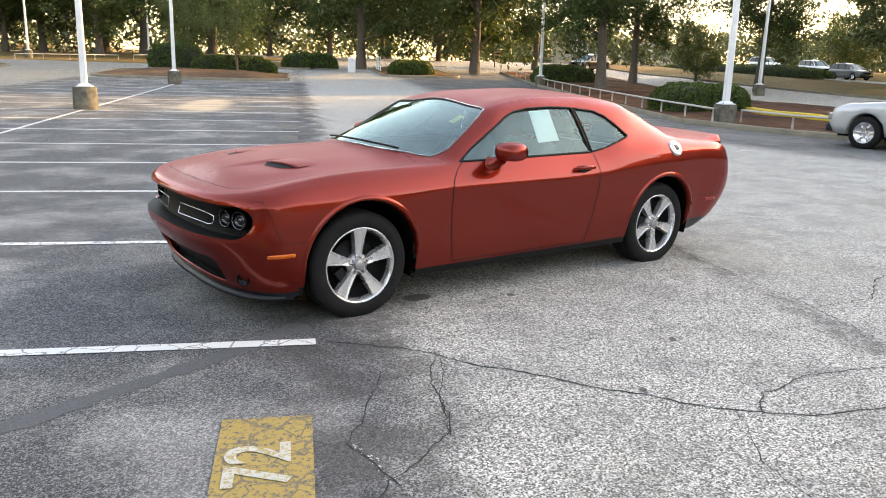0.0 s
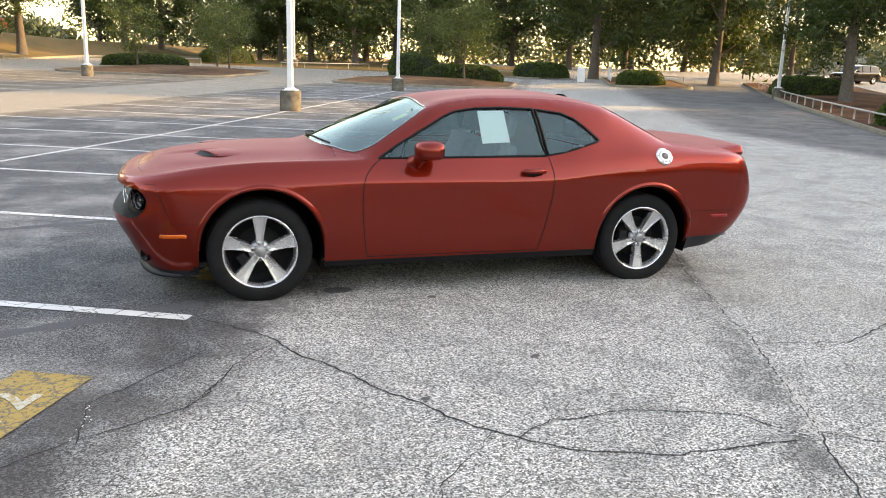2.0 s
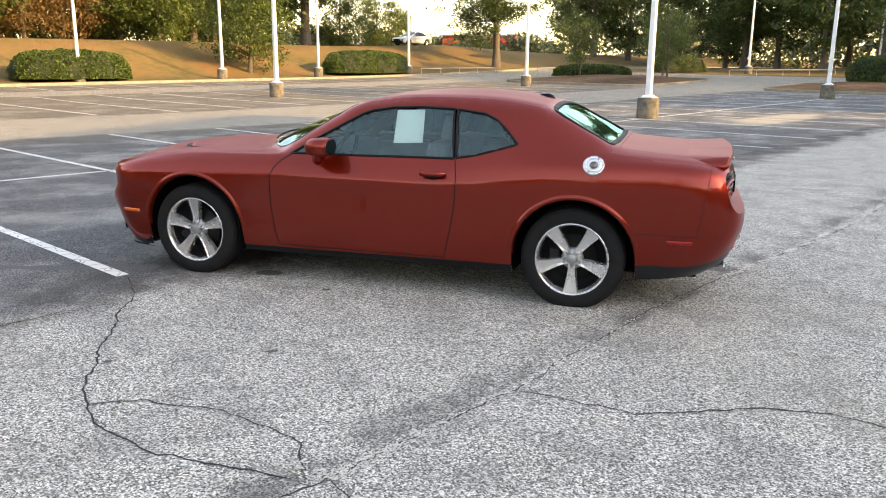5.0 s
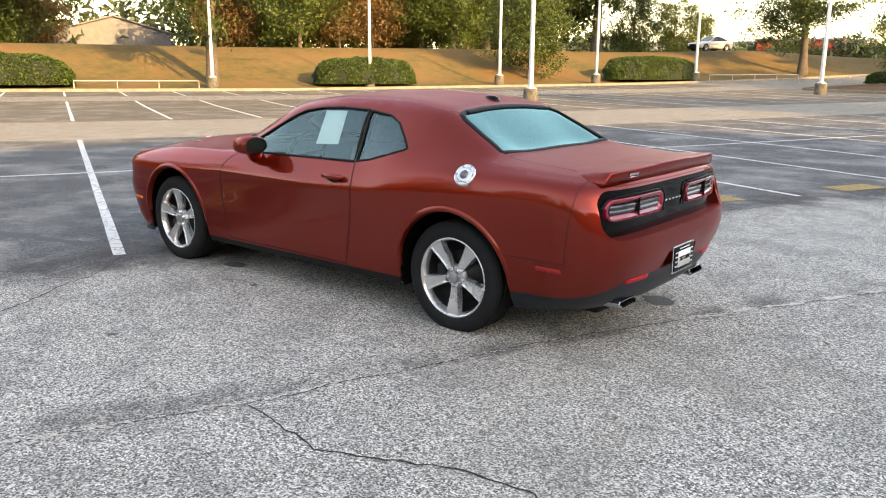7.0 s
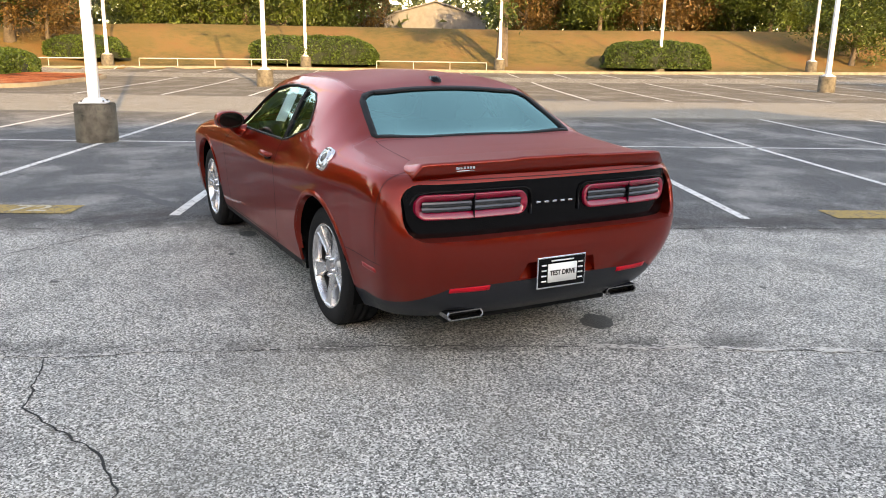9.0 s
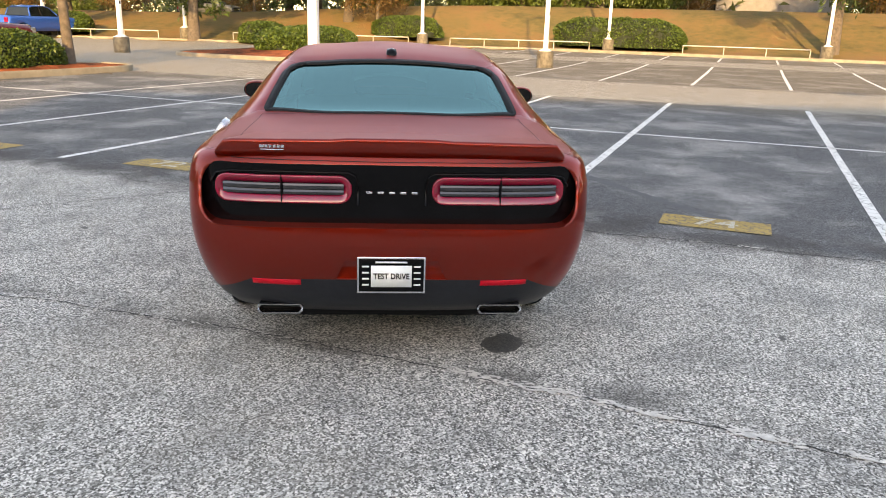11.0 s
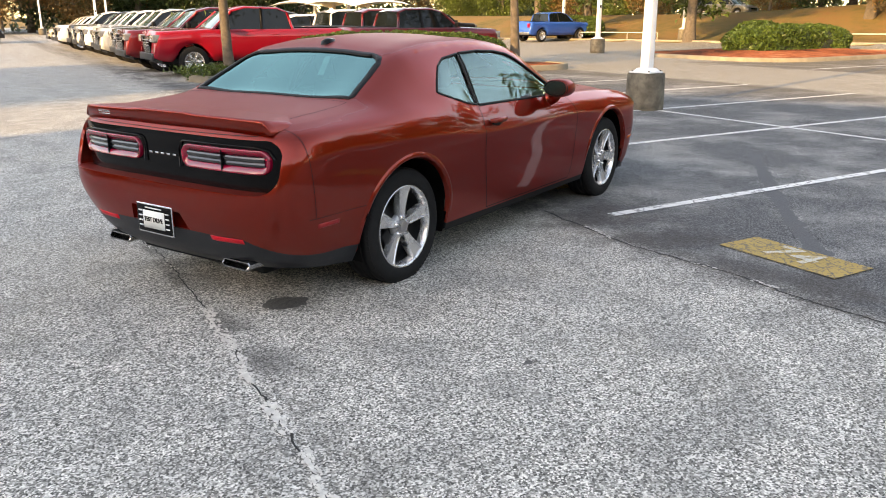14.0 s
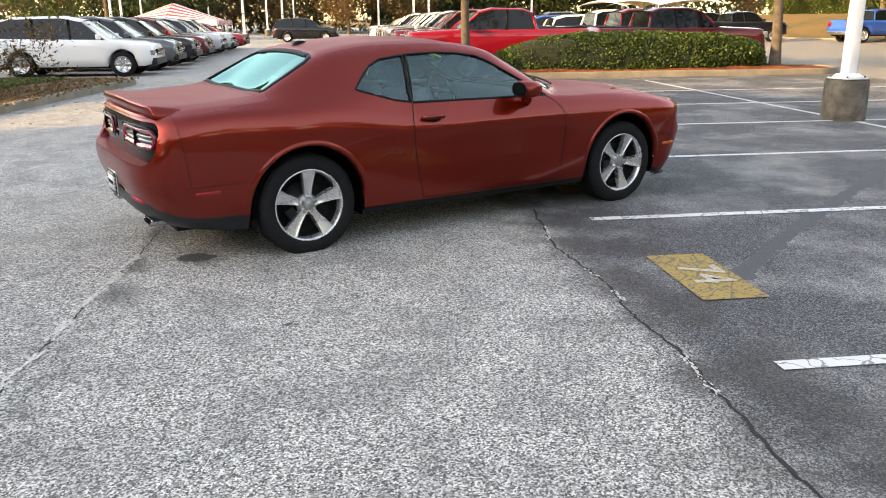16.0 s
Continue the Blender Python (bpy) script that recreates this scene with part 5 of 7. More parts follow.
    for v in deep.verts:
        v.co.x += .052 * clip((v.co.z - .430) / .10, 0, 1)
    part("plate_recess", deep, M["paint"], car)
    edges_ = [e for e in wall.edges if e.is_boundary and not all(abs(v.co.y) < 1e-4 for v in e.verts)]
    bm = B()
    for e in edges_:
        p0, p1 = e.verts[0].co, e.verts[1].co
        for s_ in (1, -1):
            q = [Vector((p.x, p.y * s_, p.z)) for p in (p0, p1)]
            r_ = [Vector((p.x + .052 * clip((p.z - .430) / .10, 0, 1), p.y, p.z)) for p in q]
            bm.faces.new([bm.verts.new(p) for p in (q[0], q[1], r_[1], r_[0])])
    wall.free()
    part("recess_rim", bm, M["paint"], car)
    build_plate(car)
    # filler cap
    bm = B()
    co = SKIN[0].find((-1.594, .94, .992))[0]
    nrm = skin_normal(Vector((-1.594, co.y, .992)))
    cap_m = Matrix.Translation(Vector((-1.594, co.y, .992)) - nrm * .004) @ nrm.to_track_quat("Y", "Z").to_matrix().to_4x4()
    lathe(bm, [(.071, -.02), (.071, .004), (.066, .010), (.056, .008), (.052, .004), (.050, .010), (.034, .013), (.030, .010), (.001, .010)], 36)
    bmesh.ops.transform(bm, matrix=cap_m, verts=bm.verts[:])
    cap = part("filler_cap", bm, M["alloy"], car, "round chrome fuel filler cap")
    bm = B()
    lathe(bm, [(.026, .008), (.026, .0125), (.001, .0135)], 24)
    bmesh.ops.transform(bm, matrix=cap_m, verts=bm.verts[:])
    part("cap_centre", bm, M["steel"], cap)
    for k in range(6):
        a = radians(60 * k)
        bm = B()
        tube(bm, [cap_m @ Vector((.061 * math.cos(a), .006, .061 * math.sin(a))), cap_m @ Vector((.061 * math.cos(a), .013, .061 * math.sin(a)))], .005, 8)
        part("cap_bolt", bm, M["steel"], cap)
    # roof aerial
    bm = B()
    rows = []
    for x, hw, hh in ((-1.06, .010, .004), (-1.09, .028, .022), (-1.13, .034, .034), (-1.165, .032, .030), (-1.18, .022, .006)):
        zz = 1.405 - (-1.06 - x) * .27
        rows.append([bm.verts.new((x, y, zz + z)) for y, z in ((-hw, -.01), (-hw * .8, hh * .8), (0, hh), (hw * .8, hh * .8), (hw, -.01))])
    for a, b in zip(rows, rows[1:]):
        for i in range(4):
            bm.faces.new((a[i], b[i], b[i + 1], a[i + 1]))
    bm.faces.new(rows[0]), bm.faces.new(rows[-1])
    bmesh.ops.recalc_face_normals(bm, faces=bm.faces[:])
    part("roof_aerial", bm, M["gloss_black"], car)
    # inspection sticker inside the windscreen
    bm = B()
    q = []
    for x, y in ((.36, .50), (.36, .44), (.47, .45), (.47, .51)):
        p = on_skin((x, y, 3), (0, 0, -1))
        q.append(p - skin_normal(p) * .016)
    lo = [bm.verts.new(p) for p in q]
    hi = [bm.verts.new(p + Vector((0, 0, .003))) for p in q]
    bm.faces.new(lo), bm.faces.new(hi)
    for i in range(4):
        bm.faces.new((lo[i], lo[(i + 1) % 4], hi[(i + 1) % 4], hi[i]))
    part("windscreen_sticker", bm, M["lime"], car, "yellow-green sticker inside the windscreen", smooth=False)
    # wipers
    for y0, y1 in ((.50, -.10), (-.02, -.60)):
        bm = B()
        tube(bm, [(1.03 - .18 * (abs(y) / .7) ** 2, y, 1.060 - .05 * (abs(y) / .7) ** 2 + .012) for y in np.linspace(y0, y1, 8)], .008, 6)
        part("wiper", bm, M["trim"], car)
    # wheels, wells, underside
    wp = wheel_proto()
    for x, s, turn in ((HUB_X, 1, 36), (-HUB_X, 1, 0), (HUB_X, -1, 14), (-HUB_X, -1, 34)):
        m = Matrix.Translation((x, s * (HUB_Y - (.030 if x < 0 else .004)), HUB_Z - (.010 if x < 0 else 0))) @ (Matrix.Rotation(math.pi, 4, "Z") if s < 0 else Matrix()) @ Matrix.Rotation(radians(turn), 4, "Y")
        if s > 0 and x > 0:
            wp.parent = car
            wp.matrix_basis = m
        else:
            copy_thing(wp, m).parent = car
        bm = B()
        rows = []
        for k in range(25):
            a = radians(-20 + 220 * k / 24)
            rows.append([bm.verts.new((x + .43 * math.cos(a), s * y, .36 + .43 * math.sin(a))) for y in (.925 if 8 < math.degrees(a) < 172 else .875, .55)])
        for a, b in zip(rows, rows[1:]):
            bm.faces.new((a[0], a[1], b[1], b[0]))
        bm.faces.new([r[1] for r in rows])
        part("wheel_well", bm, M["well"], car)
        # rolled flange of the arch
        bm = B()
        cx, cz = (1.455, .365) if x > 0 else (-1.478, .345)
        rows = []
        for k in range(41):
            a = radians(1 + 178 * k / 40)
            ca, sa = math.cos(a), math.sin(a)
            g = min(1, k / 5, (40 - k) / 5)
            row = []
            for r, out in ((.408, -.030), (.4165, -.002), (.420, .007 * g), (.430, .010 * g), (.440, .006 * g), (.450, .0004)):
                q = on_skin((cx + max(r, .421) * ca, s * 2, cz + max(r, .421) * sa), (0, -s, 0))
                row.append(bm.verts.new((cx + r * ca, q.y + s * out, cz + r * sa)))
            rows.append(row)
        for a, b in zip(rows, rows[1:]):
            for i in range(5):
                bm.faces.new((a[i], b[i], b[i + 1], a[i + 1]))
        bmesh.ops.recalc_face_normals(bm, faces=bm.faces[:])
        part("arch_lip", bm, M["paint"], car)
    bm = B()
    box(bm, (4.5, 1.06, .12), (-.05, 0, .19), bevel=.02)
    box(bm, (1.95, 1.66, .10), (0, 0, .20), bevel=.02)
    part("underbody", bm, M["trim"], car)
    build_cabin(car)
    return car


SKIN = skin_tree()
SKIN_BVH = skin_bvh()


def build_plate(car):
    holder = B()
    box(holder, (.012, .302, .168), (-2.578, 0, .404), bevel=.004)
    fr = part("plate_frame", holder, M["chrome"], car, "chrome frame with a paper TEST DRIVE insert")
    bm = B()
    box(bm, (.006, .287, .151), (-2.585, 0, .413), bevel=.002)
    part("plate_backing", bm, M["gloss_black"], fr)
    bm = B()
    box(bm, (.004, .180, .098), (-2.590, 0, .436))
    part("insert_card", bm, M["paper"], fr)
    words("TEST DRIVE", Matrix.Translation((-2.5935, 0, .485)) @ Matrix.Rotation(radians(-90), 4, "Z") @ Matrix.Rotation(radians(90), 4, "X"), .036, M["trim"], fr, "lettering", 0.86, 0.02)
    for s in (1, -1):
        for z in (.420, .448, .476, .504):
            bm = B()
            box(bm, (.003, .030, .007), (-2.5895, s * .114, z + .022))
            part("small_print", bm, M["white"], fr)
    bm = B()
    box(bm, (.003, .14, .007), (-2.5895, 0, .546))
    part("small_print", bm, M["white"], fr)


def words(text, m, size, mat, parent, name, squeeze=1.0, bold=0.0):
    """Flat lettering with a little depth, centred."""
    cu = bpy.data.curves.new(name, "FONT")
    cu.offset = size * bold
    cu.body, cu.size, cu.extrude, cu.align_x, cu.align_y = text, size, 0.0012, "CENTER", "CENTER"
    tmp = bpy.data.objects.new(name, cu)
    scene.collection.objects.link(tmp)
    dg = bpy.context.evaluated_depsgraph_get()
    me = bpy.data.meshes.new_from_object(tmp.evaluated_get(dg))
    bpy.data.objects.remove(tmp)
    bpy.data.curves.remove(cu)
    me.transform(m @ Matrix.Diagonal((squeeze, 1, 1, 1)))
    me.materials.clear()
    me.materials.append(mat)
    ob = new(name, me)
    if parent is not None:
        ob.parent = parent
    return ob


def build_cabin(car):
    bm = B()
    box(bm, (2.5, 1.05, .03), (-.35, 0, .32))
    for s in (1, -1):
        box(bm, (1.92, .03, .60), (-.05, s * .80, .33), bevel=.01)
    box(bm, (.04, 1.55, .62), (.98, 0, .33))
    box(bm, (.04, 1.05, .62), (-1.62, 0, .33))
    part("cabin_tub", bm, M["liner"], car)
    bm = B()
    box(bm, (.36, 1.28, .19), (.70, 0, .79), bevel=.05)
    part("dashboard", bm, M["cloth"], car, "dark dashboard")
    bm = B()
    box(bm, (.36, 1.26, .04), (-1.48, 0, .99), bevel=.015)
    part("parcel_shelf", bm, M["cloth"], car)
    for y in (.38, -.38):
        bm = B()
        box(bm, (.50, .50, .20), (-.02, y, .42), bevel=.06)
        m = Matrix.Translation((-.27, y, .56)) @ Matrix.Rotation(radians(-18), 4, "Y")
        box(bm, (.16, .50, .52), (0, 0, 0), m, bevel=.06)
        m2 = Matrix.Translation((-.45, y, 1.08)) @ Matrix.Rotation(radians(-14), 4, "Y")
        box(bm, (.10, .27, .19), (0, 0, 0), m2, bevel=.045)
        part("front_seat", bm, M["cloth"], car, "dark cloth front seat")
    for y in (.27, -.27):
        bm = B()
        box(bm, (.45, .50, .18), (-.95, y, .42), bevel=.06)
        m = Matrix.Translation((-1.15, y, .55)) @ Matrix.Rotation(radians(-22), 4, "Y")
        box(bm, (.14, .50, .46), (0, 0, 0), m, bevel=.06)
        box(bm, (.09, .26, .16), (-1.40, y, 1.01), bevel=.04)
        part("rear_seat", bm, M["cloth"], car, "dark cloth rear seat")
    bm = B()
    pts = [Vector((.42, .38, .93)) + Matrix.Rotation(radians(-25), 3, "Y") @ Vector((0, .185 * math.cos(a), .185 * math.sin(a))) for a in [2 * math.pi * k / 24 for k in range(25)]]
    tube(bm, pts, .016, 8)
    tube(bm, [(.42, .21, .93), (.45, .38, .92), (.42, .55, .93)], .014, 6)
    part("steering_wheel", bm, M["trim"], car)
    # papers behind the glass
    bm = B()
    q = [(-.135, .668, 1.300), (-.345, .664, 1.306), (-.365, .785, 1.080), (-.145, .79, 1.070)]
    a = [bm.verts.new((x, y - .012, z)) for x, y, z in q]
    b = [bm.verts.new((x, y - .014, z)) for x, y, z in q]
    bm.faces.new(a), bm.faces.new(b[::-1])
    for i in range(4):
        bm.faces.new((a[i], b[i], b[(i + 1) % 4], a[(i + 1) % 4]))
    part("window_sticker", bm, M["paper"], car, "white price paper behind the door window", smooth=False)


build_coupe()


# ---- planting beds ----
outline_island("bed_east", rounded(15.1, 17.5, 0.5, 12.6, 1.15), "kerbed bed with red bark mulch and a long hedge", M["mulch"], 0.17, 0.2, 0.12)
outline_island("bed_east_far", rounded(13.6, 21.5, 20.0, 30.5, 2.4), "kerbed bed with red mulch and a low hedge", M["mulch"], 0.15, 0.2, 0.15)
outline_island("bed_west", rounded(-50.5, -39.8, 0.3, 11.6, 2.4), "kerbed bed of reddish pine straw with round hedges", M["straw"])
outline_island("bed_west_far", rounded(-52.0, -39.6, 18.4, 30.0, 2.4), "kerbed bed of brown pine straw", M["straw"])
outline_island("bed_gate", rounded(-64.0, -49.5, -12.0, -6.2, 1.6), "kerbed bed of pine straw beside the gate", M["straw"])
outline_island("bed_aisle_corner", [(u, v + 0.12 * (u - 11)) for u, v in rounded(4.5, 16.6, -17.0, -7.7, 1.3)], "kerbed corner bed with patchy grass and bark", M["straw"], mound=0.1)
def south_kerb(u):
    """Where the kerb along the low rail runs."""
    return -11.4 + 0.135 * (u + 15) if u < -15 else -11.4 - 0.36 * (u + 15) - 0.25 * max(0.0, u + 12.4)


outline_island("bed_south", [(u, v + south_kerb(u)) for u, v in rounded(-62.0, -8.0, -8.6, 0.0, 1.0)], "long kerbed strip of weathered red mulch along a low rail", M["old_mulch"], mound=0.12)
outline_island("bed_hedge_row", rounded(-86.0, -20.0, -50.0, -34.0, 3.0), "far grassy bed with a long hedge", M["turf"], mound=0.3)
outline_island("bed_drive", rounded(-80.0, -57.5, -1.5, 7.0, 1.6), "grassy bed beside the drive", M["turf"], mound=0.3)


# ---- foliage ----
def leaf_cards(spots, size, rng, name, up=0.4, sides=4):
    """Many small bent leaves at given places, one mesh."""
    n = len(spots)
    a = rng.normal(size=(n, 3))
    a[:, 2] += up
    a /= np.linalg.norm(a, axis=1)[:, None]
    b = np.cross(a, rng.normal(size=(n, 3)))
    b /= np.linalg.norm(b, axis=1)[:, None] + 1e-9
    c = np.cross(a, b)
    s = (size * rng.uniform(0.6, 1.35, n))[:, None]
    w = s * rng.uniform(0.45, 0.75, n)[:, None]
    p = np.asarray(spots)
    quads = np.stack([p - b * s * 0.5, p + c * w * 0.5 + a * s * 0.1, p + b * s * 0.5, p - c * w * 0.5 + a * s * 0.1][:sides], 1).reshape(-1, 3)
    me = bpy.data.meshes.new(name)
    me.vertices.add(sides * n)
    me.vertices.foreach_set("co", quads.ravel().astype(np.float32))
    me.loops.add(sides * n)
    me.loops.foreach_set("vertex_index", np.arange(sides * n, dtype=np.int32))
    me.polygons.add(n)
    me.polygons.foreach_set("loop_start", np.arange(0, sides * n, sides, dtype=np.int32))
    me.update(calc_edges=True)
    return me


def hedge(length, deep, tall, seed, count=5000, leaf=0.085):
    """A clipped hedge: a bumpy dark core with leaves all over it. Runs along x."""
    rng = np.random.default_rng(seed)
    def reach(d):
        """Distance from the middle to the hedge's surface in direction d (unit), as a rounded box."""
        ax, ay, az = abs(d[0]) / (length / 2), abs(d[1]) / (deep / 2), abs(d[2]) / tall
        return 1.0 / (ax**3.4 + ay**3.4 + az**3.4) ** (1 / 3.4)

    bm = B()
    rows = []
    for i in range(9):
        el = radians(90 * i / 8)
        row = []
        for j in range(36):
            az = 2 * math.pi * j / 36
            d = np.array((math.cos(az) * math.cos(el) * length / 2, math.sin(az) * math.cos(el) * deep / 2, math.sin(el) * tall))
            d /= np.linalg.norm(d)
            k = reach(d) * (0.90 + 0.06 * noise.noise(Vector(d * 3.1 + seed)))
            row.append(bm.verts.new(d * k))
        rows.append(row)
    for a, b in zip(rows, rows[1:]):
        for j in range(36):
            bm.faces.new((a[j], a[(j + 1) % 36], b[(j + 1) % 36], b[j]))
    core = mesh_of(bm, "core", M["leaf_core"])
    spots = []
    while len(spots) < count:
        d = rng.normal(size=3)
        d[2] = abs(d[2])
        d *= (length / 2, deep / 2, tall)
        d /= np.linalg.norm(d)
        q = Vector(d)
        k = reach(d) * (0.93 + 0.09 * noise.noise(q * 2.2 + Vector((seed, 0, 0))) + 0.05 * noise.noise(q * 7) + rng.uniform(-0.05, 0.03))
        spots.append(d * k)
    return core, leaf_cards(spots, leaf, rng, "leaves")


# solid hedge core: the shade between the leaves is put into its near-black colour
M["leaf_core"] = simple("painted_hedge_shade", (0.010, 0.016, 0.006), 0.9, vary=0.4)
M["hedge_leaf"] = leaves("hedge_leaf", (0.016, 0.036, 0.008), (0.088, 0.135, 0.028), 0.5)
M["oak_leaf"] = leaves("oak_leaf", (0.016, 0.034, 0.010), (0.060, 0.092, 0.022))
M["bright_leaf"] = leaves("bright_leaf", (0.024, 0.044, 0.010), (0.090, 0.125, 0.028))
M["turning_leaf"] = leaves("turning_leaf", (0.035, 0.050, 0.012), (0.17, 0.075, 0.03))
M["rust_leaf"] = leaves("rust_leaf", (0.06, 0.045, 0.018), (0.17, 0.095, 0.036))
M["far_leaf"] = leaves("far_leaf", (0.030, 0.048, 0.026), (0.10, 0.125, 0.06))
M["pine_leaf"] = leaves("pine_leaf", (0.014, 0.030, 0.012), (0.045, 0.070, 0.024))

HEDGES = (
    # u, v, turn from v, length, depth, height, leaves, words
    (16.35, 6.4, 0, 8.4, 1.75, 1.12, 18000, "long clipped green hedge on red mulch"),
    (17.6, 26.2, 0, 7.4, 2.6, 1.20, 8000, "low clipped hedge on a red mulch bed"),
    (25.0, 33.5, 60, 4.5, 2.0, 1.2, 3500, "rounded hedge at the kerb"),
    (-47.6, 4.0, 0, 6.0, 2.0, 1.15, 4500, "dark clipped hedge on pine straw"),
    (-53.5, 8.4, 0, 4.0, 2.6, 1.8, 3000, "tall rounded dark hedge"),
    (-59.0, -1.2, 5, 4.6, 2.0, 1.25, 3500, "dark clipped hedge beside the gate"),
    (-51.6, -8.4, 10, 3.6, 2.2, 1.1, 3500, "rounded dark hedge beside the drive"),
    (-19.4, -14.3, 4, 3.9, 2.2, 1.02, 5000, "dark clipped hedge behind a low rail"),
    (-44.2, -17.6, 8, 4.6, 2.2, 1.25, 3500, "dark clipped hedge behind a low rail"),
    (-50.5, 28.6, 20, 6.5, 2.0, 0.95, 3500, "low dark hedge on pine straw"),
    (-63.5, 27.5, 60, 5.5, 2.4, 1.5, 3000, "rounded dark hedge on the grass"),
    (-70.0, -44.5, 88, 36.0, 2.4, 1.15, 12000, "long hedge before a row of parked cars"),
    (-38.5, 42.0, 88, 8.5, 3.0, 1.8, 7000, "big rounded hedge on the bank"),
    (-15.0, 42.0, 88, 7.0, 3.0, 1.7, 6000, "big rounded hedge on the bank"),
    (6.0, 42.2, 88, 8.0, 3.0, 1.7, 6000, "big rounded hedge on the bank"),
    (19.0, 40.5, 75, 5.0, 2.4, 1.3, 3500, "rounded hedge at the kerb"),
    (40.5, 34.0, 72, 6.0, 2.2, 1.3, 3500, "rounded hedge at the far kerb"),
    (9.0, -13.5, 80, 6.0, 3.0, 1.7, 6000, "dark hedge on a corner bed"),
)
for i, (u, v, turn, ln, dp, tall, cnt, lab) in enumerate(HEDGES):
    core, lv = hedge(ln, dp, tall, i + 3, int(cnt * (1.6 if cnt > 9000 else 2.8)), 0.085 if v < 14 and abs(u) < 25 else 0.12)
    lv.materials.append(M["hedge_leaf"])
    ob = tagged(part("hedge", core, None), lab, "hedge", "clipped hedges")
    ob.matrix_world = lot_pose(u, v, turn, 0.10)
    tagged(part("leaves", lv, None, ob), kind="stuff")


def tree(name, tall, trunk_r, crown_lo, crown_r, leaf_mat, seed, count, leaf, label, limbs=9, lean=0.0, tuft=0.55):
    """A tapered trunk with limbs, and a crown of leaf tufts along the limbs with gaps between."""
    rng = np.random.default_rng(seed)
    ob = thing(name, Matrix(), label, "tree")
    bm = B()
    pts, rad = [], []
    for i in range(9):
        f = i / 8
        pts.append((0.12 * math.sin(f * 4 + seed) + lean * f, 0.10 * math.cos(f * 3 + seed) - 0.1, f * tall * 0.86 - 0.15))
        rad.append(trunk_r * (1.0 - 0.85 * f) * (1.35 if i == 0 else 1.0) + 0.02)
    tube(bm, pts, rad, 12)
    part("trunk", bm, M["bark"], ob, "rough grey-brown trunk")
    tufts = []
    bm = B()
    for k in range(limbs):
        f = 0.25 + 0.65 * k / limbs
        z0 = crown_lo * 0.75 + (tall * 0.8 - crown_lo * 0.75) * k / limbs
        az = k * 2.4 + rng.uniform(-0.4, 0.4)
        prof = math.sin(math.pi * clip(0.22 + 0.72 * (z0 - crown_lo * 0.7) / (tall - crown_lo * 0.7), 0.1, 0.97))
        r = crown_r * prof * rng.uniform(0.8, 1.1)
        p0 = Vector((0.1, -0.05, z0))
        p1 = Vector((math.cos(az) * r * 0.5, math.sin(az) * r * 0.5, z0 + r * 0.28))
        p2 = Vector((math.cos(az + 0.2) * r, math.sin(az + 0.2) * r, z0 + r * rng.uniform(0.2, 0.5)))
        lr = trunk_r * 0.34 * (1 - 0.5 * k / limbs)
        tube(bm, [p0, p1, p2], [lr, lr * 0.6, 0.012], 6)
        for t in np.linspace(0.35, 1.05, 7):
            q = p0.lerp(p1, t * 2) if t < 0.5 else p1.lerp(p2, t * 2 - 1)
            for _ in range(2):
                tufts.append(q + Vector(rng.normal(size=3)) * (0.16 * crown_r) + Vector((0, 0, rng.uniform(-0.1, 0.3))))
    part("branchwork", bm, M["bark"], ob)
    for _ in range(limbs * 5):
        d = rng.normal(size=3)
        d /= np.linalg.norm(d)
        k = rng.uniform(0.55, 1.0) ** 0.5
        z = crown_lo + (tall - crown_lo) * (0.5 + 0.5 * d[2] * k)
        tufts.append(Vector((d[0] * crown_r * k, d[1] * crown_r * k, z)))
    per = count // len(tufts)
    spots = []
    for t in tufts:
        s = rng.uniform(0.6, 1.2) * tuft
        spots.append(np.array(t) + rng.normal(size=(per, 3)) * (s, s, s * 0.6))
    lv = leaf_cards(np.concatenate(spots), leaf, rng, "leaves", 0.4, 3)
    lv.materials.append(M[leaf_mat])
    tagged(part("crown", lv, None, ob), kind="stuff")
    return ob


OAK = tree("oak_tree", 17.5, 0.34, 2.7, 6.4, "oak_leaf", 1, 20000, 0.46, "tall shade tree with a broad dark green crown", 12, 0.2)
OAK2 = tree("shade_tree", 15.5, 0.30, 3.0, 5.4, "oak_leaf", 2, 18500, 0.44, "shade tree with a dark green crown", 11, -0.2)
YOUNG = tree("young_tree", 6.0, 0.07, 1.7, 1.9, "bright_leaf", 3, 8000, 0.16, "slender young tree with thin yellow-green foliage", 9, 0.1, 0.35)
RUST = tree("rusty_tree", 9.0, 0.20, 1.6, 3.8, "rust_leaf", 4, 11000, 0.33, "tree turning rust-brown for autumn", 10, 0.1)
PINE = tree("pine_tree", 19.0, 0.26, 1.0, 4.2, "pine_leaf", 5, 14000, 0.46, "dense dark evergreen tree", 16, 0.0, 0.6)
BRIGHT = tree("light_green_tree", 9.0, 0.2, 1.2, 3.8, "bright_leaf", 6, 13000, 0.33, "broad light green tree at the wood's edge", 11, 0.1)

NEAR_OAK = tree("shade_tree", 16.5, 0.29, 4.3, 5.8, "oak_leaf", 11, 50000, 0.28, "shade tree with a dense dark green crown on red mulch", 12, 0.1, 0.6)
STREET = tree("street_tree", 8.5, 0.125, 2.9, 2.4, "bright_leaf", 8, 10000, 0.16, "slim street tree with a bare lower trunk and light foliage", 9, 0.15, 0.4)


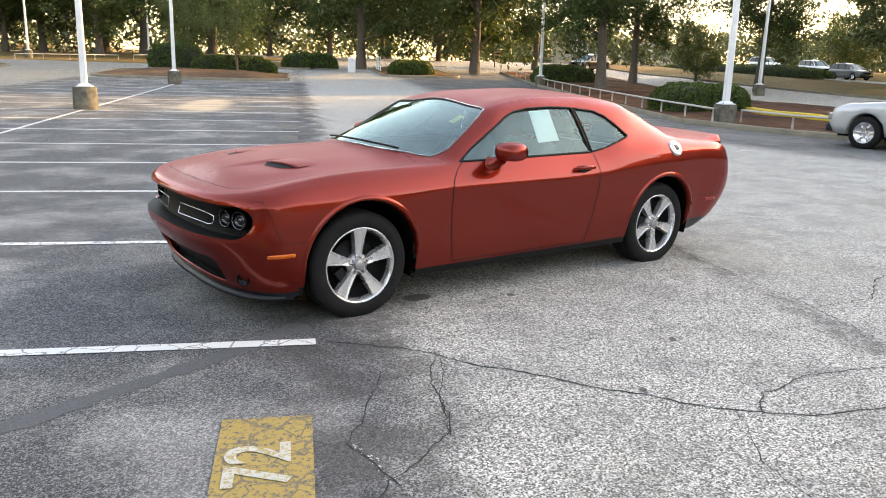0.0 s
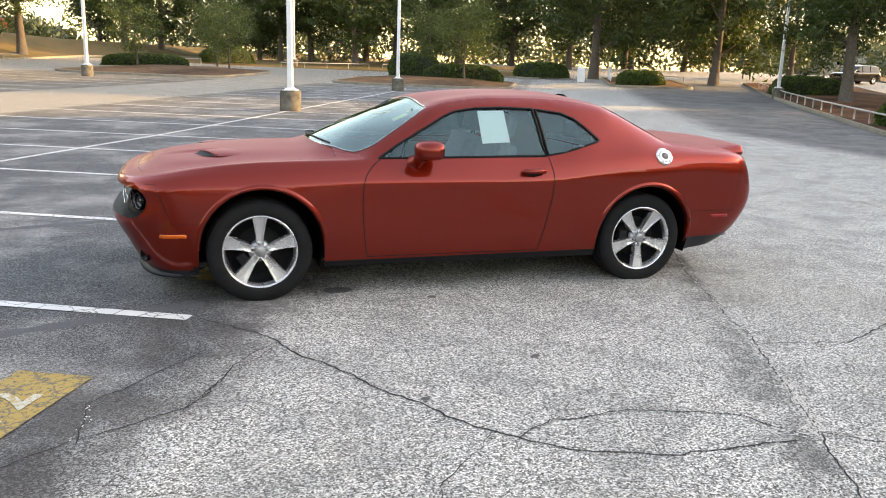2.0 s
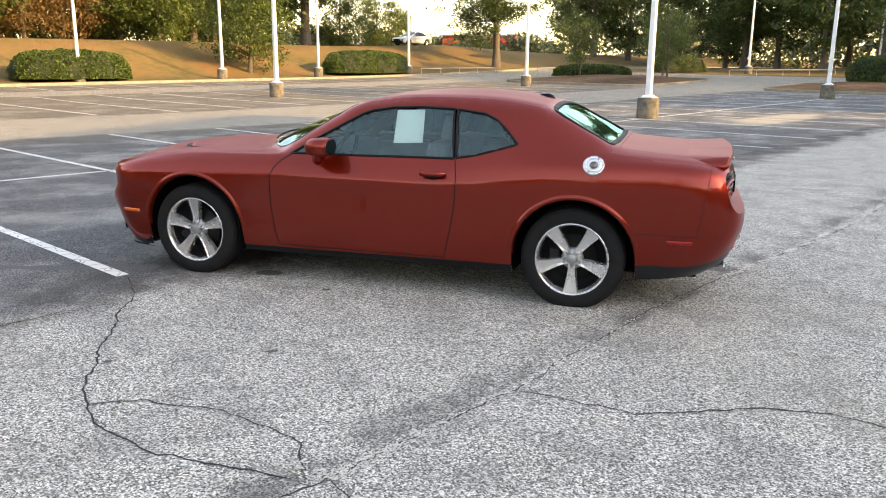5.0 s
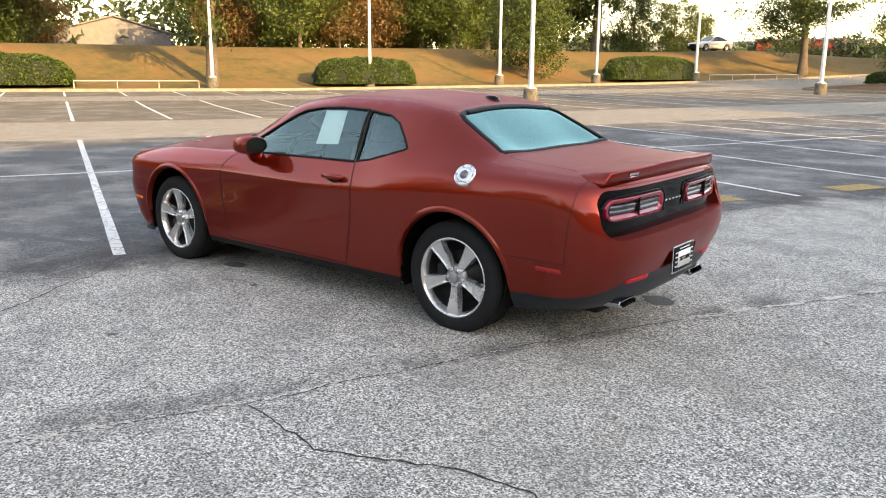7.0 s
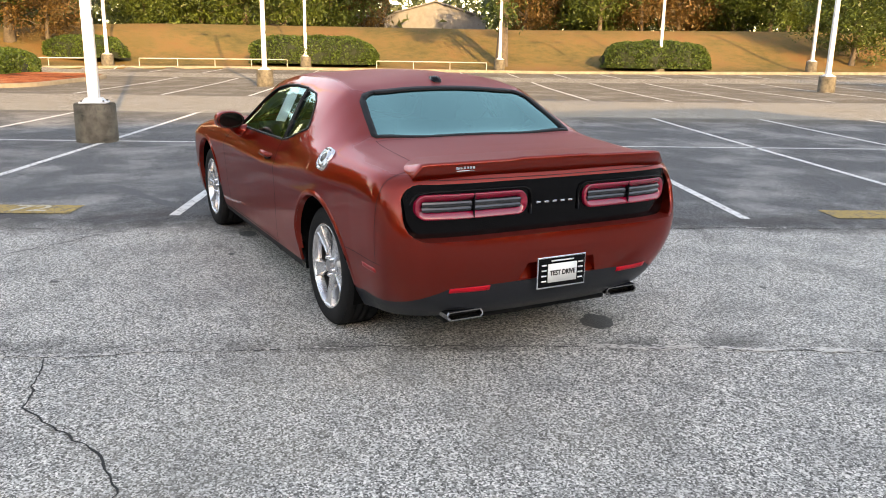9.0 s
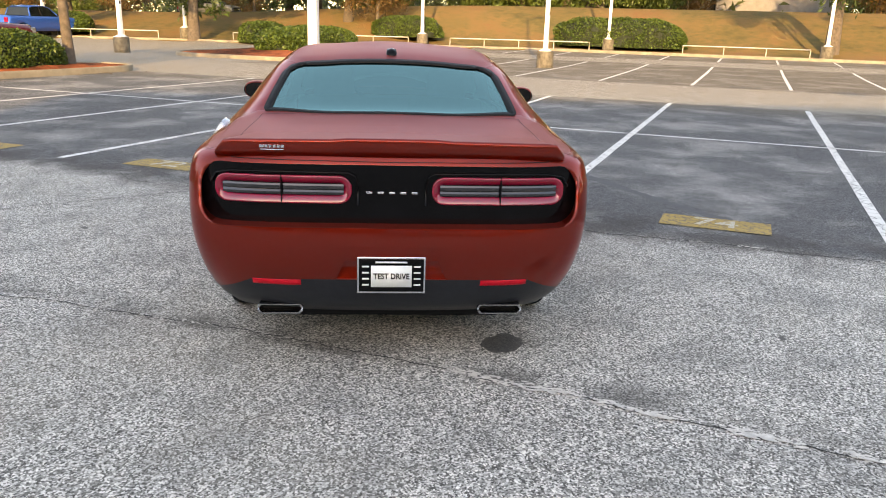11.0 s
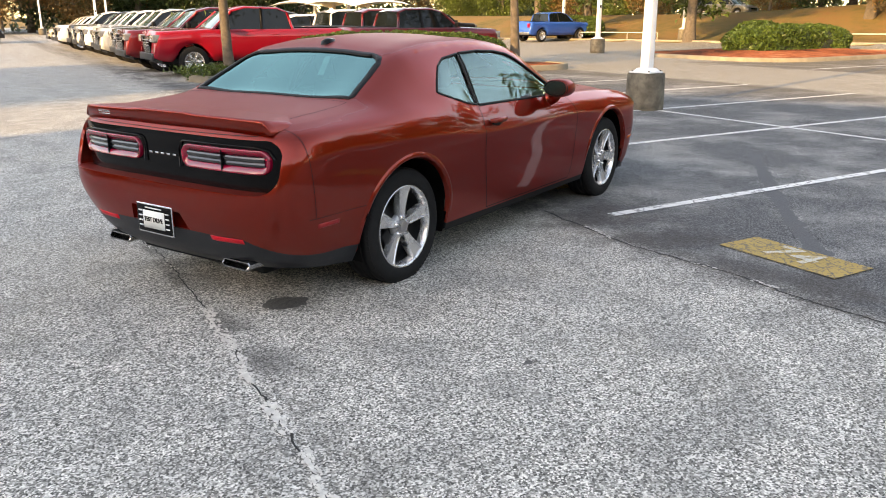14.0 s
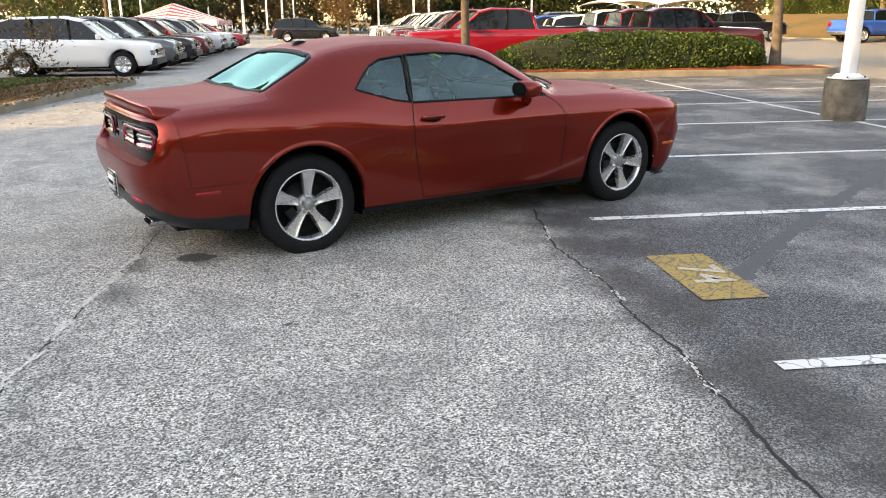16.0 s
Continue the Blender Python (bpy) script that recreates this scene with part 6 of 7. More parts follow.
def plant(proto, u, v, s=1.0, wide=1.0, first=False):
    p = at(u, v)
    m = pose(p.x, p.y, p.z - 0.05, 0, 0, random.uniform(0, 360)) @ Matrix.Diagonal((s * wide, s * wide, s, 1))
    if first:
        proto.matrix_world = m
    else:
        copy_thing(proto, m)


plant(OAK, -57.2, -14.4, first=True)
plant(NEAR_OAK, -36.2, -17.0, 0.95, first=True)
plant(NEAR_OAK, -46.5, -23.6, 0.95)
plant(NEAR_OAK, -41.0, -30.2, 0.95)
plant(OAK2, -62.5, -15.5, first=True)
plant(NEAR_OAK, -5.6, 42.8, 1.45, 0.8)
plant(NEAR_OAK, -55.6, 42.5, 1.05, 1.2)
plant(BRIGHT, -54.7, -32.8, 0.55)
plant(YOUNG, -45.5, 3.6, 1.0, first=True)
plant(STREET, 16.3, 1.75, 1.0, first=True)
plant(STREET, 16.6, 10.9, 1.1)
OVERHANG = tree("red_leaved_tree", 4.6, 0.06, 0.5, 2.3, "turning_leaf", 14, 9000, 0.11, "small tree with reddish-green leaves over the corner bed", 9, 0.1, 0.3)
plant(OVERHANG, 12.0, -9.6, 1.0, first=True)
plant(RUST, 21.5, 41.5, 0.62, first=True)
plant(PINE, -36.0, 60.0, first=True)
plant(BRIGHT, -28.5, 43.6, 0.8, first=True)
# those with v below -44 are added mostly out of view, to block low sun
for u, v, s in ((-62, -5.5, 1.1), (-89, 47, 1.0), (-84, 26, 1.1), (29.8, 33.2, 1.0), (42.0, 36.0, 1.0), (-74, 18, 1.05), (-45, -46, 1.05), (-30, -45, 1.0), (24, 42, 0.9), (-72, -24, 1.0), (-100, 10, 1.2), (-98, -12, 1.15), (-55, -53, 1.0), (-38, -57, 1.0), (-24, -55, 1.05), (-60, -65, 1.1), (-48, -69, 1.0), (-34, -67, 1.1), (-20, -67, 1.05)):
    plant(random.choice((OAK, OAK2)), u, v, s)
for u, v, s in ((-49, 21.5, 0.95), (-57, 25.5, 0.9), (-46, 27, 0.85), (-61, 8.5, 1.0), (34, 46, 1.2)):
    plant(YOUNG, u, v, s)
# woods behind the bank
for i in range(34):
    u = -46 + i * 2.1 + random.uniform(-0.8, 0.8)
    if -52 < u < -34 and i % 2:
        continue
    if -8.5 < u < 3.0:
        continue
    plant(random.choice((BRIGHT, BRIGHT, OAK, OAK2, RUST, BRIGHT)), u, 57 + random.uniform(0, 9), random.uniform(1.15, 1.6), 0.9)
for i in range(16):
    if -9 < -44 + i * 4.6 < 4:
        continue
    plant(random.choice((PINE, OAK, OAK2, BRIGHT)), -44 + i * 4.6 + random.uniform(-1, 1), 72 + random.uniform(0, 8), random.uniform(1.2, 1.5), 1.0)
for u, v, k in ((-53, 62, 1.1), (-59.5, 63, 1.0), (-66, 66, 0.85)):
    plant(BRIGHT, u, v, k, 0.85)
# trees beyond the drive and the far aisle end
for i in range(30):
    a = random.uniform(-100, -80)
    if i > 3 and i % 2:
        plant(random.choice((PINE, OAK, OAK2, PINE)), a, -40 + i * 3.3, random.uniform(0.9, 1.25), 1.05)
for i in range(20):
    plant(random.choice((PINE, BRIGHT, RUST, OAK2, PINE)), random.uniform(88, 108), -34 + i * 3.7, random.uniform(1.3, 1.7), 1.0)
for i in range(14):
    plant(random.choice((BRIGHT, RUST, OAK2, BRIGHT)), 30 + i * 5.0, 58 - i * 0.6 + random.uniform(-3, 6), random.uniform(1.0, 1.5), 1.0)
for i in range(12):
    plant(random.choice((PINE, OAK2, OAK, BRIGHT)), -90 + i * 5.6, -74 + random.uniform(-5, 4), random.uniform(0.8, 1.1), 1.1)


# far woods that close the horizon all round
rng = np.random.default_rng(77)
spots = []
for k in range(620):
    side = k % 4
    f = rng.uniform(-1, 1)
    u, v = ((f * 130, rng.uniform(84, 118)), (rng.uniform(-150, -112), f * 120), (rng.uniform(100, 125), f * 120), (f * 140, rng.uniform(-130, -95)))[side]
    tall, wide_ = rng.uniform(15, 27), rng.uniform(3.5, 6.0)
    p = at(clip(u, -140, 140), clip(v, -120, 110))
    c = np.array((LOT.x + LU.x * u + LV.x * v, LOT.y + LU.y * u + LV.y * v, p.z))
    open_side = side == 3 or (side == 1 and v < 0)
    if 126 < math.degrees(math.atan2(v + 6, u - 4)) < 146:
        tall, wide_ = rng.uniform(2.5, 4.5), rng.uniform(2.5, 4.0)
    if 149 < math.degrees(math.atan2(v + 6, u - 4)) or math.degrees(math.atan2(v + 6, u - 4)) < -172:
        tall *= 0.62
    if -172 < math.degrees(math.atan2(v + 6, u - 4)) < -138:
        tall, wide_ = rng.uniform(5.0, 8.5), rng.uniform(3.5, 5.5)
    for j in range(16 if open_side else 20):
        h = tall * rng.uniform(0.10 if open_side else 0.2, 0.95) if j < 11 else min(tall, rng.uniform(0.2, 5.0))
        r_ = wide_ * (1.1 - 0.55 * h / tall)
        q = c + np.array((rng.normal() * r_ * .6, rng.normal() * r_ * .6, h))
        spots.append(q + rng.normal(size=(16, 3)) * (r_ * .42, r_ * .42, r_ * .34))
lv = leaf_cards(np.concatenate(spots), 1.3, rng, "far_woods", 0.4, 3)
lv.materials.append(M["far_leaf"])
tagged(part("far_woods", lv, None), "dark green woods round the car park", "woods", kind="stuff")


# patchy grass and fallen leaves on the corner bed
rng = np.random.default_rng(21)
for name, mat, count, size, u0, u1, v0, v1, lift, words_ in (("bed_grass", "bright_leaf", 9000, 0.07, 9.5, 15.6, -11.8, -9.4, 0.20, "patchy short grass on the corner bed"), ("fallen_leaves", "rust_leaf", 2600, 0.075, 6.5, 15.8, -10.6, -7.6, 0.165, "fallen rust-brown leaves on the corner bed")):
    pts = np.stack([rng.uniform(u0, u1, count), rng.uniform(v0, v1, count)], 1)
    pts = [at(u, v + 0.12 * (u - 11), lift + rng.normal() * 0.012) for u, v in pts]
    lv = leaf_cards(np.array([tuple(p) for p in pts]), size, rng, name, 0.8 if lift < 0.18 else -0.2)
    lv.materials.append(M[mat])
    tagged(part(name, lv, None), words_, "ground cover", kind="stuff")


# grass clump at the tip of the hedge bed
rng = np.random.default_rng(12)
c = np.array(at(16.2, 1.15, 0.16))
lv = leaf_cards(c + rng.normal(size=(3200, 3)) * (0.38, 0.42, 0.07) + np.array((0, 0, 0.10)), 0.075, rng, "grass_clump", -0.2)
lv.materials.append(M["bright_leaf"])
tagged(part("grass_clump", lv, None), "bright green grass clump on the bed's tip", "grass", kind="stuff")


# ---- low pipe rails ----
def low_rail(pts, tall=0.42, gap=2.3, label="low white-painted pipe rail"):
    ob = thing("pipe_rail", Matrix(), label, "railing", "low rails round the car park")
    ends = [at(u, v) for u, v in pts]
    line_pts = []
    for a, b in zip(ends, ends[1:]):
        n = max(1, round((b - a).length / gap))
        line_pts += [a.lerp(b, i / n) for i in range(n)]
    line_pts.append(ends[-1])
    bm = B()
    tube(bm, [line_pts[0] + Vector((0, 0, tall - 0.06))] + [p + Vector((0, 0, tall)) for p in line_pts], 0.032, 8)
    part("rail", bm, M["rail_paint"], ob)
    for p in line_pts:
        bm = B()
        tube(bm, [p + Vector((0, 0, -0.1)), p + Vector((0, 0, tall))], 0.030, 8)
        part("upright", bm, M["rail_paint"], ob)
    return ob


low_rail([(-14.3, -12.0), (-18.3, -12.3), (-22.5, -12.8), (-30.7, -13.9), (-39.3, -15.0), (-53.0, -16.9)], 0.50, 2.2)
low_rail([(-14.2, -12.85), (-12.2, -13.2), (-9.4, -14.9)], 0.48, 2.0)
# kerb behind the short rail; its bright yellow has the sunlight painted in
for a, b in (((-19.2, -15.9), (-17.2, -15.6)), ((-17.2, -15.6), (-15.2, -16.1)), ((-15.2, -16.1), (-12.8, -17.1))):
    bm = B()
    p, q = at(*a, 0.1), at(*b, 0.1)
    d = q - p
    box(bm, (d.length + 0.1, 0.42, 0.22), (0, 0, 0), Matrix.Translation((p + q) / 2) @ Matrix.Rotation(math.atan2(d.y, d.x), 4, "Z"), bevel=0.03)
    tagged(part("sun_toned_kerb", bm, M["kerb_yellow"]), "yellow kerb behind the low rail with sunlight put into its colour", "kerb", "", "structure")
low_rail([(-43.6, 40.9), (-52.0, 39.6)])
low_rail([(-53.5, 36.0), (-60.0, 28.5)])
low_rail([(-60.0, 21.2), (-67.6, 15.2)])
low_rail([(-69.2, 14.2), (-75, 9.5)])
low_rail([(2.2, 41.0), (-4.4, 40.9)])
low_rail([(7.5, 40.9), (15.6, 39.2)])
low_rail([(18.0, 38.4), (28.0, 34.8)])
low_rail([(32.6, 33.6), (39.0, 32.0)])
low_rail([(-60.5, 4.5), (-63.5, -2.5)])
low_rail([(-64.0, -9.0), (-62.0, -13.0)])


# ---- gate ----
def gate():
    ob = thing("barrier_gate", lot_pose(-55.1, -4.3, 0), "white barrier cabinet with a raised-arm gate", "gate")
    bm = B()
    box(bm, (0.55, 0.6, 1.15), (0, 0, 0), bevel=0.02)
    part("cabinet", bm, M["white"], ob)
    bm = B()
    tube(bm, [(0, -0.1, 0.98), (0, 2.8, 1.02)], 0.045, 8)
    part("arm", bm, M["white"], ob)
    ob2 = thing("field_gate", lot_pose(-57.5, -6.6, 0), "white tubular steel gate", "gate")
    for z in (0.35, 0.75, 1.1):
        bm = B()
        tube(bm, [(0, -1.3, z), (0, 1.6, z)], 0.03, 8)
        part("bar", bm, M["white"], ob2)
    for y in (-1.3, 0.1, 1.6):
        bm = B()
        tube(bm, [(0, y, -0.1), (0, y, 1.2)], 0.045, 8)
        part("gate_post", bm, M["white"], ob2)


gate()


def yellow_sign():
    ob = thing("yellow_sign", lot_pose(-74.3, -20.8, 20), "yellow board on two dark posts", "sign")
    bm = B()
    box(bm, (0.05, 1.5, 0.9), (0, 0, 0.75), bevel=0.01)
    part("board", bm, M["yellow_line"], ob)
    for z in (1.05, 1.35):
        bm = B()
        box(bm, (0.01, 1.1, 0.12), (0.032, 0, z))
        part("print_bar", bm, M["trim"], ob)
    for y in (-0.6, 0.6):
        bm = B()
        box(bm, (0.08, 0.08, 1.6), (-0.03, y, -0.05))
        part("sign_post", bm, M["trim"], ob)


yellow_sign()
bm = B()
rows = []
for k in range(13):
    f = k / 12
    u, v = -17.0 + 7.0 * f, -19.2 - 1.6 * f
    rows.append([bm.verts.new(at(u, v + dv, dz)) for dv, dz in ((0.5, 0.0), (0.5, 0.12), (-0.9, 0.14), (-0.9, 0.0))])
for a, b in zip(rows, rows[1:]):
    for i in range(3):
        bm.faces.new((a[i], b[i], b[i + 1], a[i + 1]))
tagged(part("yellow_kerb", bm, M["yellow_line"]), "yellow painted kerb beside the drive", "kerb", kind="structure")


# ---- other vehicles ----
def paint_of(name, c, metal=0.2):
    k = "veh_" + name
    if k not in M:
        M[k] = car_paint(name + "_car_paint", c, metal, 0.3)
    return M[k]


M["veh_glass"] = simple("dark_car_glass", (0.006, 0.008, 0.009), 0.06, spec=0.3, coat=0.15, vary=0.1)
COLORS = dict(red=(0.24, 0.006, 0.016), maroon=(0.12, 0.010, 0.014), white=(0.72, 0.73, 0.73), silver=(0.42, 0.43, 0.44), grey=(0.10, 0.105, 0.11), black=(0.012, 0.012, 0.014), blue=(0.012, 0.07, 0.30), tan=(0.33, 0.29, 0.22), slate=(0.16, 0.18, 0.21))
KINDS = dict(
    # length, half width, wheel radius, axles, sill, belt line (x, z), roof line (x, z) with half widths
    suv=dict(L=4.75, w=0.93, r=0.36, ax=(1.45, -1.38), sill=0.30, belt=((2.36, .62), (2.30, .86), (1.95, .98), (1.05, 1.06), (-2.0, 1.12), (-2.32, 1.05), (-2.38, .62)), cab=((1.10, 1.05), (.42, 1.58), (-.2, 1.70), (-1.6, 1.67), (-2.08, 1.55), (-2.30, 1.08))),
    pickup=dict(L=5.7, w=0.98, r=0.41, ax=(1.78, -1.78), sill=0.42, belt=((2.82, .70), (2.81, 1.13), (2.72, 1.20), (1.22, 1.27), (-2.7, 1.27), (-2.84, 1.24), (-2.86, .66)), cab=((1.22, 1.26), (.62, 1.76), (.2, 1.86), (-.75, 1.84), (-1.02, 1.74), (-1.12, 1.28))),
    sedan=dict(L=4.85, w=0.91, r=0.34, ax=(1.42, -1.42), sill=0.26, belt=((2.38, .55), (2.34, .74), (1.9, .84), (.95, .95), (-1.5, 1.02), (-2.25, .98), (-2.42, .60)), cab=((.98, .95), (.15, 1.38), (-.3, 1.44), (-.85, 1.40), (-1.7, 1.02))),
)
VEHICLES = {}
M["veh_screen"] = simple("reflective_screen", (0.055, 0.115, 0.115), 0.08, metal=0.35, coat=0.35, vary=0.25, scale=2)
M["steel_bright"] = simple("bumper_steel", (0.35, 0.35, 0.36), 0.25, metal=0.9)
M["veh_lamp"] = simple("headlamp_glass", (0.30, 0.31, 0.33), 0.15, metal=0.5, coat=0.8, vary=0.3, scale=6)


def vehicle(kind, color, label):
    key = (kind, color)
    k = KINDS[kind]
    mat = paint_of(color, COLORS[color], 0.0 if color in ("white", "red", "blue") else 0.3)
    ob = thing({"suv": "suv", "pickup": "pickup_truck", "sedan": "sedan_car"}[kind], Matrix(), label, "pickup" if kind == "pickup" else "car", "parked vehicles")
    w, sill, r = k["w"], k["sill"], k["r"]
    bx, bz = [p[0] for p in k["belt"]][::-1], [p[1] for p in k["belt"]][::-1]
    x0, x1 = bx[0], bx[-1]
    bm = B()
    grid = []
    for x in np.linspace(x1, x0, 50):
        zt = float(np.interp(x, bx, bz))
        e = min((x1 - x), (x - x0))
        ww = w * (1 - (0.09 if kind == "pickup" else 0.2) * max(0, 1 - e / (0.25 if kind == "pickup" else 0.42)) ** 2.2)
        zs = sill + 0.10 * max(0, 1 - e / 0.3)
        arch = 0.0
        for a in k["ax"]:
            d = abs(x - a)
            if d < r * 1.17:
                arch = max(arch, r + math.sqrt((r * 1.17) ** 2 - d * d))
        zb = max(zs, arch)
        zm = max(zb + 0.02, sill + 0.3 * (zt - sill))
        sec = [(0, zb), (ww * .93, zb), (ww * .985, max(zb + .01, min(zm, zt - .2))), (ww, max(zb + .02, zt - .22)), (ww * .985, zt - .10), (ww * .93, zt - .015), (ww * .80, zt + .01), (0, zt + .04)]
        grid.append([bm.verts.new((x, y, z)) for y, z in sec])
    for a, b in zip(grid, grid[1:]):
        for j in range(7):
            bm.faces.new((a[j], b[j], b[j + 1], a[j + 1]))
    bm.faces.new(grid[0]), bm.faces.new(grid[-1][::-1])
    bmesh.ops.recalc_face_normals(bm, faces=bm.faces[:])
    part("body", both(bm), mat, ob)
    if kind == "pickup":
        bm = B()
        box(bm, (1.5, 1.56, .02), (-1.98, 0, 1.29), bevel=.004)
        part("bed_opening", bm, M["trim"], ob)
    # cab: glass all round, painted roof and posts
    cx, cz = [p[0] for p in k["cab"]], [p[1] for p in k["cab"]]
    zr = max(cz)
    zb0 = cz[0]

    def half(z):
        return w * (0.90 - 0.20 * (z - zb0) / (zr - zb0))

    bm = B()
    rows = []
    for x, z in k["cab"]:
        zb = float(np.interp(x, bx, bz))
        h = half(z)
        rows.append([bm.verts.new((x, y, q)) for y, q in ((w * .90, zb - .02), (h + (w * .90 - h) * .03, z - .02), (h - .06, z), (0, z + .02))])
    for a, b in zip(rows, rows[1:]):
        for j in range(3):
            bm.faces.new((a[j], b[j], b[j + 1], a[j + 1]))
    bmesh.ops.recalc_face_normals(bm, faces=bm.faces[:])
    part("glazing", both(bm), M["veh_glass"], ob, "dark glass", smooth=False)
    bm = B()
    (xa, za), (xb, zb2) = k["cab"][0], k["cab"][1]
    rows = []
    for f in (0.06, 0.5, 0.96):
        x, z = xa + (xb - xa) * f + .012, za + (zb2 - za) * f + .012
        h = (w * .90) * (1 - f) + (half(zb2) - .06) * f
        rows.append([bm.verts.new((x - .05 * (y / h) ** 2, y, z)) for y in np.linspace(-h * .93, h * .93, 7)])
    for a, b in zip(rows, rows[1:]):
        for j in range(6):
            bm.faces.new((a[j], a[j + 1], b[j + 1], b[j]))
    part("windscreen", bm, M["veh_screen"], ob, "pale reflective windscreen")
    bm = B()
    rows = []
    for x, z in k["cab"][1:-1]:
        h = half(z)
        rows.append([bm.verts.new((x, y, q)) for y, q in ((h + .012, z - .075), (h + .008, z - .01), (h - .07, z + .022), (0, z + .045))])
    for a, b in zip(rows, rows[1:]):
        for j in range(3):
            bm.faces.new((a[j], b[j], b[j + 1], a[j + 1]))
    bmesh.ops.recalc_face_normals(bm, faces=bm.faces[:])
    part("roof", both(bm), mat, ob)
    for s in (1, -1):
        posts = [(k["cab"][0], k["cab"][1]), (k["cab"][-1], k["cab"][-2])]
        for (xa, za), (xb, zb2) in posts:
            bm = B()
            tube(bm, [(xa, s * w * .89, za - .02), (xb, s * (half(zb2) - .005), zb2 - .03)], .045, 6)
            part("post", bm, mat, ob)
        mids = {"suv": (.05, -.95), "pickup": (-.20,), "sedan": (-.35,)}[kind]
        for xm in mids:
            bm = B()
            zt = float(np.interp(xm, cx[::-1], cz[::-1]))
            tube(bm, [(xm, s * w * .905, zb0), (xm - .05, s * (half(zt) + .005), zt - .03)], .04, 6)
            part("post", bm, M["trim"], ob)
        bm = B()
        hz = float(np.interp(x1 - .1, bx, bz)) - .17
        box(bm, (.20, .42 if kind == "pickup" else .40, .20 if kind == "pickup" else .15), (x1 - .085 if kind == "pickup" else x1 - .11, s * w * (.76 if kind == "pickup" else .68), hz - .10), bevel=.03)
        part("headlight", bm, M["veh_lamp"], ob)
        bm = B()
        box(bm, (.10, .22, .26), (x0 + .06, s * w * .76, hz - .12), bevel=.02)
        part("tail_light", bm, M["red_lens"], ob)
        bm = B()
        xm = k["cab"][0][0] - .22
        box(bm, (.12, .20, .15), (xm, s * (w + .10), zb0 + .02), bevel=.03)
        part("wing_mirror", bm, mat if kind != "pickup" else M["trim"], ob)
        for xm in (.28, -.55) if kind != "sedan" else (.12, -.75):
            bm = B()
            box(bm, (.15, .03, .03), (xm, s * w * .995, zb0 - .16), bevel=.008)
            part("door_handle", bm, mat, ob)
    bm = B()
    gz = float(np.interp(x1 - .1, bx, bz))
    box(bm, (.06, w * (1.12 if kind == "pickup" else 1.0), .46 if kind == "pickup" else .2), (x1 - .012, 0, gz - (.56 if kind == "pickup" else .30)), bevel=.02)
    gr = part("grille", bm, M["gloss_black"], ob)
    for i in range(3):
        bm = B()
        box(bm, (.02, w * .98, .022), (x1 + .02, 0, gz - .36 + i * .07), bevel=.004)
        part("grille_bar", bm, M["chrome"], gr)
    for xe, sg in ((x1, 1), (x0, -1)):
        bm = B()
        box(bm, (.16, w * 1.72, .20), (xe - sg * .04, 0, sill + .03), bevel=.05)
        part("bumper", bm, M["steel_bright"] if kind == "pickup" and sg < 0 else M["valance"], ob)
    bm = B()
    box(bm, (k["L"] - .5, w * 1.6, .15), (0, 0, sill - .06), bevel=.02)
    part("underside", bm, M["trim"], ob)
    bm = B()
    lathe(bm, [(r * .62, -.10), (r * .93, -.11), (r, -.08), (r, .08), (r * .93, .11), (r * .66, .105)], 26)
    ty = mesh_of(bm, "tyre", M["rubber"])
    bm = B()
    lathe(bm, [(r * .66, .10), (r * .63, .09), (r * .58, .05), (r * .2, .06), (.001, .065)], 20)
    for q in range(6):
        box(bm, (r * .42, .03, .05), (r * .38, 0, -.025), Matrix.Rotation(q * math.pi / 3, 4, "Y") @ Matrix.Translation((0, .07, 0)))
    rm = mesh_of(bm, "rim", M["alloy"])
    for a in k["ax"]:
        for s in (1, -1):
            wl = new("wheel", ty)
            wl.parent = ob
            wl.matrix_basis = Matrix.Translation((a, s * (w - .13), r)) @ (Matrix.Rotation(math.pi, 4, "Z") if s < 0 else Matrix())
            part("rim", rm, None, wl)
    return ob


def park(kind, color, u, v, heading, label, scale=1.0):
    """heading: degrees from the lot's v."""
    if (kind, color) in VEHICLES:
        ob = copy_thing(VEHICLES[kind, color], lot_pose(u, v, heading))
        tagged(ob, label)
    else:
        ob = VEHICLES[kind, color] = vehicle(kind, color, label)
        ob.matrix_world = lot_pose(u, v, heading)
    return ob


park("suv", "silver", -7.65, -13.95, -64, "silver crossover parked beside the low rail")
for i, (kd, col, lab) in enumerate((("pickup", "red", "bright red pickup nosed up to the aisle"), ("pickup", "maroon", "dark maroon pickup in the row"), ("pickup", "grey", "dark grey pickup in the row"), ("pickup", "silver", "silver pickup in the row"), ("pickup", "white", "white pickup in the row"), ("pickup", "white", "white pickup in the row"), ("pickup", "silver", "silver pickup in the row"), ("pickup", "black", "black pickup in the row"), ("pickup", "white", "white pickup in the row"), ("suv", "white", "white crossover in the row"), ("suv", "silver", "silver crossover in the row"), ("suv", "white", "white crossover far down the row"), ("suv", "tan", "tan crossover far down the row"))):
    park(kd, col, 18.75 + i * 2.75, 2.8 + random.uniform(-0.2, 0.2), 180 + random.uniform(-1, 1), lab)
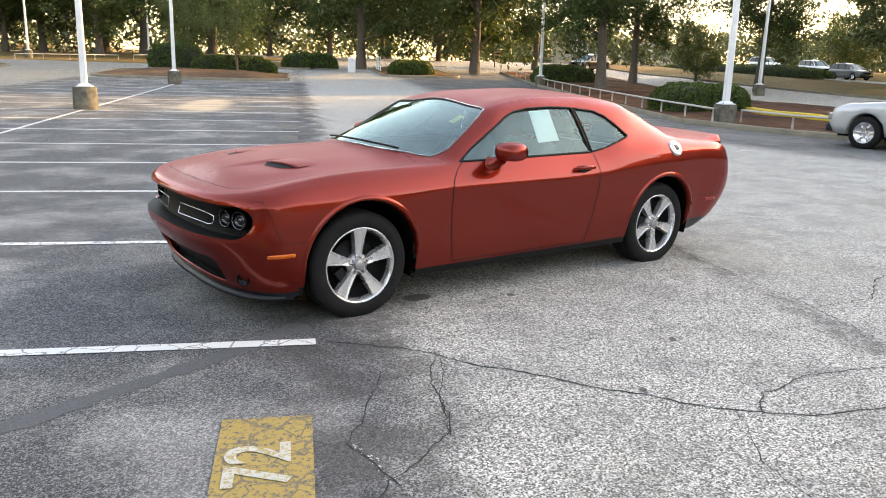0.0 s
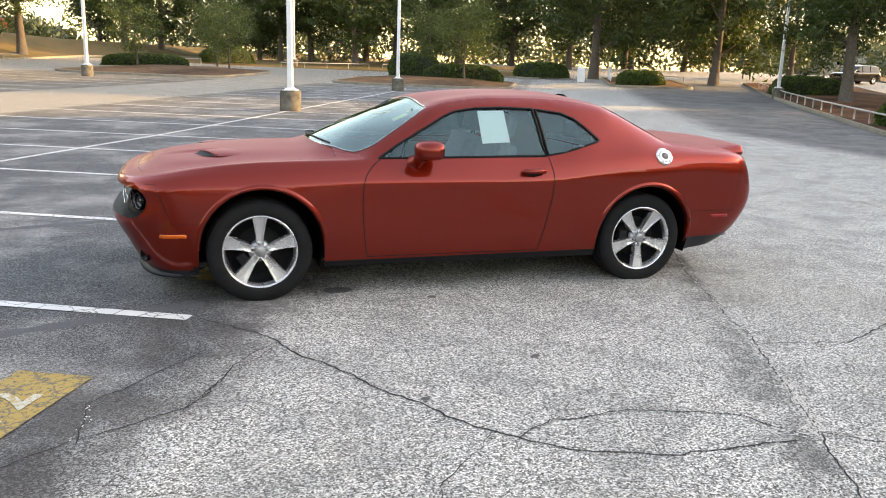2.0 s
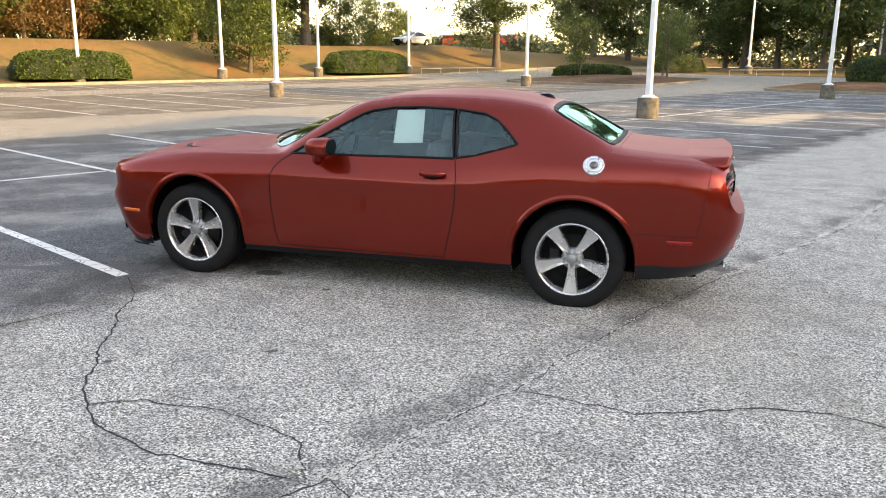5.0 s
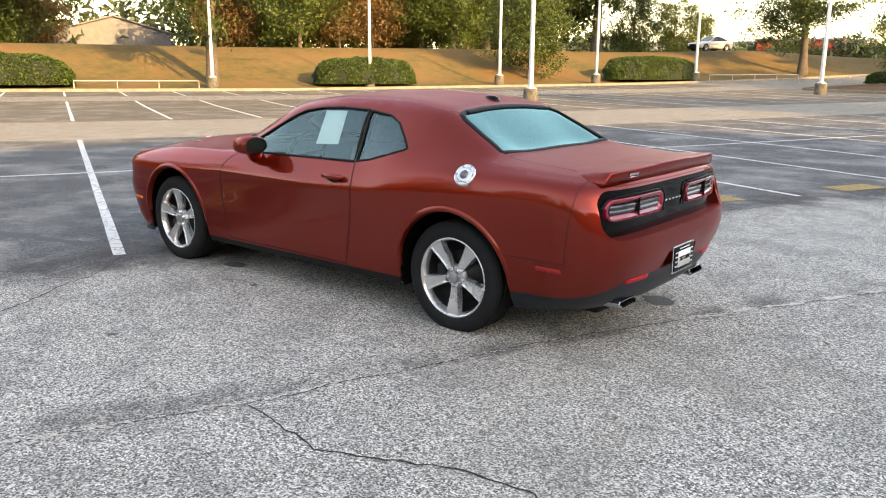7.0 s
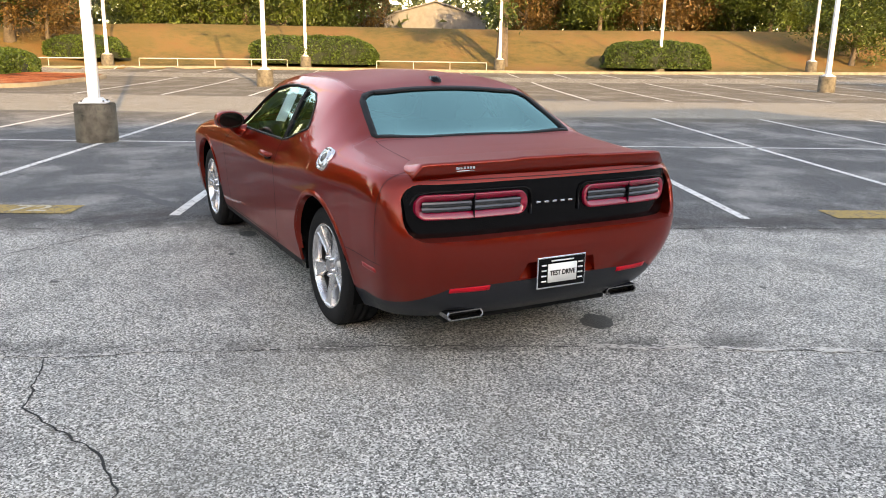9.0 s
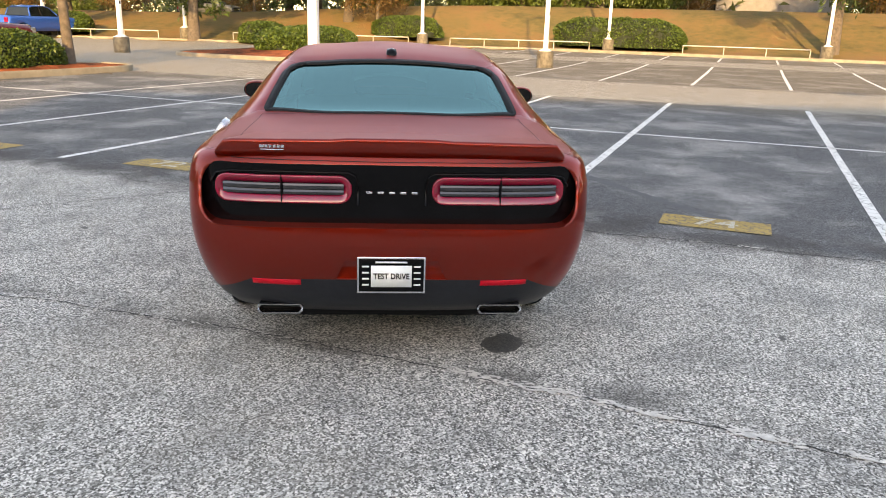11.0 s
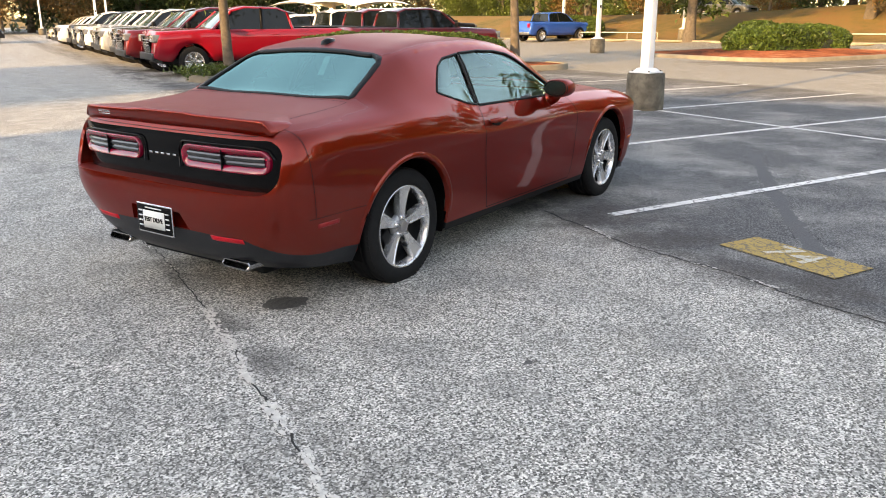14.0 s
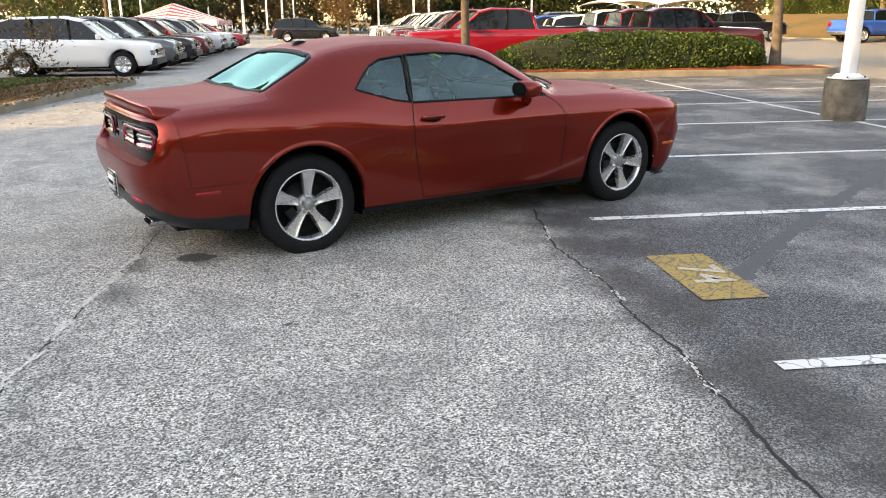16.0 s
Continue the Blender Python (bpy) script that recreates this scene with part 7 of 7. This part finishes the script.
for i, (kd, col, lab) in enumerate((("pickup", "maroon", "dark red pickup parked tail to tail"), ("pickup", "maroon", "dark red pickup in the second row"), ("pickup", "white", "white pickup in the second row"), ("suv", "white", "white crossover in the second row"), ("suv", "blue", "blue crossover in the second row"), ("pickup", "grey", "dark grey pickup in the second row"), ("suv", "blue", "blue crossover in the second row"), ("suv", "silver", "silver crossover in the second row"))):
    park(kd, col, 19.4 + i * 2.75, 9.0 + random.uniform(-0.2, 0.2), random.uniform(-1, 1), lab)
for i, (kd, col, lab) in enumerate((("suv", "white", "white crossover behind the corner bed"), ("suv", "grey", "dark grey crossover in the row"), ("suv", "black", "black crossover in the row"), ("suv", "maroon", "maroon crossover in the row"), ("suv", "slate", "slate grey crossover in the row"), ("suv", "silver", "silver crossover in the row"), ("suv", "silver", "silver crossover in the row"), ("sedan", "red", "red sedan in the row"), ("sedan", "red", "red sedan in the row"), ("suv", "black", "black crossover at the row's end"), ("suv", "slate", "slate crossover at the row's end"))):
    park(kd, col, 19.6 + i * 2.75 + (11.5 if i > 8 else 0), -9.6 + random.uniform(-0.2, 0.2) + (5.2 if i > 8 else 0), random.uniform(-1.5, 1.5), lab)
park("pickup", "blue", 39.0, 30.2, 6, "bright blue pickup parked at the far kerb")
park("pickup", "black", 44.0, 24.0, 3, "black pickup in the far row")
park("pickup", "grey", 47.0, 23.0, 3, "dark grey pickup in the far row")
park("suv", "blue", 50.0, 22.0, 3, "blue crossover in the far row")
park("suv", "grey", 40.0, 48.5, -80, "grey crossover on the road above the bank")
park("sedan", "white", -57.0, 55.0, 92, "white coupe on the road above the bank")
park("suv", "black", -72.0, -30.0, 30, "dark off-roader seen from behind under trees")
for i, col in enumerate(("white", "silver", "grey", "white", "silver", "white", "slate")):
    park("suv", col, -84 + i * 8.0, -58 + random.uniform(-1, 1), 90 + random.uniform(-4, 4), "parked crossover beyond the long hedge")


# ---- far buildings, canopy, tent ----
M["stucco"] = simple("pale_stucco", (0.52, 0.48, 0.41), 0.9, vary=0.12, scale=0.8, bump=0.2)
M["roofing"] = simple("grey_roofing", (0.20, 0.20, 0.21), 0.8, vary=0.2, scale=2)
M["brick_red"] = simple("red_cladding", (0.42, 0.06, 0.03), 0.7, vary=0.15)
M["fabric"] = simple("white_fabric", (0.78, 0.76, 0.70), 0.8, vary=0.06, scale=1)
M["fabric_red"] = simple("red_fabric", (0.55, 0.05, 0.05), 0.8, vary=0.08, scale=1)


def shed(u, v, turn, L, W, H, ridge, label, wall="stucco", windows=4):
    ob = thing("low_building", lot_pose(u, v, turn), label, "building")
    bm = B()
    pr = [(-W / 2, -1), (-W / 2, H), (0, H + ridge), (W / 2, H), (W / 2, -1)]
    a = [bm.verts.new((-L / 2, y, z)) for y, z in pr]
    b = [bm.verts.new((L / 2, y, z)) for y, z in pr]
    bm.faces.new(a), bm.faces.new(b[::-1])
    for i in (0, 3):
        bm.faces.new((a[i], b[i], b[i + 1], a[i + 1]))
    bmesh.ops.recalc_face_normals(bm, faces=bm.faces[:])
    part("wall", bm, M[wall], ob, smooth=False)
    bm = B()
    for s in (-1, 1):
        q = [(-L / 2 - .3, 0, H + ridge + .02), (L / 2 + .3, 0, H + ridge + .02), (L / 2 + .3, s * (W / 2 + .3), H - .08), (-L / 2 - .3, s * (W / 2 + .3), H - .08)]
        lo = [bm.verts.new(p) for p in q]
        hi = [bm.verts.new((p[0], p[1], p[2] + .15)) for p in q]
        bm.faces.new(lo), bm.faces.new(hi)
        for i in range(4):
            bm.faces.new((lo[i], lo[(i + 1) % 4], hi[(i + 1) % 4], hi[i]))
    bmesh.ops.recalc_face_normals(bm, faces=bm.faces[:])
    part("roof", bm, M["roofing"], ob, smooth=False)
    for i in range(windows):
        x = -L / 2 + (i + .7) * L / (windows + .4)
        for s in (-1, 1):
            bm = B()
            box(bm, (1.4, .08, 1.3), (x, s * (W / 2 + .02), H * .45))
            part("window", bm, M["veh_glass"], ob)
    return ob


shed(-2.4, 92.0, 4, 15, 11.5, 3.1, 1.6, "grey-walled building with a low gable above the bank", "roofing")
shed(13, 96.0, 75, 22, 10, 3.0, 0.6, "long tan building behind trees")
shed(-120, 120, 30, 60, 18, 5, 0.4, "long white commercial building in the distance", windows=9)
shed(-118, 95, 30, 14, 10, 5, 0.3, "red-fronted shop in the distance", "brick_red", 3)
shed(-140, -60, 20, 40, 14, 4, 0.5, "pale low building beyond the parked cars", windows=7)


def canopy():
    ob = thing("shade_canopy", lot_pose(63.6, 25.6, 20), "white tensioned fabric canopies on columns", "canopy")
    for i in range(2):
        bm = B()
        cx = (i - 0.5) * 4.4
        rows = []
        for a in range(9):
            row = []
            for b in range(9):
                x, y = (a / 8 - .5) * 7.0, (b / 8 - .5) * 8.0
                d = max(abs(x) / 3.5, abs(y) / 4.0)
                row.append(bm.verts.new((y, cx + x, 3.7 - 0.9 * d**0.7 - .4 * (abs(x) / 3.5) ** 2 * (abs(y) / 4) ** 2)))
            rows.append(row)
        for r0, r1 in zip(rows, rows[1:]):
            for j in range(8):
                bm.faces.new((r0[j], r1[j], r1[j + 1], r0[j + 1]))
        part("fabric_roof", bm, M["fabric"], ob)
        for s in (-1, 1):
            bm = B()
            tube(bm, [(s * 1.2, cx, -.1), (s * 1.2, cx, 3.3)], .14, 10)
            part("column", bm, M["white"], ob)


canopy()


def tent():
    ob = thing("striped_tent", lot_pose(68, -15.9, 0), "red and white striped marquee roof", "tent")
    n = 24
    L, W, H0, H1 = 9.6, 8.4, 1.6, 3.05
    for i in range(n):
        bm = B()
        f0, f1 = i / n, (i + 1) / n
        y0, y1 = (f0 - .5) * L, (f1 - .5) * L

        def ridge(y):
            k = clip((L / 2 - abs(y)) / (W / 2), 0, 1)
            return H0 + (H1 - H0) * k, W / 2 * (1 - k)

        for s in (-1, 1):
            (za, ea), (zb, eb) = ridge(y0), ridge(y1)
            q = [(s * W / 2, y0, H0), (s * W / 2, y1, H0), (s * .02, y1, zb), (s * .02, y0, za)]
            lo = [bm.verts.new(p) for p in q]
            bm.faces.new(lo)
            dn = [bm.verts.new((s * W / 2, y0, H0 - .4)), bm.verts.new((s * W / 2, y1, H0 - .4))]
            bm.faces.new((lo[0], lo[1], dn[1], dn[0]))
        part("stripe", bm, M["fabric_red" if i % 2 else "fabric"], ob, smooth=False)
    for y in (-L / 2, L / 2):
        bm = B()
        bm.faces.new([bm.verts.new(p) for p in ((-W / 2, y, H0 - .4), (W / 2, y, H0 - .4), (W / 2, y, H0), (-W / 2, y, H0))])
        part("valance_end", bm, M["fabric"], ob)
    for x in (-W / 2, W / 2):
        for y in (-L / 2, -L / 6, L / 6, L / 2):
            bm = B()
            tube(bm, [(x, y, -.05), (x, y, H0)], .05, 8)
            part("tent_pole", bm, M["white"], ob)


tent()

M["hall_brick"] = simple("pale_brick", (0.22, 0.175, 0.14), 0.9, vary=0.2, scale=1.5, bump=0.2)
# blocks added out of view: they close that side and shade the aisle, with sun between them
for y0, y1, tall in ((-9, 12.6, 14.5), (12.7, 18.5, 9.2), (18.6, 29.0, 14.5), (29.1, 34.4, 9.2), (34.5, 57.0, 14.5)):
    hall = thing("unseen_shade_hall", pose(-44, (y0 + y1) / 2, 0), "plain pale brick block added out of view to shade the aisle", "building")
    bm = B()
    box(bm, (14, y1 - y0, tall), (0, 0, 0), bevel=0.1)
    part("wall", bm, M["hall_brick"], hall)
    bm = B()
    box(bm, (14.6, y1 - y0 + .6, 0.5), (0, 0, tall - .1), bevel=0.05)
    part("parapet", bm, M["roofing"], hall)
    n = max(1, int((y1 - y0) / 6))
    for i in range(n):
        bm = B()
        box(bm, (0.1, 4.2, 3.2), (7.03, -(y1 - y0) / 2 + (i + .5) * (y1 - y0) / n, 0.3), bevel=0.02)
        part("window", bm, M["veh_glass"], hall)
# more posts along the far aisle
for u, v in ((54, -17.6), (81.8, -21.8), (62.5, -19.0), (88, -16), (53.7, -8.5), (78.8, -8.9), (63.9, -6.4), (88.9, -6.7), (55.8, 3.9), (68.6, 6.5), (71.8, 16.9), (83.9, 2.7)):
    copy_thing(post, lot_pose(u, v, random.uniform(-4, 4)))


# ---- stall numbers, cracks and stains ----
def ground_words(text, u, v, size):
    p = at(u, v, 0.011)
    m = pose(p.x, p.y, p.z, 0, 0, LOT_TURN - 90)
    return words(text, m @ Matrix.Diagonal((1, 1, 0.3, 1)), size, M["worn_digit"], None, "stall_number", 1.0, 0.016)


def stall_plate(i, v0, text="", mat="faded_line"):
    """A yellow patch at the mouth of a stall."""
    mid = (i + 0.5) * STALL + (-0.13 if i < 0 else 0.08)
    ob = line(mid - 0.445, v0 + 0.20, mid + 0.445, v0 + 0.20, 0.41, mat, 0.007)
    ob.name = "yellow_stall_patch"
    tagged(ob, "worn yellow painted patch with a white stall number", "painted patch", "stall patches", "structure")
    if text:
        t = ground_words(text, mid, v0 + 0.21, 0.38)
        t.parent = ob


for i in range(-13, 5):
    stall_plate(i, 0.05, {1: "72", -1: "74", 0: "73"}.get(i, ""), "yellow_line" if i > -4 else "faded_line")
    stall_plate(i, 11.45)
    stall_plate(i, 18.35)


def crack(pts, wide=0.014, seed=0, rough=0.05, mat="crack", dz=0.003, name="crack", label="thin dark crack in the tarmac", steps=7):
    """A ragged ribbon along a few turning points."""
    rng = random.Random(seed)
    path = []
    for (x0, y0), (x1, y1) in zip(pts, pts[1:]):
        n = max(2, int(math.hypot(x1 - x0, y1 - y0) / 0.035))
        for k in range(n):
            path.append((x0 + (x1 - x0) * k / n, y0 + (y1 - y0) * k / n))
    path.append(pts[-1])
    out, s = [], 0.0
    for k, (x, y) in enumerate(path):
        e = min(1, k / 4, (len(path) - 1 - k) / 4)
        q = Vector((x * 2.3, y * 2.3, seed))
        dx = (noise.noise(q) * rough + noise.noise(q * 6) * rough * 0.45 + rng.uniform(-1, 1) * rough * 0.10) * e
        dy = (noise.noise(q + Vector((9, 3, 0))) * rough + noise.noise(q * 6 + Vector((4, 8, 0))) * rough * 0.45) * e
        out.append(Vector((x + dx, y + dy)))
    bm = B()
    rows = []
    for k, p in enumerate(out):
        t = (out[min(k + 1, len(out) - 1)] - out[max(k - 1, 0)]).normalized()
        nn = Vector((-t.y, t.x))
        w = wide * (0.45 + 0.9 * abs(noise.noise(Vector((k * 0.13, seed, 2)))) + rng.uniform(0, 0.35)) / 2
        if k in (0, len(out) - 1):
            w *= 0.2
        q = p - LOT
        z = land(q.dot(LU), q.dot(LV)) + dz
        rows.append([bm.verts.new((*(p + nn * s * w), z)) for s in (-1, 1)])
    for a, b in zip(rows, rows[1:]):
        bm.faces.new((a[0], b[0], b[1], a[1]))
    return tagged(part(name, bm, M[mat]), label, "crack", "cracks in the tarmac", "structure")


M["seal_strip"] = simple("tar_strip", (0.075, 0.078, 0.083), 0.85, vary=0.5, scale=70, bump=0.3)
M["chalky"] = simple("chalky_fill", (0.56, 0.54, 0.50), 0.9, vary=0.3, scale=30)
CRACKS = (
    ([(1.9, 1.2), (1.48, 1.65), (1.16, 2.33), (.69, 3.08), (.32, 3.39), (-.07, 3.54), (-.46, 3.58), (-.74, 3.56)], .020),
    ([(.54, 3.25), (.29, 3.08), (-.16, 3.09), (-.63, 3.28), (-.78, 3.5)], .016),
    ([(1.46, 1.8), (1.78, 2.25), (1.97, 2.59), (2.43, 2.8), (3.0, 3.3)], .012),
    ([(-1.42, 2.41), (-1.82, 2.48), (-2.05, 2.53), (-2.6, 2.26), (-2.95, 2.2), (-3.6, 2.5)], .020),
    ([(-.89, 3.52), (-1.13, 3.72), (-1.6, 4.0), (-2.2, 4.6)], .014),
    ([(1.84, 1.78), (2.27, 2.29), (2.42, 2.45), (2.4, 2.86)], .012),
    ([(1.49, 1.8), (1.69, 2.05), (1.98, 2.61)], .014),
    ([(-6.8, -2.3), (-6.27, -.61), (-5.96, .55), (-6.4, 2.4)], .020),
    ([(1.96, .1), (2.26, .29), (2.35, .51)], .010),
    ([(2.42, 2.45), (2.62, 2.30), (2.95, 2.28)], .008),
    ([(.62, 3.14), (.95, 3.5), (1.3, 4.2)], .008),
    ([(-.24, -2.53), (-.54, -3.07), (-.69, -3.51), (-1.03, -4.16), (-1.5, -5.2)], .034),
    ([(.62, -.75), (.01, -1.77), (-.24, -2.53)], .036),
)
for i, (pts, w) in enumerate(CRACKS):
    crack(pts, w * 0.62, i + 1)
# the long joint across the aisle
SEAM = [(-.55, 4.2), (-.9, 3.5), (-1.10, 3.02), (-1.34, 2.54), (-1.69, 1.66), (-2.16, .45), (-2.53, -.28), (-2.80, -.79), (-3.14, -1.44), (-3.43, -1.98), (-4.1, -3.4), (-5.0, -5.6)]
crack(SEAM, .011, 31, .05, label="long ragged joint across the tarmac")


def flakes(name, pts, count, spread_, size, seed, label):
    """Broken crumbs of pale filler along a joint."""
    rng = random.Random(seed)
    segs = list(zip(pts, pts[1:]))
    runs = [math.hypot(b[0] - a[0], b[1] - a[1]) for a, b in segs]
    bm = B()
    for _ in range(count):
        (x0, y0), (x1, y1) = rng.choices(segs, runs)[0]
        f = rng.random()
        x, y = x0 + (x1 - x0) * f, y0 + (y1 - y0) * f
        if noise.noise(Vector((x * 3.1, y * 3.1, seed))) < -0.12:
            continue
        q = Vector((x * 2.3, y * 2.3, 31))
        x += noise.noise(q) * 0.05 + rng.gauss(0, spread_)
        y += noise.noise(q + Vector((9, 3, 0))) * 0.05 + rng.gauss(0, spread_)
        r, n, a0 = size * rng.uniform(0.35, 1.2), rng.choice((4, 5, 6)), rng.uniform(0, 6.3)
        tx, ty = (x1 - x0), (y1 - y0)
        L = math.hypot(tx, ty)
        tx, ty = tx / L, ty / L
        ring = []
        lift = rng.uniform(0.0035, 0.0085)
        for k in range(n):
            a = a0 + 2 * math.pi * k / n
            e = r * rng.uniform(0.6, 1.3)
            along, cross = e * 1.7 * math.cos(a), e * 0.8 * math.sin(a)
            ring.append(bm.verts.new((x + tx * along - ty * cross, y + ty * along + tx * cross, lift)))
        bm.faces.new(ring)
    return tagged(part(name, bm, M["chalky"], smooth=False), label, "debris", kind="stuff")


flakes("joint_filler", SEAM[6:], 1700, .016, .011, 31, "chalky crumbs of filler along a long joint")
flakes("joint_grit", SEAM[1:6], 260, .012, .008, 32, "pale grit along a long joint")
flakes("joint_lump", [(-.66, 3.44), (-.80, 3.50), (-.92, 3.48), (-1.02, 3.22), (-1.12, 2.98)], 520, .030, .006, 34, "chalky filler where two joints meet")
flakes("crack_filler", [(2.42, 2.47), (2.38, 2.62), (2.43, 2.80)], 24, .010, .005, 36, "chalky filler in a crack")
flakes("edge_filler", [(.35, -1.2), (.01, -1.77), (-.24, -2.53), (-.54, -3.07), (-.69, -3.51), (-1.03, -4.16)], 330, .010, .009, 37, "pale grit along the edge of the sealed bay")
crack([(3.9, 1.55), (3.12, 1.32), (2.51, 1.13), (1.85, .86)], .17, 41, .015, "seal_strip", .0025, label="smooth dark sealing strip")
crack([(.45, -2.92), (1.71, -2.44), (4.6, -1.5)], .17, 42, .015, "seal_strip", .0025, label="smooth dark sealing strip")


def stain(x, y, rx, ry, turn, seed, mat="oil"):
    bm = B()
    ring = []
    for k in range(36):
        a = 2 * math.pi * k / 36
        r = 1 + 0.22 * noise.noise(Vector((math.cos(a) * 1.6, math.sin(a) * 1.6, seed))) + 0.10 * noise.noise(Vector((math.cos(a) * 6, math.sin(a) * 6, seed)))
        p = Matrix.Rotation(radians(turn), 2) @ Vector((rx * r * math.cos(a), ry * r * math.sin(a)))
        ring.append(bm.verts.new((x + p.x, y + p.y, 0.003)))
    bm.faces.new(ring)
    return tagged(part("oil_stain", bm, M[mat]), "dark oil stain on the tarmac", "stain", "oil stains", "structure")


stain(.925, .75, .11, .075, 0, 1)
stain(-2.20, -.575, .13, .095, -30, 2)
stain(.29, 1.04, .035, .025, 20, 3)
stain(.04, 2.3, .04, .022, 40, 4)
stain(.82, 2.73, .028, .018, 10, 5)
stain(-2.14, -2.09, .028, .018, 0, 6)
stain(-.40, -2.86, .03, .02, 0, 7)


# loose grit and bits of leaf
def litter(name, count, u0, u1, v0, v1, size, mat, seed, label):
    rng = np.random.default_rng(seed)
    spots = []
    for _ in range(count):
        u, v = rng.uniform(u0, u1), rng.uniform(v0, v1)
        spots.append(np.array(at(u, v, 0.008)))
    me = leaf_cards(spots, size, rng, name, 6.0)
    me.materials.append(mat)
    return tagged(part(name, me, None), label, "debris", kind="stuff")


litter("fallen_leaves", 260, 7, 17, -8.3, -6.2, 0.06, M["rust_leaf"], 5, "dry leaves along a kerb")
litter("kerb_leaves", 200, 14.5, 15.2, 0.5, 12, 0.06, M["rust_leaf"], 6, "dry leaves beside a kerb")
